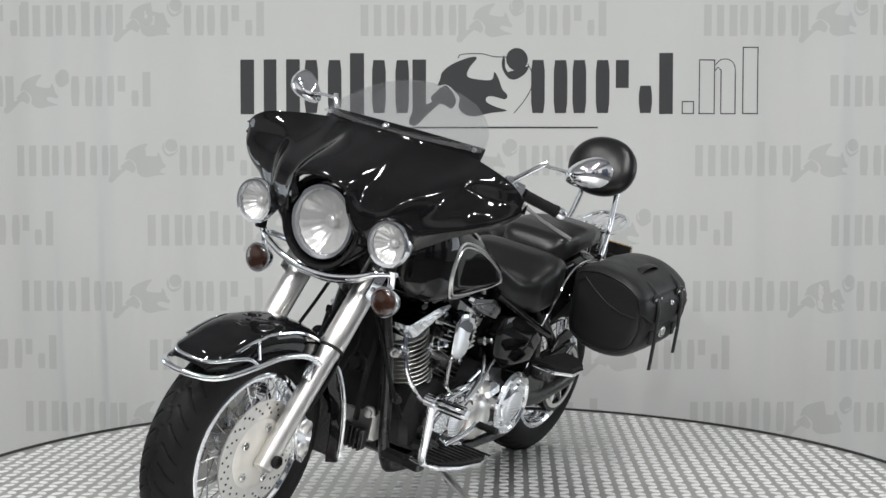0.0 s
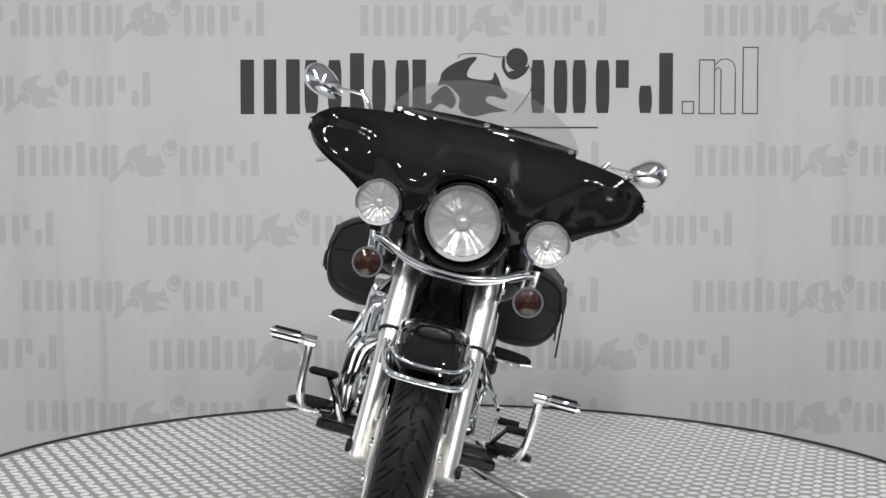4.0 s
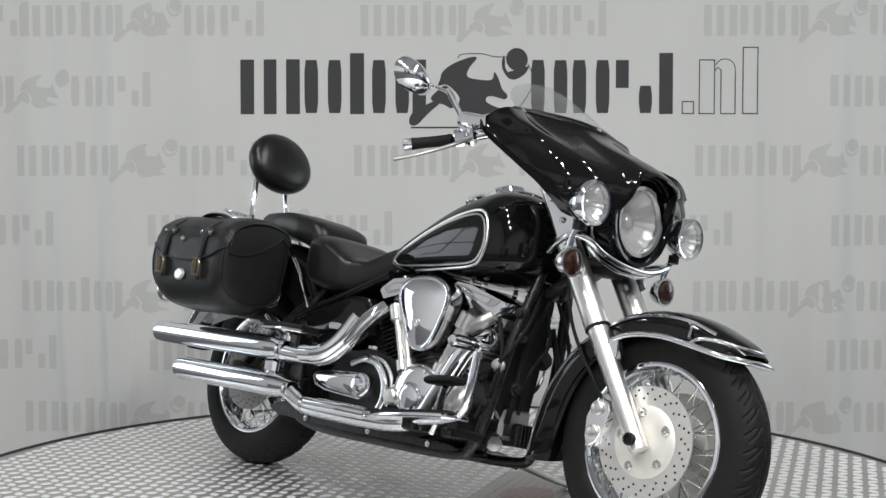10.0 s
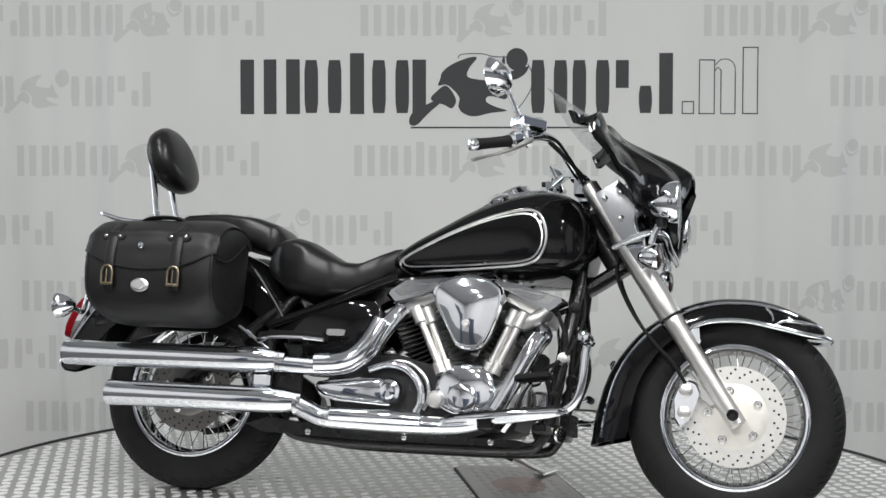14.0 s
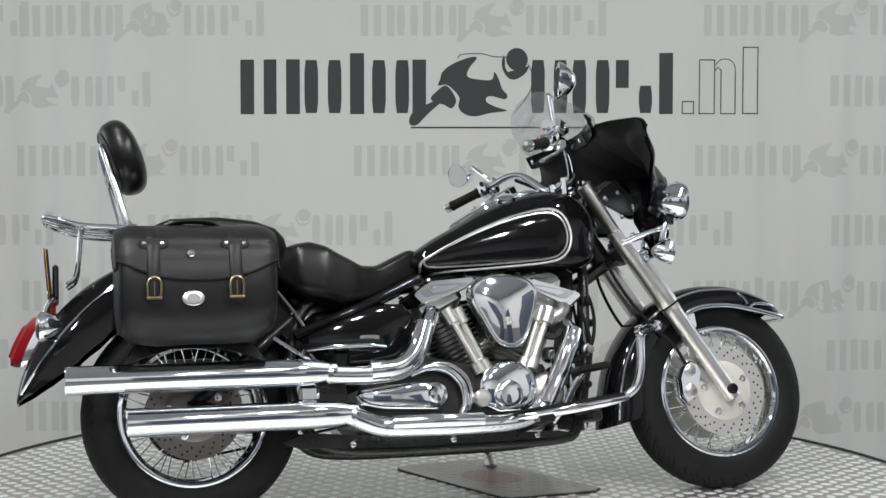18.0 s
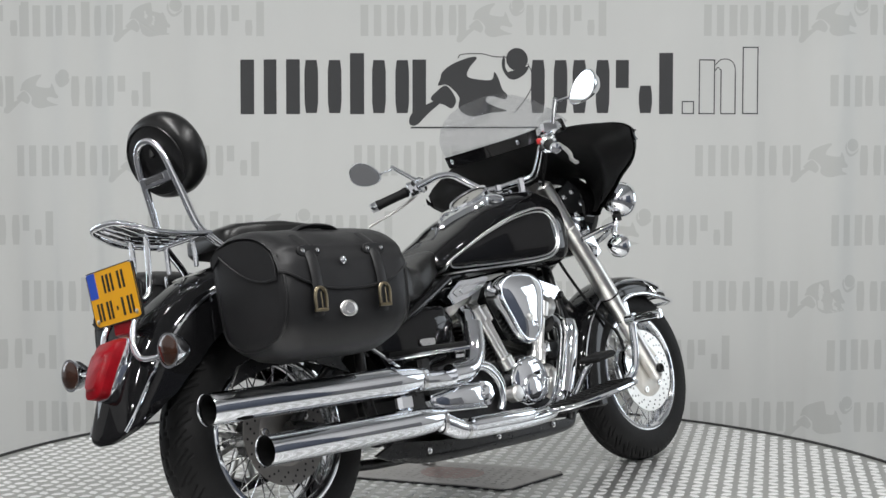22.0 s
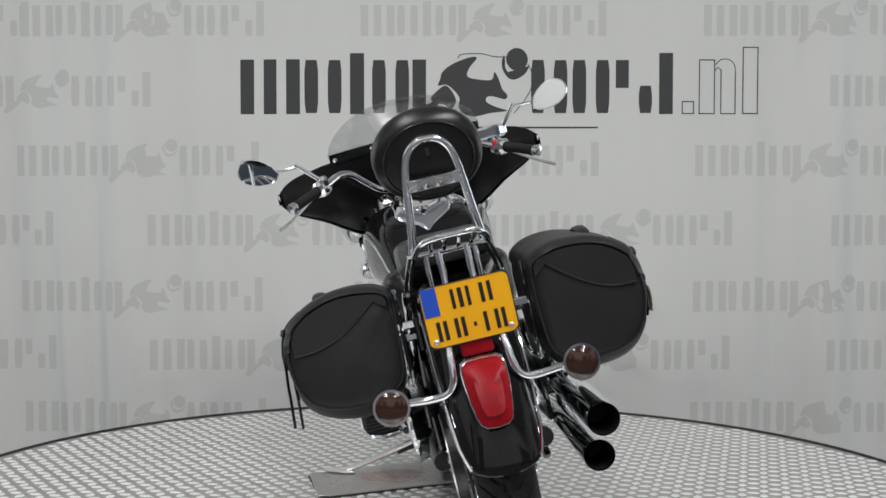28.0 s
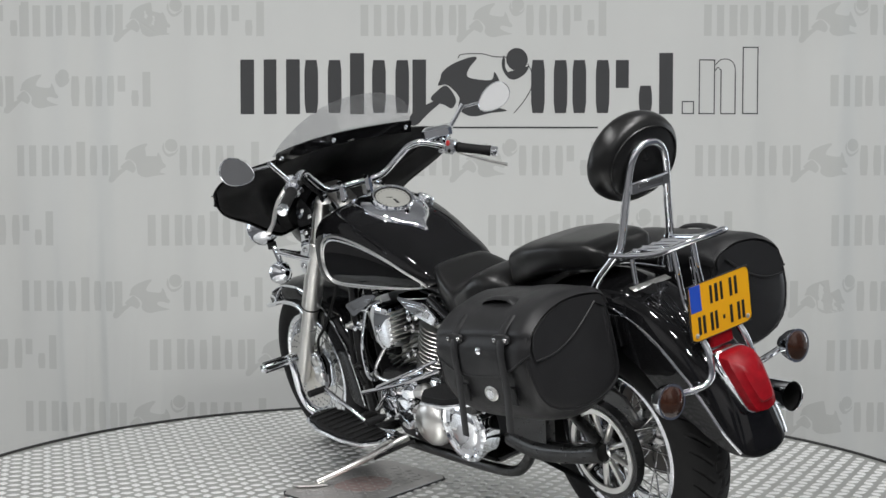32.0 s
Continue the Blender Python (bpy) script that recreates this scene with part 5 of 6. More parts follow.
def build_bag(sd):
    side = "with buckled straps" if sd < 0 else "with straps hanging loose"
    bag = part("saddle_bag", loft(B(), [bag_ring(-1.027, sd, 0, None, q, -d) for q, d in ((0.1, 0.007), (0.5, 0.006), (0.85, 0.003))] + [bag_ring(x, sd) for x in BX] + [bag_ring(-0.6, sd, 0, None, q, d) for q, d in ((0.85, 0.003), (0.5, 0.006), (0.1, 0.007))]), LEATHER, BIKE, "black leather saddle bag " + side, 60)
    # lid: wraps over the top and down the outer face, lower in its middle
    rings = []
    for x in np.linspace(-1.034, -0.593, 25):
        f = (x + 1.0345) / 0.442
        low = 0.652 + 0.060 * abs(2 * f - 1) ** 2.5
        pts = [(0.172, 0.775), (0.178, 0.800), (0.21, 0.821), (0.26, 0.830), (0.32, 0.824), (0.38, 0.805), (0.425, 0.770)]
        for z in np.linspace(0.75, low, 5):
            pts.append((outer_y(z), z))
        xx = max(-1.027, min(-0.6, x))
        rings.append([(x, p[1], p[2]) for p in bag_ring(xx, sd, 0.006, pts)])
    bm = B()
    loft(bm, rings, ring=False)
    thicken(bm, 0.004)
    lid = part("lid", bm, LEATHER, bag, "curved leather lid flap", 60)
    bm = B()
    tube(bm, [r[-1] for r in rings], 0.0035, 6, 1)
    part("lid_piping", bm, LEATHER, lid)
    for x, out in ((-1.0305, -1), (-0.5965, 1)):
        low = [(0.30 + (y - 0.30) * 0.89, 0.67 + (z - 0.67) * 0.88) for y, z in ((0.438, 0.692), (0.38, 0.694), (0.32, 0.714), (0.26, 0.752), (0.205, 0.798))]
        ring = [(p[1] * sd, p[2]) for p in bag_ring(-1.027 if out < 0 else -0.6, 1, 0.0, [(0.176, 0.77), (0.178, 0.795), (0.20, 0.818), (0.26, 0.828), (0.32, 0.822), (0.38, 0.803), (0.425, 0.768), (0.440, 0.725)])]
        bm = B()
        plate(bm, ring + [(y * sd, z) for y, z in low], x, x + out * 0.005, 0.001, "x")
        part("lid_end", bm, LEATHER, lid)
        bm = B()
        tube(bm, [(x + out * 0.005, y * sd, z) for y, z in low], 0.003, 6, 3)
        part("lid_piping", bm, LEATHER, lid)
    for x in (-1.022, -0.605):
        bm = B()
        tube(bm, bag_ring(x, sd, 0.002)[::2], 0.0045, 6, 1, True)
        part("edge_piping", bm, LEATHER, bag)
    for sx in (-0.936, -0.716):
        # strap over the lid and down the face
        zs = [0.800, 0.772, 0.74, 0.70, 0.66, 0.63, 0.60, 0.588]
        if sd > 0:
            zs = zs[:5]
        line = [(sx, sd * (outer_y(z) + 0.012), z) for z in zs]
        if sd > 0:
            zz = [0.62, 0.585, 0.56, 0.535, 0.51] if sx < -0.8 else [0.62, 0.585, 0.55, 0.52, 0.485]
            line += [(sx + 0.004 * i, 0.462 + 0.002 * i, z) for i, z in enumerate(zz)]
        bm = B()
        tube(bm, line, 0.0165, 8, 3, flat=0.22, side=(0, sd, 0.15))
        strap = part("strap", bm, LEATHER, bag, "narrow leather strap")
        if sd > 0:
            bm = B()
            box(bm, (sx + 0.0, sd * (outer_y(0.6) + 0.006), 0.60), (0.026, 0.006, 0.05), 0.002)
            part("strap_loop", bm, LEATHER, strap)
        if sd < 0:
            arch = [(sx - 0.017, sd * 0.459, 0.607), (sx - 0.018, sd * 0.462, 0.635), (sx - 0.013, sd * 0.463, 0.651), (sx, sd * 0.463, 0.657), (sx + 0.013, sd * 0.463, 0.651), (sx + 0.018, sd * 0.462, 0.635), (sx + 0.017, sd * 0.459, 0.607)]
            bm = B()
            tube(bm, arch, 0.0042, 8, 3)
            tube(bm, [(sx - 0.020, sd * 0.458, 0.602), (sx + 0.020, sd * 0.458, 0.602)], 0.0045, 8, 1)
            tube(bm, [(sx, sd * 0.463, 0.604), (sx, sd * 0.465, 0.646)], 0.002, 6, 1)
            part("buckle", bm, BRASS, strap, "aged brass horseshoe buckle")
        bm = B()
        plate(bm, oval(sx, 0.752, 0.038, 0.014, 24, 3), sd * (outer_y(0.752) + 0.008), sd * (outer_y(0.752) + 0.016), 0.002)
        part("strap_keeper", bm, LEATHER, strap)
        for o in (-0.024, 0.024):
            part("rivet", lathe(B(), [(0, 0.0065), (sd * 0.003, 0.0055), (sd * 0.005, 0.0)], (sx + o, sd * (outer_y(0.752) + 0.016), 0.752), (0, 1, 0), 10), DULL, strap)
    bm = B()
    lathe(bm, [(0, 0.010), (sd * 0.006, 0.010), (sd * 0.010, 0.006), (sd * 0.011, 0.0)], (-0.836, sd * (outer_y(0.723) + 0.008), 0.723), (0, 1, 0), 18)
    part("lid_stud", bm, CHROME, bag)
    bm = B()
    plate(bm, oval(-0.832, 0.602, 0.030, 0.021, 28), sd * (outer_y(0.602) + 0.001), sd * (outer_y(0.602) + 0.005), 0.002, dome=0.004)
    con = part("concho", bm, SATIN, bag, "oval silver concho")
    bm = B()
    plate(bm, oval(-0.832, 0.602, 0.016, 0.013, 20), sd * (outer_y(0.602) + 0.006), sd * (outer_y(0.602) + 0.010), 0.001)
    part("concho_middle", bm, DULL, con)
    # handle on the lid and mounting bracket
    bm = B()
    tube(bm, [(-0.90, sd * 0.345, 0.814), (-0.87, sd * 0.345, 0.829), (-0.82, sd * 0.345, 0.834), (-0.77, sd * 0.345, 0.829), (-0.74, sd * 0.345, 0.814)], 0.016, 8, 3, flat=0.4, side=(0, 0, 1))
    part("lid_handle", bm, LEATHER, lid)
    bm = B()
    box(bm, (-0.96, sd * 0.150, 0.70), (0.020, 0.085, 0.022), 0.004)
    box(bm, (-0.70, sd * 0.155, 0.66), (0.020, 0.07, 0.022), 0.004)
    tube(bm, [(-0.965, sd * 0.163, 0.80), (-0.965, sd * 0.163, 0.60), (-0.94, sd * 0.163, 0.55), (-0.66, sd * 0.163, 0.55), (-0.62, sd * 0.163, 0.60)], 0.006, 8, 3)
    part("bag_bracket", bm, CHROME, bag, "chrome saddle bag support")
    return bag


build_bag(-1).location = (-0.010, 0, 0)
LB = Vector((-0.805, 0.30, 0.66))
build_bag(1).matrix_basis = Matrix.Translation(LB + Vector((0, 0, -0.006))) @ Matrix.Rotation(radians(5), 4, "Y") @ Matrix.Diagonal((0.94, 1.03, 0.955, 1)) @ Matrix.Translation(-LB)

# ---- exhausts on the right ----
def silencer(x0, x1, z, y, r):
    ob = part("silencer", lathe(B(), [(0.010, r * 0.93), (0.002, r * 0.95), (0.0, r * 0.985), (0.004, r * 1.0), (0.03, r * 1.01), (x1 - x0 - 0.12, r * 1.03), (x1 - x0 - 0.04, r * 0.95), (x1 - x0, r * 0.74), (x1 - x0 + 0.02, r * 0.72)], (x0, y, z), (1, 0, 0), 40, cap=False), CHROME, BIKE, "long straight chrome silencer")
    part("inner_pipe", lathe(B(), [(0.155, 0.0), (0.155, r * 0.9), (0.006, r * 0.94), (0.008, r * 0.955), (0.17, r * 0.93), (0.17, 0.0)], (x0, y, z), (1, 0, 0), 28), PLASTIC, ob, "black inner pipe at the silencer mouth")
    return ob


ES1 = silencer(-1.176, -0.44, 0.408, -0.250, 0.040)
silencer(-1.013, -0.38, 0.287, -0.242, 0.040)
bm = B()
tube(bm, [(-0.45, -0.250, 0.400), (-0.37, -0.25, 0.396), (-0.29, -0.248, 0.396), (-0.215, -0.243, 0.410), (-0.165, -0.225, 0.455), (-0.13, -0.20, 0.52), (-0.105, -0.175, 0.565), (-0.09, -0.15, 0.59)], [0.029, 0.028, 0.027, 0.027, 0.027, 0.027, 0.027, 0.026], 16, 5)
p1 = part("exhaust_pipe", bm, CHROME, BIKE, "bent chrome exhaust pipe")
bm = B()
tube(bm, [(-0.32, -0.262, 0.405), (-0.23, -0.258, 0.415), (-0.175, -0.242, 0.46), (-0.135, -0.215, 0.545)], 0.030, 12, 5)
part("heat_shield", bm, CHROME, p1)
bm = B()
tube(bm, [(-0.39, -0.242, 0.284), (-0.34, -0.242, 0.262), (-0.28, -0.242, 0.242), (-0.15, -0.240, 0.237), (0.0, -0.236, 0.236), (0.12, -0.225, 0.240), (0.20, -0.21, 0.262), (0.25, -0.205, 0.315), (0.30, -0.20, 0.405), (0.345, -0.185, 0.49), (0.362, -0.15, 0.525), (0.345, -0.12, 0.545), (0.30, -0.10, 0.545)], [0.029, 0.030, 0.029, 0.028, 0.028, 0.026, 0.025, 0.025, 0.025, 0.025, 0.025, 0.025, 0.025], 16, 5)
p2 = part("exhaust_pipe", bm, CHROME, BIKE, "bent chrome exhaust pipe")
bm = B()
tube(bm, [(-0.26, -0.258, 0.252), (-0.1, -0.258, 0.252), (0.02, -0.250, 0.250)], 0.021, 12, 3)
part("heat_shield", bm, CHROME, p2)
bm = B()
tube(bm, [(0.240, -0.222, 0.292), (0.285, -0.220, 0.375), (0.335, -0.212, 0.475), (0.357, -0.195, 0.515)], 0.0265, 12, 4)
part("heat_shield", bm, CHROME, p2)
for x, z, y, r in ((-0.44, 0.402, -0.250, 0.034), (-0.375, 0.278, -0.242, 0.034), (-0.28, 0.243, -0.242, 0.031)):
    part("pipe_clamp", lathe(B(), [(-0.006, r - 0.003), (-0.006, r), (0.006, r), (0.006, r - 0.003)], (x, y, z), (1, 0, 0), 24, True), DULL, p2)
bm = B()
box(bm, (-0.50, -0.238, 0.347), (0.06, 0.03, 0.05), 0.010)
part("silencer_bracket", bm, CHROME, ES1)
bm = B()
box(bm, (-0.43, -0.20, 0.35), (0.10, 0.012, 0.12), 0.003)
part("silencer_bracket", bm, IRON, ES1)

# ---- engine ----
part("crankcase", plate(B(), [(-0.30, 0.27), (-0.33, 0.36), (-0.26, 0.44), (-0.12, 0.46), (0.02, 0.43), (0.16, 0.44), (0.27, 0.42), (0.31, 0.33), (0.28, 0.24), (0.16, 0.20), (-0.15, 0.20)], -0.15, 0.14, 0.02), ENGINE, BIKE, "dark cast engine case")


def cylinder(base, tip, w, label):
    base, tip = Vector(base), Vector(tip)
    d = (tip - base).normalized()
    L = (tip - base).length
    core = part("cylinder", lathe(B(), [(0, 0.0), (0, w * 0.86), (L, w * 0.86), (L, 0.0)], base, d, 28), FIN, BIKE, label)
    for k in range(13):
        s = 0.02 + (L - 0.03) * k / 12
        bm = lathe(B(), [(s - 0.0018, w * 0.8), (s - 0.0018, w * 1.06), (s, w * 1.08), (s + 0.0018, w * 1.06), (s + 0.0018, w * 0.8)], base, d, 32, True)
        bmesh.ops.scale(bm, vec=(1, 1.3, 1), verts=bm.verts)
        part("fin", bm, FIN, core)
    return core


C1 = cylinder((0.055, 0.0, 0.40), (-0.035, 0.0, 0.60), 0.088, "finned engine cylinder leaning back")
C2 = cylinder((0.175, 0.0, 0.40), (0.275, 0.0, 0.60), 0.088, "finned engine cylinder leaning forward")
# rocker covers
for sg, outline in ((-1, [(-0.150, 0.642), (-0.143, 0.655), (-0.09, 0.690), (0.06, 0.703), (0.068, 0.694), (0.03, 0.665), (-0.03, 0.640), (-0.125, 0.615)]),
                    (1, [(0.178, 0.690), (0.19, 0.698), (0.26, 0.690), (0.415, 0.643), (0.420, 0.632), (0.380, 0.600), (0.36, 0.603), (0.25, 0.655)])):
    bm = B()
    plate(bm, outline, -0.145, 0.145, 0.012)
    rc = part("rocker_cover", bm, CHROME, BIKE, "polished chrome rocker cover")
    o = C1 if sg < 0 else C2
    mx, mz = sum(q[0] for q in outline) / len(outline), sum(q[1] for q in outline) / len(outline)
    for side in (-1, 1):
        for k, sc in ((0, 0.72), (1, 0.42)):
            bm = B()
            plate(bm, [(mx + (x - mx) * sc, mz + (z - mz) * sc * 0.7) for x, z in outline], side * 0.1448, side * (0.1475 + 0.003 * k), 0.001)
            part("cover_rib", bm, (DULL, CHROME)[k], rc)
        for f in (0.3, 0.7):
            q = outline[1 + int(f * 2)]
            part("cover_bolt", lathe(B(), [(0, 0.009), (0.006, 0.009), (0.010, 0.006), (0.010, 0.0)], (mx + (q[0] - mx) * 0.75, side * 0.10, mz + (q[1] - mz) * 0.75 + 0.012), (0, side * 0.1, 1), 12), SATIN, rc)
    bm = B()
    cx = -0.05 if sg < 0 else 0.29
    box(bm, (cx, 0, 0.625), (0.17, 0.20, 0.07), 0.02, Euler((0, radians(-26 * -sg), 0)).to_matrix())
    part("cylinder_head", bm, FIN, BIKE, "finned cylinder head")
# push rod tubes on the right
for a, b in (((0.075, -0.155, 0.405), (-0.012, -0.148, 0.600)), ((0.055, -0.162, 0.400), (-0.045, -0.150, 0.60)), ((0.190, -0.155, 0.405), (0.272, -0.148, 0.60)), ((0.215, -0.160, 0.405), (0.30, -0.15, 0.595))):
    a, b = Vector(a), Vector(b)
    L = (b - a).length
    part("pushrod_tube", lathe(B(), [(0, 0.0), (0, 0.021), (0.035, 0.021), (0.04, 0.013), (L - 0.055, 0.0125), (L - 0.05, 0.022), (L, 0.022), (L, 0.0)], a, (b - a), 20), SATIN, BIKE, "polished push rod tube")
# coil-like fins behind the rear push rods
for k in range(12):
    bm = B()
    box(bm, (-0.055 - 0.006 * k + 0.05, -0.10, 0.42 + 0.0135 * k), (0.10, 0.09, 0.004), 0.0012, Euler((0, radians(-24), 0)).to_matrix())
    part("fin", bm, IRON, C1)
# air cleaner
AIR = [(0.020, 0.640), (0.028, 0.665), (0.055, 0.684), (0.09, 0.694), (0.129, 0.697), (0.168, 0.694), (0.203, 0.684), (0.230, 0.665), (0.240, 0.640), (0.236, 0.605), (0.222, 0.56), (0.205, 0.515), (0.190, 0.488), (0.170, 0.471), (0.146, 0.466), (0.122, 0.469), (0.100, 0.482), (0.080, 0.512), (0.055, 0.56), (0.030, 0.605)]
bm = B()
L = [(p.x, p.y) for p in smooth_line([(x, z, 0) for x, z in AIR], 3, True)]
rings = []
for k, y in ((0.9, -0.14), (0.97, -0.15), (1.0, -0.165), (1.0, -0.195), (0.985, -0.207), (0.95, -0.214), (0.90, -0.212), (0.86, -0.213), (0.7, -0.219), (0.4, -0.224), (0.1, -0.226)):
    rings.append([(0.13 + (x - 0.13) * k, y, 0.60 + (z - 0.60) * k) for x, z in L])
loft(bm, rings)
AC = part("air_cleaner", bm, CHROME, BIKE, "teardrop chrome air cleaner cover", 50)
part("cover_bolt", lathe(B(), [(0, 0.013), (-0.004, 0.013), (-0.007, 0.010), (-0.007, 0.006), (-0.003, 0.005), (-0.003, 0.0)], (0.133, -0.225, 0.548), (0, 1, 0), 20), SATIN, AC)
part("air_box", plate(B(), [(0.05, 0.63), (0.08, 0.67), (0.18, 0.67), (0.215, 0.63), (0.19, 0.52), (0.145, 0.49), (0.10, 0.51)], -0.08, -0.15, 0.01), PLASTIC, BIKE)
# right side covers
bm = B()
plate(bm, [(-0.345, 0.340), (-0.335, 0.356), (-0.27, 0.368), (-0.20, 0.375), (-0.10, 0.372), (-0.07, 0.345), (-0.075, 0.305), (-0.10, 0.290), (-0.27, 0.298), (-0.325, 0.312)], -0.145, -0.185, 0.01, dome=0.018)
rcv = part("side_cover", bm, CHROME, BIKE, "long chrome gear cover")
part("cover_dome", lathe(B(), [(0.0, 0.042), (-0.022, 0.042), (-0.032, 0.036), (-0.034, 0.026), (-0.042, 0.020), (-0.044, 0.0)], (-0.105, -0.165, 0.335), (0, 1, 0), 32), CHROME, rcv)
bm = B()
arc = [(-0.175, -0.17, 0.400), (-0.12, -0.172, 0.418), (-0.06, -0.172, 0.408), (-0.015, -0.172, 0.365), (-0.005, -0.17, 0.31), (-0.02, -0.168, 0.275)]
tube(bm, arc, 0.013, 10, 5)
part("cover_rim", bm, CHROME, rcv)
bm = B()
tube(bm, [(p[0] + 0.022, p[1] + 0.008, p[2] + 0.012) for p in arc], 0.008, 10, 5)
part("cover_rim", bm, DULL, rcv)
bm = B()
plate(bm, [(0.045, 0.372), (0.06, 0.400), (0.10, 0.424), (0.14, 0.430), (0.18, 0.424), (0.215, 0.395), (0.228, 0.350), (0.215, 0.30), (0.17, 0.278), (0.10, 0.276), (0.06, 0.295), (0.04, 0.33)], -0.14, -0.178, 0.01, dome=0.014)
tcv = part("timing_cover", bm, CHROME, BIKE, "polished chrome timing cover")
part("cover_dome", lathe(B(), [(0, 0.046), (-0.008, 0.046), (-0.012, 0.042), (-0.014, 0.026), (-0.015, 0.0)], (0.128, -0.186, 0.325), (0, 1, 0), 32), CHROME, tcv)
part("cover_dome", lathe(B(), [(0, 0.026), (-0.03, 0.026), (-0.036, 0.020), (-0.037, 0.0)], (0.045, -0.165, 0.318), (0, 1, 0), 24), SATIN, tcv)
for a in range(6):
    t = 2 * math.pi * a / 6
    part("cover_screw", lathe(B(), [(0, 0.006), (-0.005, 0.006), (-0.006, 0.0)], (0.132 + 0.082 * math.cos(t), -0.182, 0.35 + 0.066 * math.sin(t)), (0, 1, 0), 10), DULL, tcv)
# carburettor bits behind the front cylinder on the right
bm = B()
tube(bm, [(0.29, -0.14, 0.555), (0.33, -0.15, 0.575), (0.355, -0.13, 0.60)], 0.022, 14, 4)
part("intake_elbow", bm, ALLOY, BIKE)
part("horn", lathe(B(), [(0.0, 0.0), (0, 0.025), (-0.02, 0.036), (-0.03, 0.040), (-0.036, 0.036), (-0.03, 0.018), (-0.034, 0.010), (-0.034, 0.0)], (0.315, -0.110, 0.535), (0.3, 1, 0), 28), PLASTIC, BIKE, "round black horn")
part("cover_dome", lathe(B(), [(0, 0.062), (-0.018, 0.062), (-0.036, 0.048), (-0.044, 0.022), (-0.045, 0.0)], (0.268, -0.125, 0.335), (0, 1, 0), 36), SATIN, tcv)
for k, (x, y, z, w, d, hgt) in enumerate(((0.345, -0.10, 0.44, 0.05, 0.06, 0.07), (0.30, -0.115, 0.45, 0.04, 0.05, 0.05), (0.335, -0.09, 0.585, 0.05, 0.05, 0.03), (-0.165, -0.12, 0.52, 0.05, 0.05, 0.06), (-0.13, -0.13, 0.46, 0.04, 0.04, 0.03))):
    part("engine_fitting", box(B(), (x, y, z), (w, d, hgt), 0.010), (PLASTIC, DULL, CHROME)[k % 3], BIKE, "small engine fitting")
# left side covers
bm = B()
plate(bm, [(-0.20, 0.245), (-0.215, 0.33), (-0.17, 0.40), (-0.08, 0.425), (0.04, 0.415), (0.15, 0.395), (0.215, 0.35), (0.22, 0.27), (0.16, 0.22), (0.0, 0.205), (-0.13, 0.212)], 0.13, 0.155, 0.012, dome=0.006)
lcv = part("left_engine_cover", bm, ENGINE, BIKE, "dark engine side cover with polished domes")
part("cover_dome", lathe(B(), [(0, 0.078), (0.020, 0.078), (0.040, 0.070), (0.056, 0.050), (0.062, 0.0)], (-0.060, 0.150, 0.300), (0, 1, 0), 40), SATIN, lcv, "polished alloy dome")
part("cover_dome", lathe(B(), [(0, 0.062), (0.025, 0.062), (0.040, 0.054), (0.046, 0.030), (0.047, 0.0)], (0.075, 0.150, 0.315), (0, 1, 0), 36), CHROME, lcv)
part("cover_dome", lathe(B(), [(0, 0.045), (0.03, 0.045), (0.04, 0.038), (0.042, 0.0)], (0.175, 0.150, 0.315), (0, 1, 0), 32), CHROME, lcv)
for k, (x, z, w, h, y, mt) in enumerate(((-0.13, 0.385, 0.08, 0.05, 0.17, 0), (-0.05, 0.405, 0.07, 0.045, 0.18, 1), (0.02, 0.395, 0.055, 0.05, 0.185, 0), (0.085, 0.395, 0.06, 0.035, 0.18, 2), (0.145, 0.385, 0.05, 0.045, 0.17, 0), (-0.16, 0.335, 0.05, 0.05, 0.165, 1), (0.01, 0.345, 0.04, 0.05, 0.175, 2), (-0.10, 0.43, 0.05, 0.035, 0.15, 0))):
    part("cover_boss", box(B(), (x, y, z), (w, 0.05, h), 0.013, Euler((0, radians(20 - 11 * k), radians(6 * (k % 3 - 1)))).to_matrix()), (CHROME, SATIN, DULL)[mt], lcv)
for k in range(11):
    a = 2 * math.pi * k / 11
    part("cover_screw", lathe(B(), [(0, 0.0065), (0.006, 0.0065), (0.008, 0.0)], (0.0 + 0.185 * math.cos(a), 0.156, 0.315 + 0.088 * math.sin(a)), (0, 1, 0), 10), CHROME, lcv)
bm = B()
tube(bm, [(-0.02, 0.17, 0.43), (0.08, 0.19, 0.425), (0.17, 0.185, 0.40), (0.215, 0.175, 0.34)], 0.013, 10, 4)
part("cover_rim", bm, CHROME, lcv)
PX, PY, PZ = -0.268, 0.185, 0.326
pcv = part("pulley_cover", lathe(B(), [(-0.05, 0.0), (-0.05, 0.100), (0, 0.104), (0.010, 0.110), (0.018, 0.106), (0.020, 0.095), (0.014, 0.088), (0.014, 0.070), (0.022, 0.062), (0.026, 0.04), (0.026, 0.0)], (PX, PY, PZ), (0, 1, 0), 44), CHROME, BIKE, "round ribbed chrome pulley cover")
for k in range(6):
    a = 2 * math.pi * k / 6
    part("cover_screw", lathe(B(), [(0, 0.007), (0.005, 0.007), (0.007, 0.0)], (PX + 0.079 * math.cos(a), PY + 0.015, PZ + 0.079 * math.sin(a)), (0, 1, 0), 10), DULL, pcv)
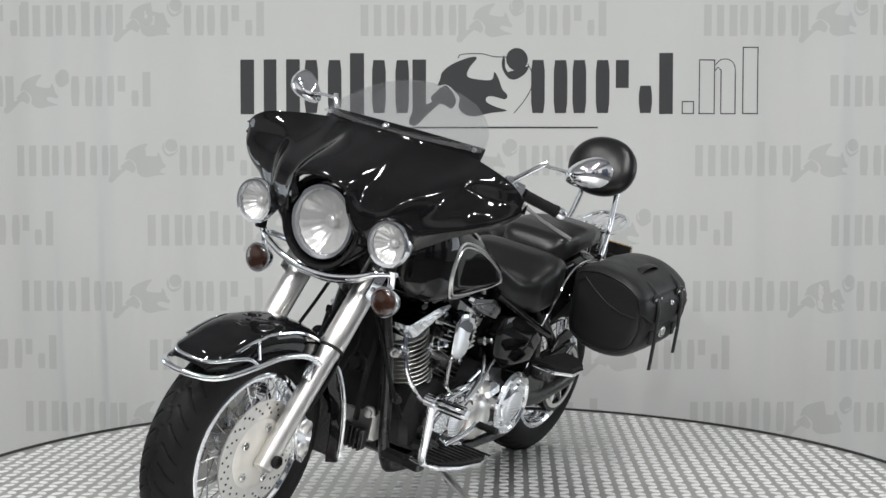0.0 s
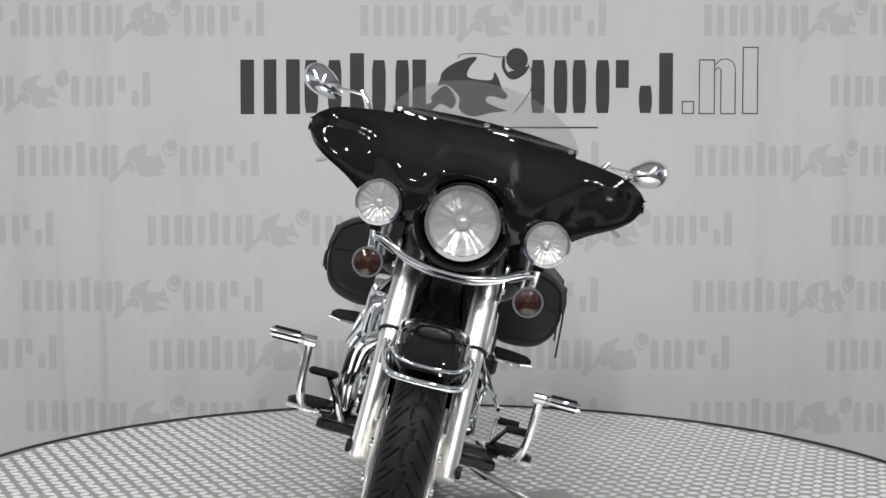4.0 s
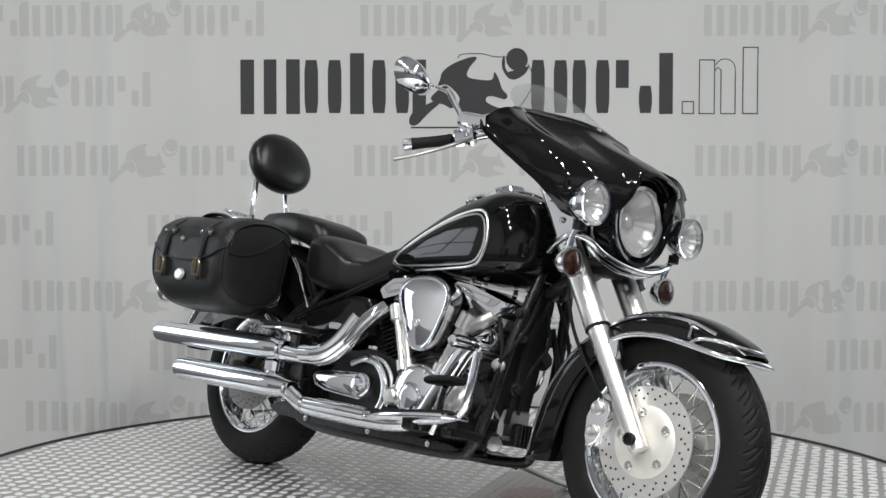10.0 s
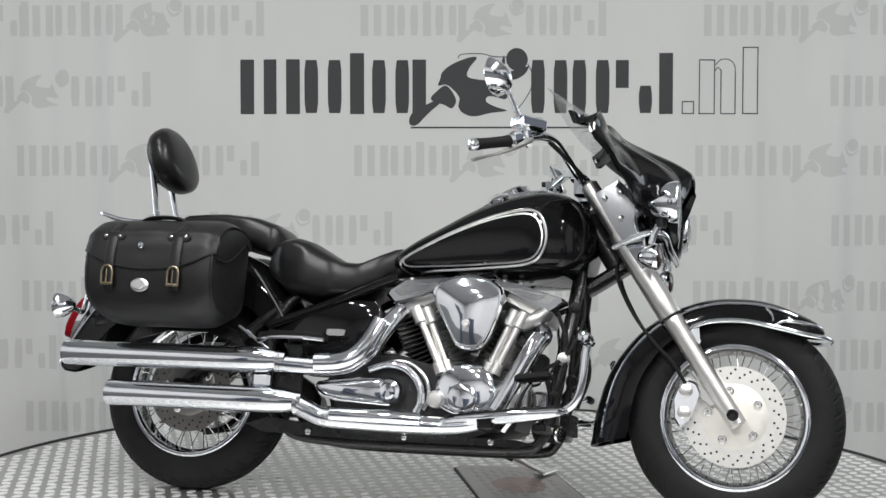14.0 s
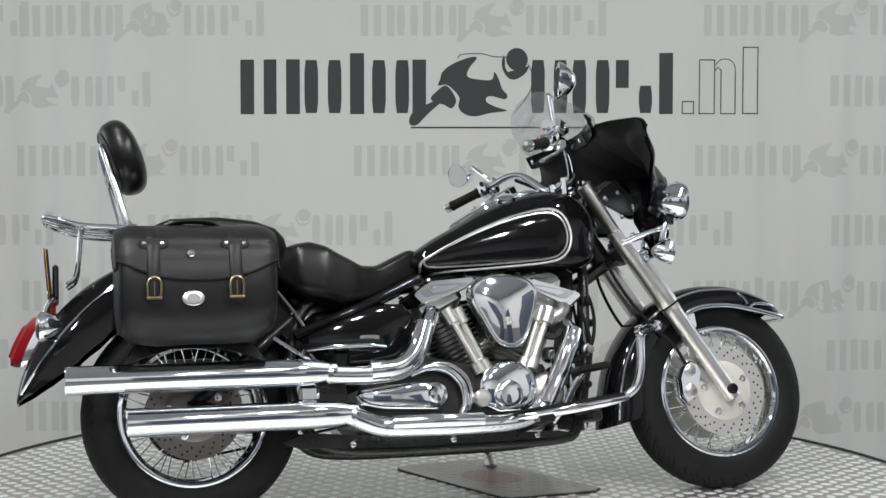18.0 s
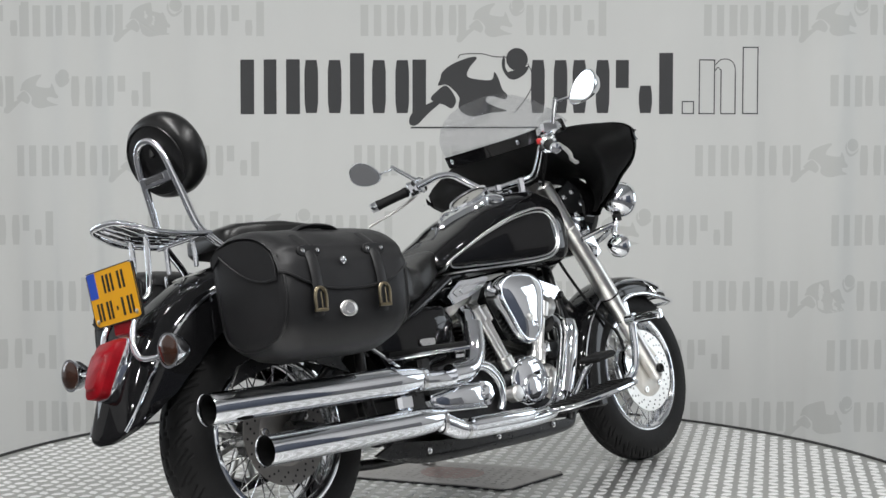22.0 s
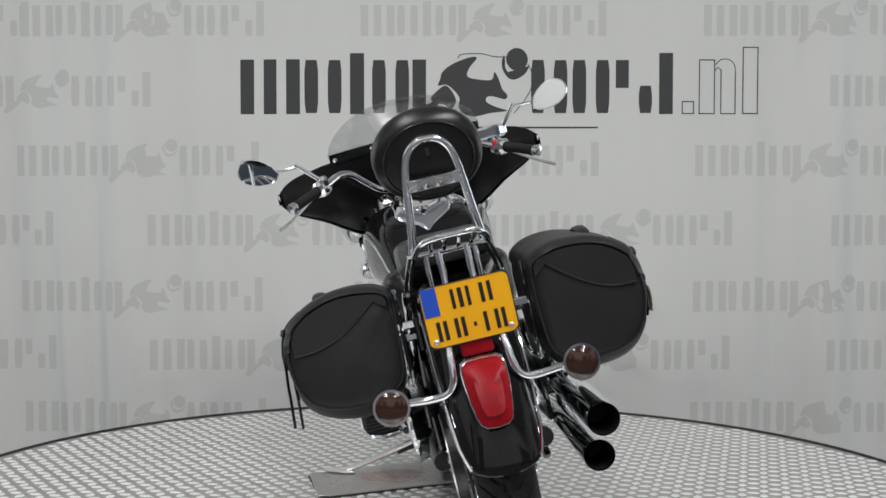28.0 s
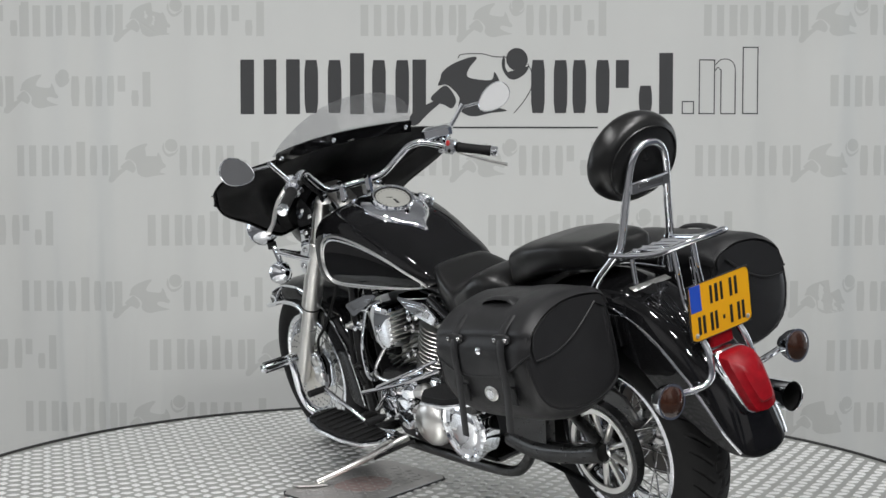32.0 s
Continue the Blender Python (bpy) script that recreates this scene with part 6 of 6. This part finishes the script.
# left ornaments: chrome cover over the carburettor, with a ribbed edge
bm = B()
plate(bm, [(0.070, 0.640), (0.085, 0.662), (0.165, 0.668), (0.195, 0.640), (0.185, 0.545), (0.150, 0.520), (0.105, 0.525), (0.080, 0.560)], 0.09, 0.178, 0.014, dome=0.010)
cbc = part("carburettor_cover", bm, CHROME, BIKE, "chrome carburettor cover")
for k in range(7):
    part("cover_rib", box(B(), (0.082 + 0.001 * k, 0.150, 0.555 + 0.015 * k), (0.045, 0.065, 0.005), 0.0015, Euler((0, radians(14), 0)).to_matrix()), SATIN, cbc)
for sg, cx in ((-1, -0.052), (1, 0.292)):
    bm = B()
    box(bm, (cx, 0.085, 0.640), (0.105, 0.085, 0.060), 0.024, Euler((0, radians(24 * sg), 0)).to_matrix())
    part("spark_plug_cover", bm, CHROME, BIKE, "chrome spark plug cover")
for k, (x, z) in enumerate(((0.02, 0.63), (0.045, 0.58), (0.20, 0.60), (0.215, 0.545), (0.06, 0.50), (0.18, 0.49), (0.39, 0.56), (-0.13, 0.53))):
    part("engine_fitting", lathe(B(), [(0, 0.0), (0, 0.016), (0.022, 0.016), (0.026, 0.010), (0.045, 0.010), (0.047, 0.0)], (x, 0.10, z), (0.2 * (k % 3 - 1), 1, 0.3 * (k % 2)), 14), (CHROME, DULL, PLASTIC)[k % 3], BIKE, "small engine fitting")
for k, line in enumerate((
        [(0.13, 0.15, 0.56), (0.20, 0.19, 0.46), (0.17, 0.20, 0.425), (0.05, 0.19, 0.42)],
        [(-0.10, 0.14, 0.50), (0.0, 0.20, 0.46), (0.14, 0.235, 0.41)],
        [(-0.14, 0.16, 0.48), (0.02, 0.21, 0.43), (0.22, 0.25, 0.385)],
        [(0.355, 0.10, 0.62), (0.36, 0.14, 0.50), (0.31, 0.17, 0.42), (0.26, 0.18, 0.40)])):
    bm = B()
    tube(bm, line, 0.0065, 8, 5)
    part("engine_pipe", bm, CHROME if k else DULL, BIKE, "thin bright engine pipe")
bm = B()
lathe(bm, [(0, 0.0), (0, 0.028), (0.075, 0.029), (0.085, 0.026), (0.088, 0.0)], (0.34, -0.05, 0.245), (0.85, -0.5, -0.1), 24)
OILF = part("oil_filter", bm, PLASTIC, BIKE, "black oil filter with a bright end")
part("filter_end", lathe(B(), [(0.086, 0.025), (0.092, 0.022), (0.093, 0.0)], (0.34, -0.05, 0.245), (0.85, -0.5, -0.1), 24), DULL, OILF)
for k, line in enumerate(([(0.30, -0.09, 0.45), (0.37, -0.12, 0.40), (0.38, -0.10, 0.30), (0.33, -0.08, 0.24)], [(0.43, 0.06, 0.60), (0.47, 0.07, 0.45), (0.44, 0.05, 0.33)], [(0.47, 0.0, 0.70), (0.44, -0.05, 0.55), (0.43, -0.06, 0.38), (0.40, -0.04, 0.30)])):
    bm = B()
    tube(bm, line, 0.009, 8, 5)
    part("hose", bm, RUBBER, BIKE, "black rubber hose")
for k, (x, y, z, rr, dx, dy, dz) in enumerate(((0.44, -0.10, 0.62, 0.018, 0.3, -1, 0), (0.45, -0.09, 0.55, 0.014, 0.6, -1, 0.2), (0.42, -0.135, 0.46, 0.020, 0.2, -1, 0), (0.44, 0.02, 0.50, 0.030, 1, 0, 0), (0.43, -0.06, 0.40, 0.022, 1, -0.4, 0), (0.42, 0.08, 0.36, 0.018, 1, 0.3, 0), (0.40, -0.14, 0.35, 0.016, 0.4, -1, 0), (0.40, 0.14, 0.42, 0.016, 0.4, 1, 0), (0.43, 0.12, 0.56, 0.014, 0.5, 1, 0))):
    part("engine_fitting", lathe(B(), [(0, 0.0), (0, rr), (0.012, rr), (0.014, rr * 0.7), (0.026, rr * 0.65), (0.028, 0.0)], (x, y, z), (dx, dy, dz), 16), (PLASTIC, IRON, ALLOY)[k % 3], BIKE, "small engine fitting")
for k, line in enumerate(([(0.46, -0.05, 0.70), (0.47, -0.10, 0.58), (0.43, -0.15, 0.47), (0.36, -0.16, 0.42)], [(0.40, -0.15, 0.60), (0.43, -0.145, 0.50), (0.42, -0.15, 0.40), (0.38, -0.16, 0.30)], [(0.45, 0.04, 0.68), (0.46, 0.11, 0.56), (0.43, 0.15, 0.45), (0.37, 0.16, 0.36)], [(0.44, 0.0, 0.64), (0.46, 0.02, 0.55), (0.44, -0.03, 0.44), (0.42, -0.02, 0.33)])):
    bm = B()
    tube(bm, line, 0.006, 8, 5)
    part("hose", bm, RUBBER, BIKE, "thin engine hose")
part("coil_bracket", box(B(), (0.36, 0.02, 0.30), (0.05, 0.13, 0.10), 0.012), ALLOY, BIKE)
part("front_bracket", box(B(), (0.345, -0.06, 0.33), (0.06, 0.05, 0.07), 0.010), DULL, BIKE)
REC = part("rectifier", box(B(), (0.415, 0.03, 0.27), (0.03, 0.10, 0.07), 0.006), IRON, BIKE)
for k in range(7):
    bm = B()
    box(bm, (0.435, -0.014 + 0.015 * k, 0.27), (0.016, 0.004, 0.065), 0.001)
    part("fin", bm, IRON, REC)

# ---- frame ----
for sd in (-1, 1):
    bm = B()
    tube(bm, [(0.45, sd * 0.035, 0.83), (0.455, sd * 0.07, 0.72), (0.425, sd * 0.115, 0.50), (0.395, sd * 0.13, 0.30), (0.365, sd * 0.135, 0.215), (0.30, sd * 0.135, 0.185), (0.0, sd * 0.135, 0.178), (-0.35, sd * 0.135, 0.182), (-0.46, sd * 0.13, 0.22), (-0.52, sd * 0.125, 0.32), (-0.53, sd * 0.12, 0.45), (-0.50, sd * 0.11, 0.58), (-0.40, sd * 0.09, 0.66), (-0.1, sd * 0.06, 0.70), (0.3, sd * 0.035, 0.78), (0.43, sd * 0.03, 0.86)], 0.017, 12, 5)
    part("frame_tube", bm, IRON, BIKE, "black steel frame tube")
    bm = B()
    tube(bm, [(-0.42, sd * 0.13, 0.30), (-0.55, sd * 0.135, 0.285), (-0.70, sd * 0.135, 0.30), (RX, sd * 0.135, RZ), (RX - 0.03, sd * 0.135, RZ + 0.005)], [0.03, 0.03, 0.028, 0.028, 0.024], 12, 4)
    part("swing_arm", bm, IRON, BIKE, "black swing arm")
    bm = B()
    tube(bm, [(RX, sd * 0.12, RZ + 0.02), (-0.62, sd * 0.12, 0.50), (-0.50, sd * 0.11, 0.60)], 0.018, 10, 3)
    part("swing_arm", bm, IRON, BIKE)
    # side cover and strut under the seat
    bm = B()
    plate(bm, [(-0.50, 0.52), (-0.43, 0.585), (-0.29, 0.622), (-0.18, 0.618), (-0.145, 0.575), (-0.155, 0.50), (-0.20, 0.455), (-0.30, 0.435), (-0.44, 0.435)], sd * 0.10, sd * 0.145, 0.012, dome=0.022)
    sc = part("side_panel", bm, PAINT, BIKE, "gloss black side panel")
    if sd < 0:
        bm = B()
        plate(bm, oval(-0.295, 0.512, 0.032, 0.011, 24, 5), sd * 0.165, sd * 0.174, 0.002)
        part("badge_bar", bm, DULL, sc, "pale raised maker's badge as a plain bar")
    bm = B()
    tube(bm, [(-0.118, sd * 0.13, 0.70), (-0.28, sd * 0.15, 0.625), (-0.40, sd * 0.155, 0.575), (-0.52, sd * 0.155, 0.53)], 0.015, 10, 3)
    part("seat_rail", bm, PAINT, BIKE)
    # rear strut of the mudguard
    bm = B()
    plate(bm, [(-0.98, 0.64), (-0.97, 0.72), (-0.80, 0.745), (-0.66, 0.73), (-0.53, 0.60), (-0.47, 0.505), (-0.50, 0.49), (-0.60, 0.58), (-0.72, 0.64)], sd * 0.113, sd * 0.128, 0.004)
    part("mudguard_strut", bm, PAINT, BIKE)
    # passenger footboard
    bm = B()
    plate(bm, [(-0.55, 0.20), (-0.53, 0.265), (-0.46, 0.325), (-0.35, 0.335), (-0.30, 0.29), (-0.31, 0.20)], 0.495, 0.505, 0.003, "z")
    if sd < 0:
        bmesh.ops.scale(bm, vec=(1, -1, 1), verts=bm.verts)
    pb = part("passenger_footboard", bm, CHROME, BIKE, "folded chrome passenger footboard with a rubber pad")
    pb.location = (0.02, sd * 0.03, -0.03)
    bm = B()
    plate(bm, [(-0.543, 0.204), (-0.523, 0.262), (-0.457, 0.318), (-0.353, 0.328), (-0.306, 0.287), (-0.316, 0.204)], 0.5055, 0.520, 0.002, "z")
    if sd < 0:
        bmesh.ops.scale(bm, vec=(1, -1, 1), verts=bm.verts)
    part("rubber_pad", bm, RUBBER, pb)
    bm = B()
    box(bm, (-0.42, sd * 0.185, 0.465), (0.05, 0.07, 0.07), 0.010)
    part("board_bracket", bm, IRON, pb)
    bm = B()
    tube(bm, [(-0.615, sd * 0.20, 0.545), (-0.52, sd * 0.20, 0.482), (-0.465, sd * 0.20, 0.445)], 0.006, 8, 3)
    part("board_stay", bm, CHROME, pb)

for sd in (-1, 1):
    # straight lower frame cover, and the black carrier arch under the bag
    if sd < 0:
        bm = B()
        plate(bm, [(-0.57, 0.215), (-0.50, 0.240), (-0.20, 0.214), (0.30, 0.210), (0.345, 0.200), (0.30, 0.188), (-0.20, 0.184), (-0.52, 0.194)], sd * 0.150, sd * 0.166, 0.005)
        low = part("lower_frame_cover", bm, IRON, BIKE, "black lower frame rail")
        for x in (-0.36, -0.05, 0.22):
            part("frame_bolt", lathe(B(), [(0, 0.010), (sd * 0.006, 0.010), (sd * 0.008, 0.006), (sd * 0.008, 0.0)], (x, sd * 0.165, 0.200), (0, 1, 0), 12), DULL, low)
    bm = B()
    plate(bm, [(-1.02, 0.455), (-0.985, 0.510), (-0.90, 0.540), (-0.72, 0.540), (-0.64, 0.510), (-0.60, 0.455), (-0.655, 0.475), (-0.74, 0.500), (-0.88, 0.500), (-0.965, 0.475)], sd * 0.140, sd * 0.152, 0.004)
    part("bag_carrier", bm, IRON, BIKE, "black carrier arch under the saddle bag")
bm = B()
rings = []
for x, z, w in ((0.462, 0.74, 0.075), (0.452, 0.66, 0.092), (0.436, 0.55, 0.112), (0.416, 0.42, 0.125), (0.398, 0.30, 0.132), (0.385, 0.235, 0.134)):
    rings.append([(x - 0.03, -w * 0.62, z), (x - 0.024, -w * 0.3, z), (x - 0.024, w * 0.3, z), (x - 0.03, w * 0.62, z)])
loft(bm, rings, ring=False)
thicken(bm, 0.006)
part("front_shield", bm, PLASTIC, BIKE, "black shield between the frame tubes")
# ---- rider footboards, crash bars and pegs ----
for sd in (-1, 1):
    BRD = [(0.10, 0.245), (0.09, 0.30), (0.12, 0.345), (0.22, 0.375), (0.36, 0.382), (0.45, 0.365), (0.475, 0.32), (0.46, 0.265), (0.40, 0.235), (0.2, 0.230)]
    bm = B()
    plate(bm, BRD, 0.262, 0.276, 0.004, "z")
    if sd < 0:
        bmesh.ops.scale(bm, vec=(1, -1, 1), verts=bm.verts)
    tilt = Matrix.Translation((0.28, 0, 0.27)) @ Euler((0, radians(-7), 0)).to_matrix().to_4x4() @ Matrix.Translation((-0.28, 0, -0.27))
    bmesh.ops.transform(bm, matrix=tilt, verts=bm.verts)
    fb = part("footboard", bm, CHROME, BIKE, "chrome footboard with a black ribbed rubber pad")
    bm = B()
    plate(bm, [(0.28 + (x - 0.28) * 0.93, 0.305 + (y - 0.305) * 0.88) for x, y in BRD], 0.277, 0.284, 0.002, "z")
    if sd < 0:
        bmesh.ops.scale(bm, vec=(1, -1, 1), verts=bm.verts)
    bmesh.ops.transform(bm, matrix=tilt, verts=bm.verts)
    part("rubber_pad", bm, RUBBER, fb)
    for k in range(9):
        bm = B()
        box(bm, (0.13 + 0.037 * k, sd * 0.305, 0.286), (0.012, 0.10, 0.005), 0.001)
        bmesh.ops.transform(bm, matrix=tilt, verts=bm.verts)
        part("pad_rib", bm, RUBBER, fb)
    bm = B()
    box(bm, (0.22, sd * 0.20, 0.245), (0.05, 0.14, 0.03), 0.006)
    part("board_bracket", bm, IRON, fb)
    part("board_bracket", box(B(), (0.38, sd * 0.20, 0.245), (0.04, 0.14, 0.03), 0.006), IRON, fb)
    # engine bar: low rail along the board, up to the peg
    bm = B()
    tube(bm, [(0.10, sd * 0.225, 0.250), (0.26, sd * 0.26, 0.262), (0.42, sd * 0.30, 0.285), (0.485, sd * 0.322, 0.315), (0.508, sd * 0.333, 0.375), (0.515, sd * 0.335, 0.455), (0.522, sd * 0.335, 0.492)], 0.0125, 12, 5)
    eb = part("engine_bar", bm, CHROME, BIKE, "bent chrome engine bar")
    part("bar_clamp", lathe(B(), [(-0.016, 0.0), (-0.016, 0.018), (0.016, 0.018), (0.016, 0.0)], (0.522, sd * 0.332, 0.494), (0, 1, 0), 18), CHROME, eb)
    bm = B()
    lathe(bm, [(0, 0.0), (0, 0.011), (sd * 0.01, 0.016), (sd * 0.095, 0.0165), (sd * 0.105, 0.014), (sd * 0.107, 0.0)], (0.522, sd * 0.345, 0.494), (0, 1, 0), 20)
    part("highway_peg", bm, CHROME, eb, "ribbed chrome foot peg")
    for k in range(6):
        bm = B()
        a = 2 * math.pi * k / 6
        tube(bm, [(0.522 + 0.0165 * math.cos(a), sd * 0.365, 0.494 + 0.0165 * math.sin(a)), (0.522 + 0.0165 * math.cos(a), sd * 0.440, 0.494 + 0.0165 * math.sin(a))], 0.0035, 6, 1)
        part("peg_rubber", bm, RUBBER, eb)
# brake pedal right, gear lever left
bm = B()
tube(bm, [(0.26, -0.20, 0.235), (0.30, -0.225, 0.29), (0.325, -0.25, 0.345), (0.345, -0.265, 0.375)], 0.011, 10, 4)
ped = part("brake_pedal", bm, CHROME, BIKE, "chrome brake pedal with a black pad")
part("pedal_pad", box(B(), (0.362, -0.285, 0.388), (0.105, 0.085, 0.022), 0.007, Euler((0, radians(-8), 0)).to_matrix()), RUBBER, ped)
bm = B()
tube(bm, [(0.24, 0.25, 0.28), (0.33, 0.265, 0.33), (0.44, 0.275, 0.375)], 0.008, 10, 4)
gl = part("gear_lever", bm, CHROME, BIKE, "chrome heel and toe gear lever")
for x, z in ((0.445, 0.375), (0.08, 0.33)):
    bm = B()
    tube(bm, [(x, 0.27, z), (x, 0.335, z)], 0.012, 12, 1)
    part("lever_rubber", bm, RUBBER, gl)
bm = B()
tube(bm, [(0.24, 0.25, 0.28), (0.15, 0.255, 0.30), (0.08, 0.262, 0.33)], 0.008, 10, 4)
tube(bm, [(0.26, 0.19, 0.30), (0.10, 0.19, 0.42), (-0.06, 0.17, 0.47)], 0.005, 8, 1)
part("lever_arm", bm, CHROME, gl)

# ---- side stand ----
bm = B()
tube(bm, [(0.16, 0.15, 0.205), (0.19, 0.24, 0.185), (0.245, 0.38, 0.150), (0.275, 0.455, 0.136)], [0.014, 0.012, 0.010, 0.010], 10, 4)
ST = part("side_stand", bm, SATIN, BIKE, "extended bare metal side stand")
bm = B()
plate(bm, [(0.245, 0.435), (0.25, 0.47), (0.275, 0.525), (0.30, 0.535), (0.315, 0.52), (0.295, 0.46), (0.28, 0.432)], 0.0, 0.006, 0.002, "z")
bmesh.ops.transform(bm, matrix=Matrix.Translation((0, 0.0, 0.0)) @ Matrix(((1, 0, 0, 0), (0, 1, 0, 0), (0.005, 0.2459, 1, 0.0135), (0, 0, 0, 1))), verts=bm.verts)
part("stand_foot", bm, SATIN, ST)
bm = B()
tube(bm, [(0.12, 0.15, 0.20), (0.20, 0.27, 0.165)], 0.007, 8, 1)
part("stand_spring", bm, IRON, ST)
bm = B()
box(bm, (-0.02, 0.0, 0.185), (0.5, 0.2, 0.03), 0.01)
part("under_plate", bm, IRON, BIKE, "black engine skid plate")
part("battery_box", box(B(), (-0.33, 0, 0.50), (0.26, 0.18, 0.22), 0.02), PLASTIC, BIKE)
part("belt_guard", plate(B(), [(-0.42, 0.27), (-0.44, 0.36), (-0.56, 0.43), (-0.72, 0.465), (-0.78, 0.45), (-0.62, 0.39), (-0.60, 0.30)], 0.112, 0.145, 0.006), IRON, BIKE, "black belt guard")


# ---- platform, sheet and motorcycle turn together ----
LEAN = Matrix(((0.99977057, -0.02080039, -0.00511331, 0.00348699), (0.02141967, 0.97086554, 0.23866567, -0.16275651), (0.0, -0.23872044, 0.97108833, 0.0), (0, 0, 0, 1)))
DRIFT = [(0, 0.4), (1, 0.4), (3, 0.15), (6, 0.0), (9, -0.3), (11, -1.1), (13, -0.85), (15, 0.1), (16.5, 0.4), (18, 0.25), (23, 0.2), (25, 0.0), (28, -0.03), (32, -0.05)]


def turned(t):
    return Matrix.Rotation(radians(7.67455 * (t - 16) + float(np.interp(t, [d[0] for d in DRIFT], [d[1] for d in DRIFT]))), 4, "Z")


def motions():
    times = [0.5 * k for k in range(65)]
    walk(TABLE, [(t, turned(t)) for t in times])
    walk(SHEET, [(t, turned(t)) for t in times])
    walk(BIKE, [(t, turned(t) @ LEAN) for t in times])


motions()
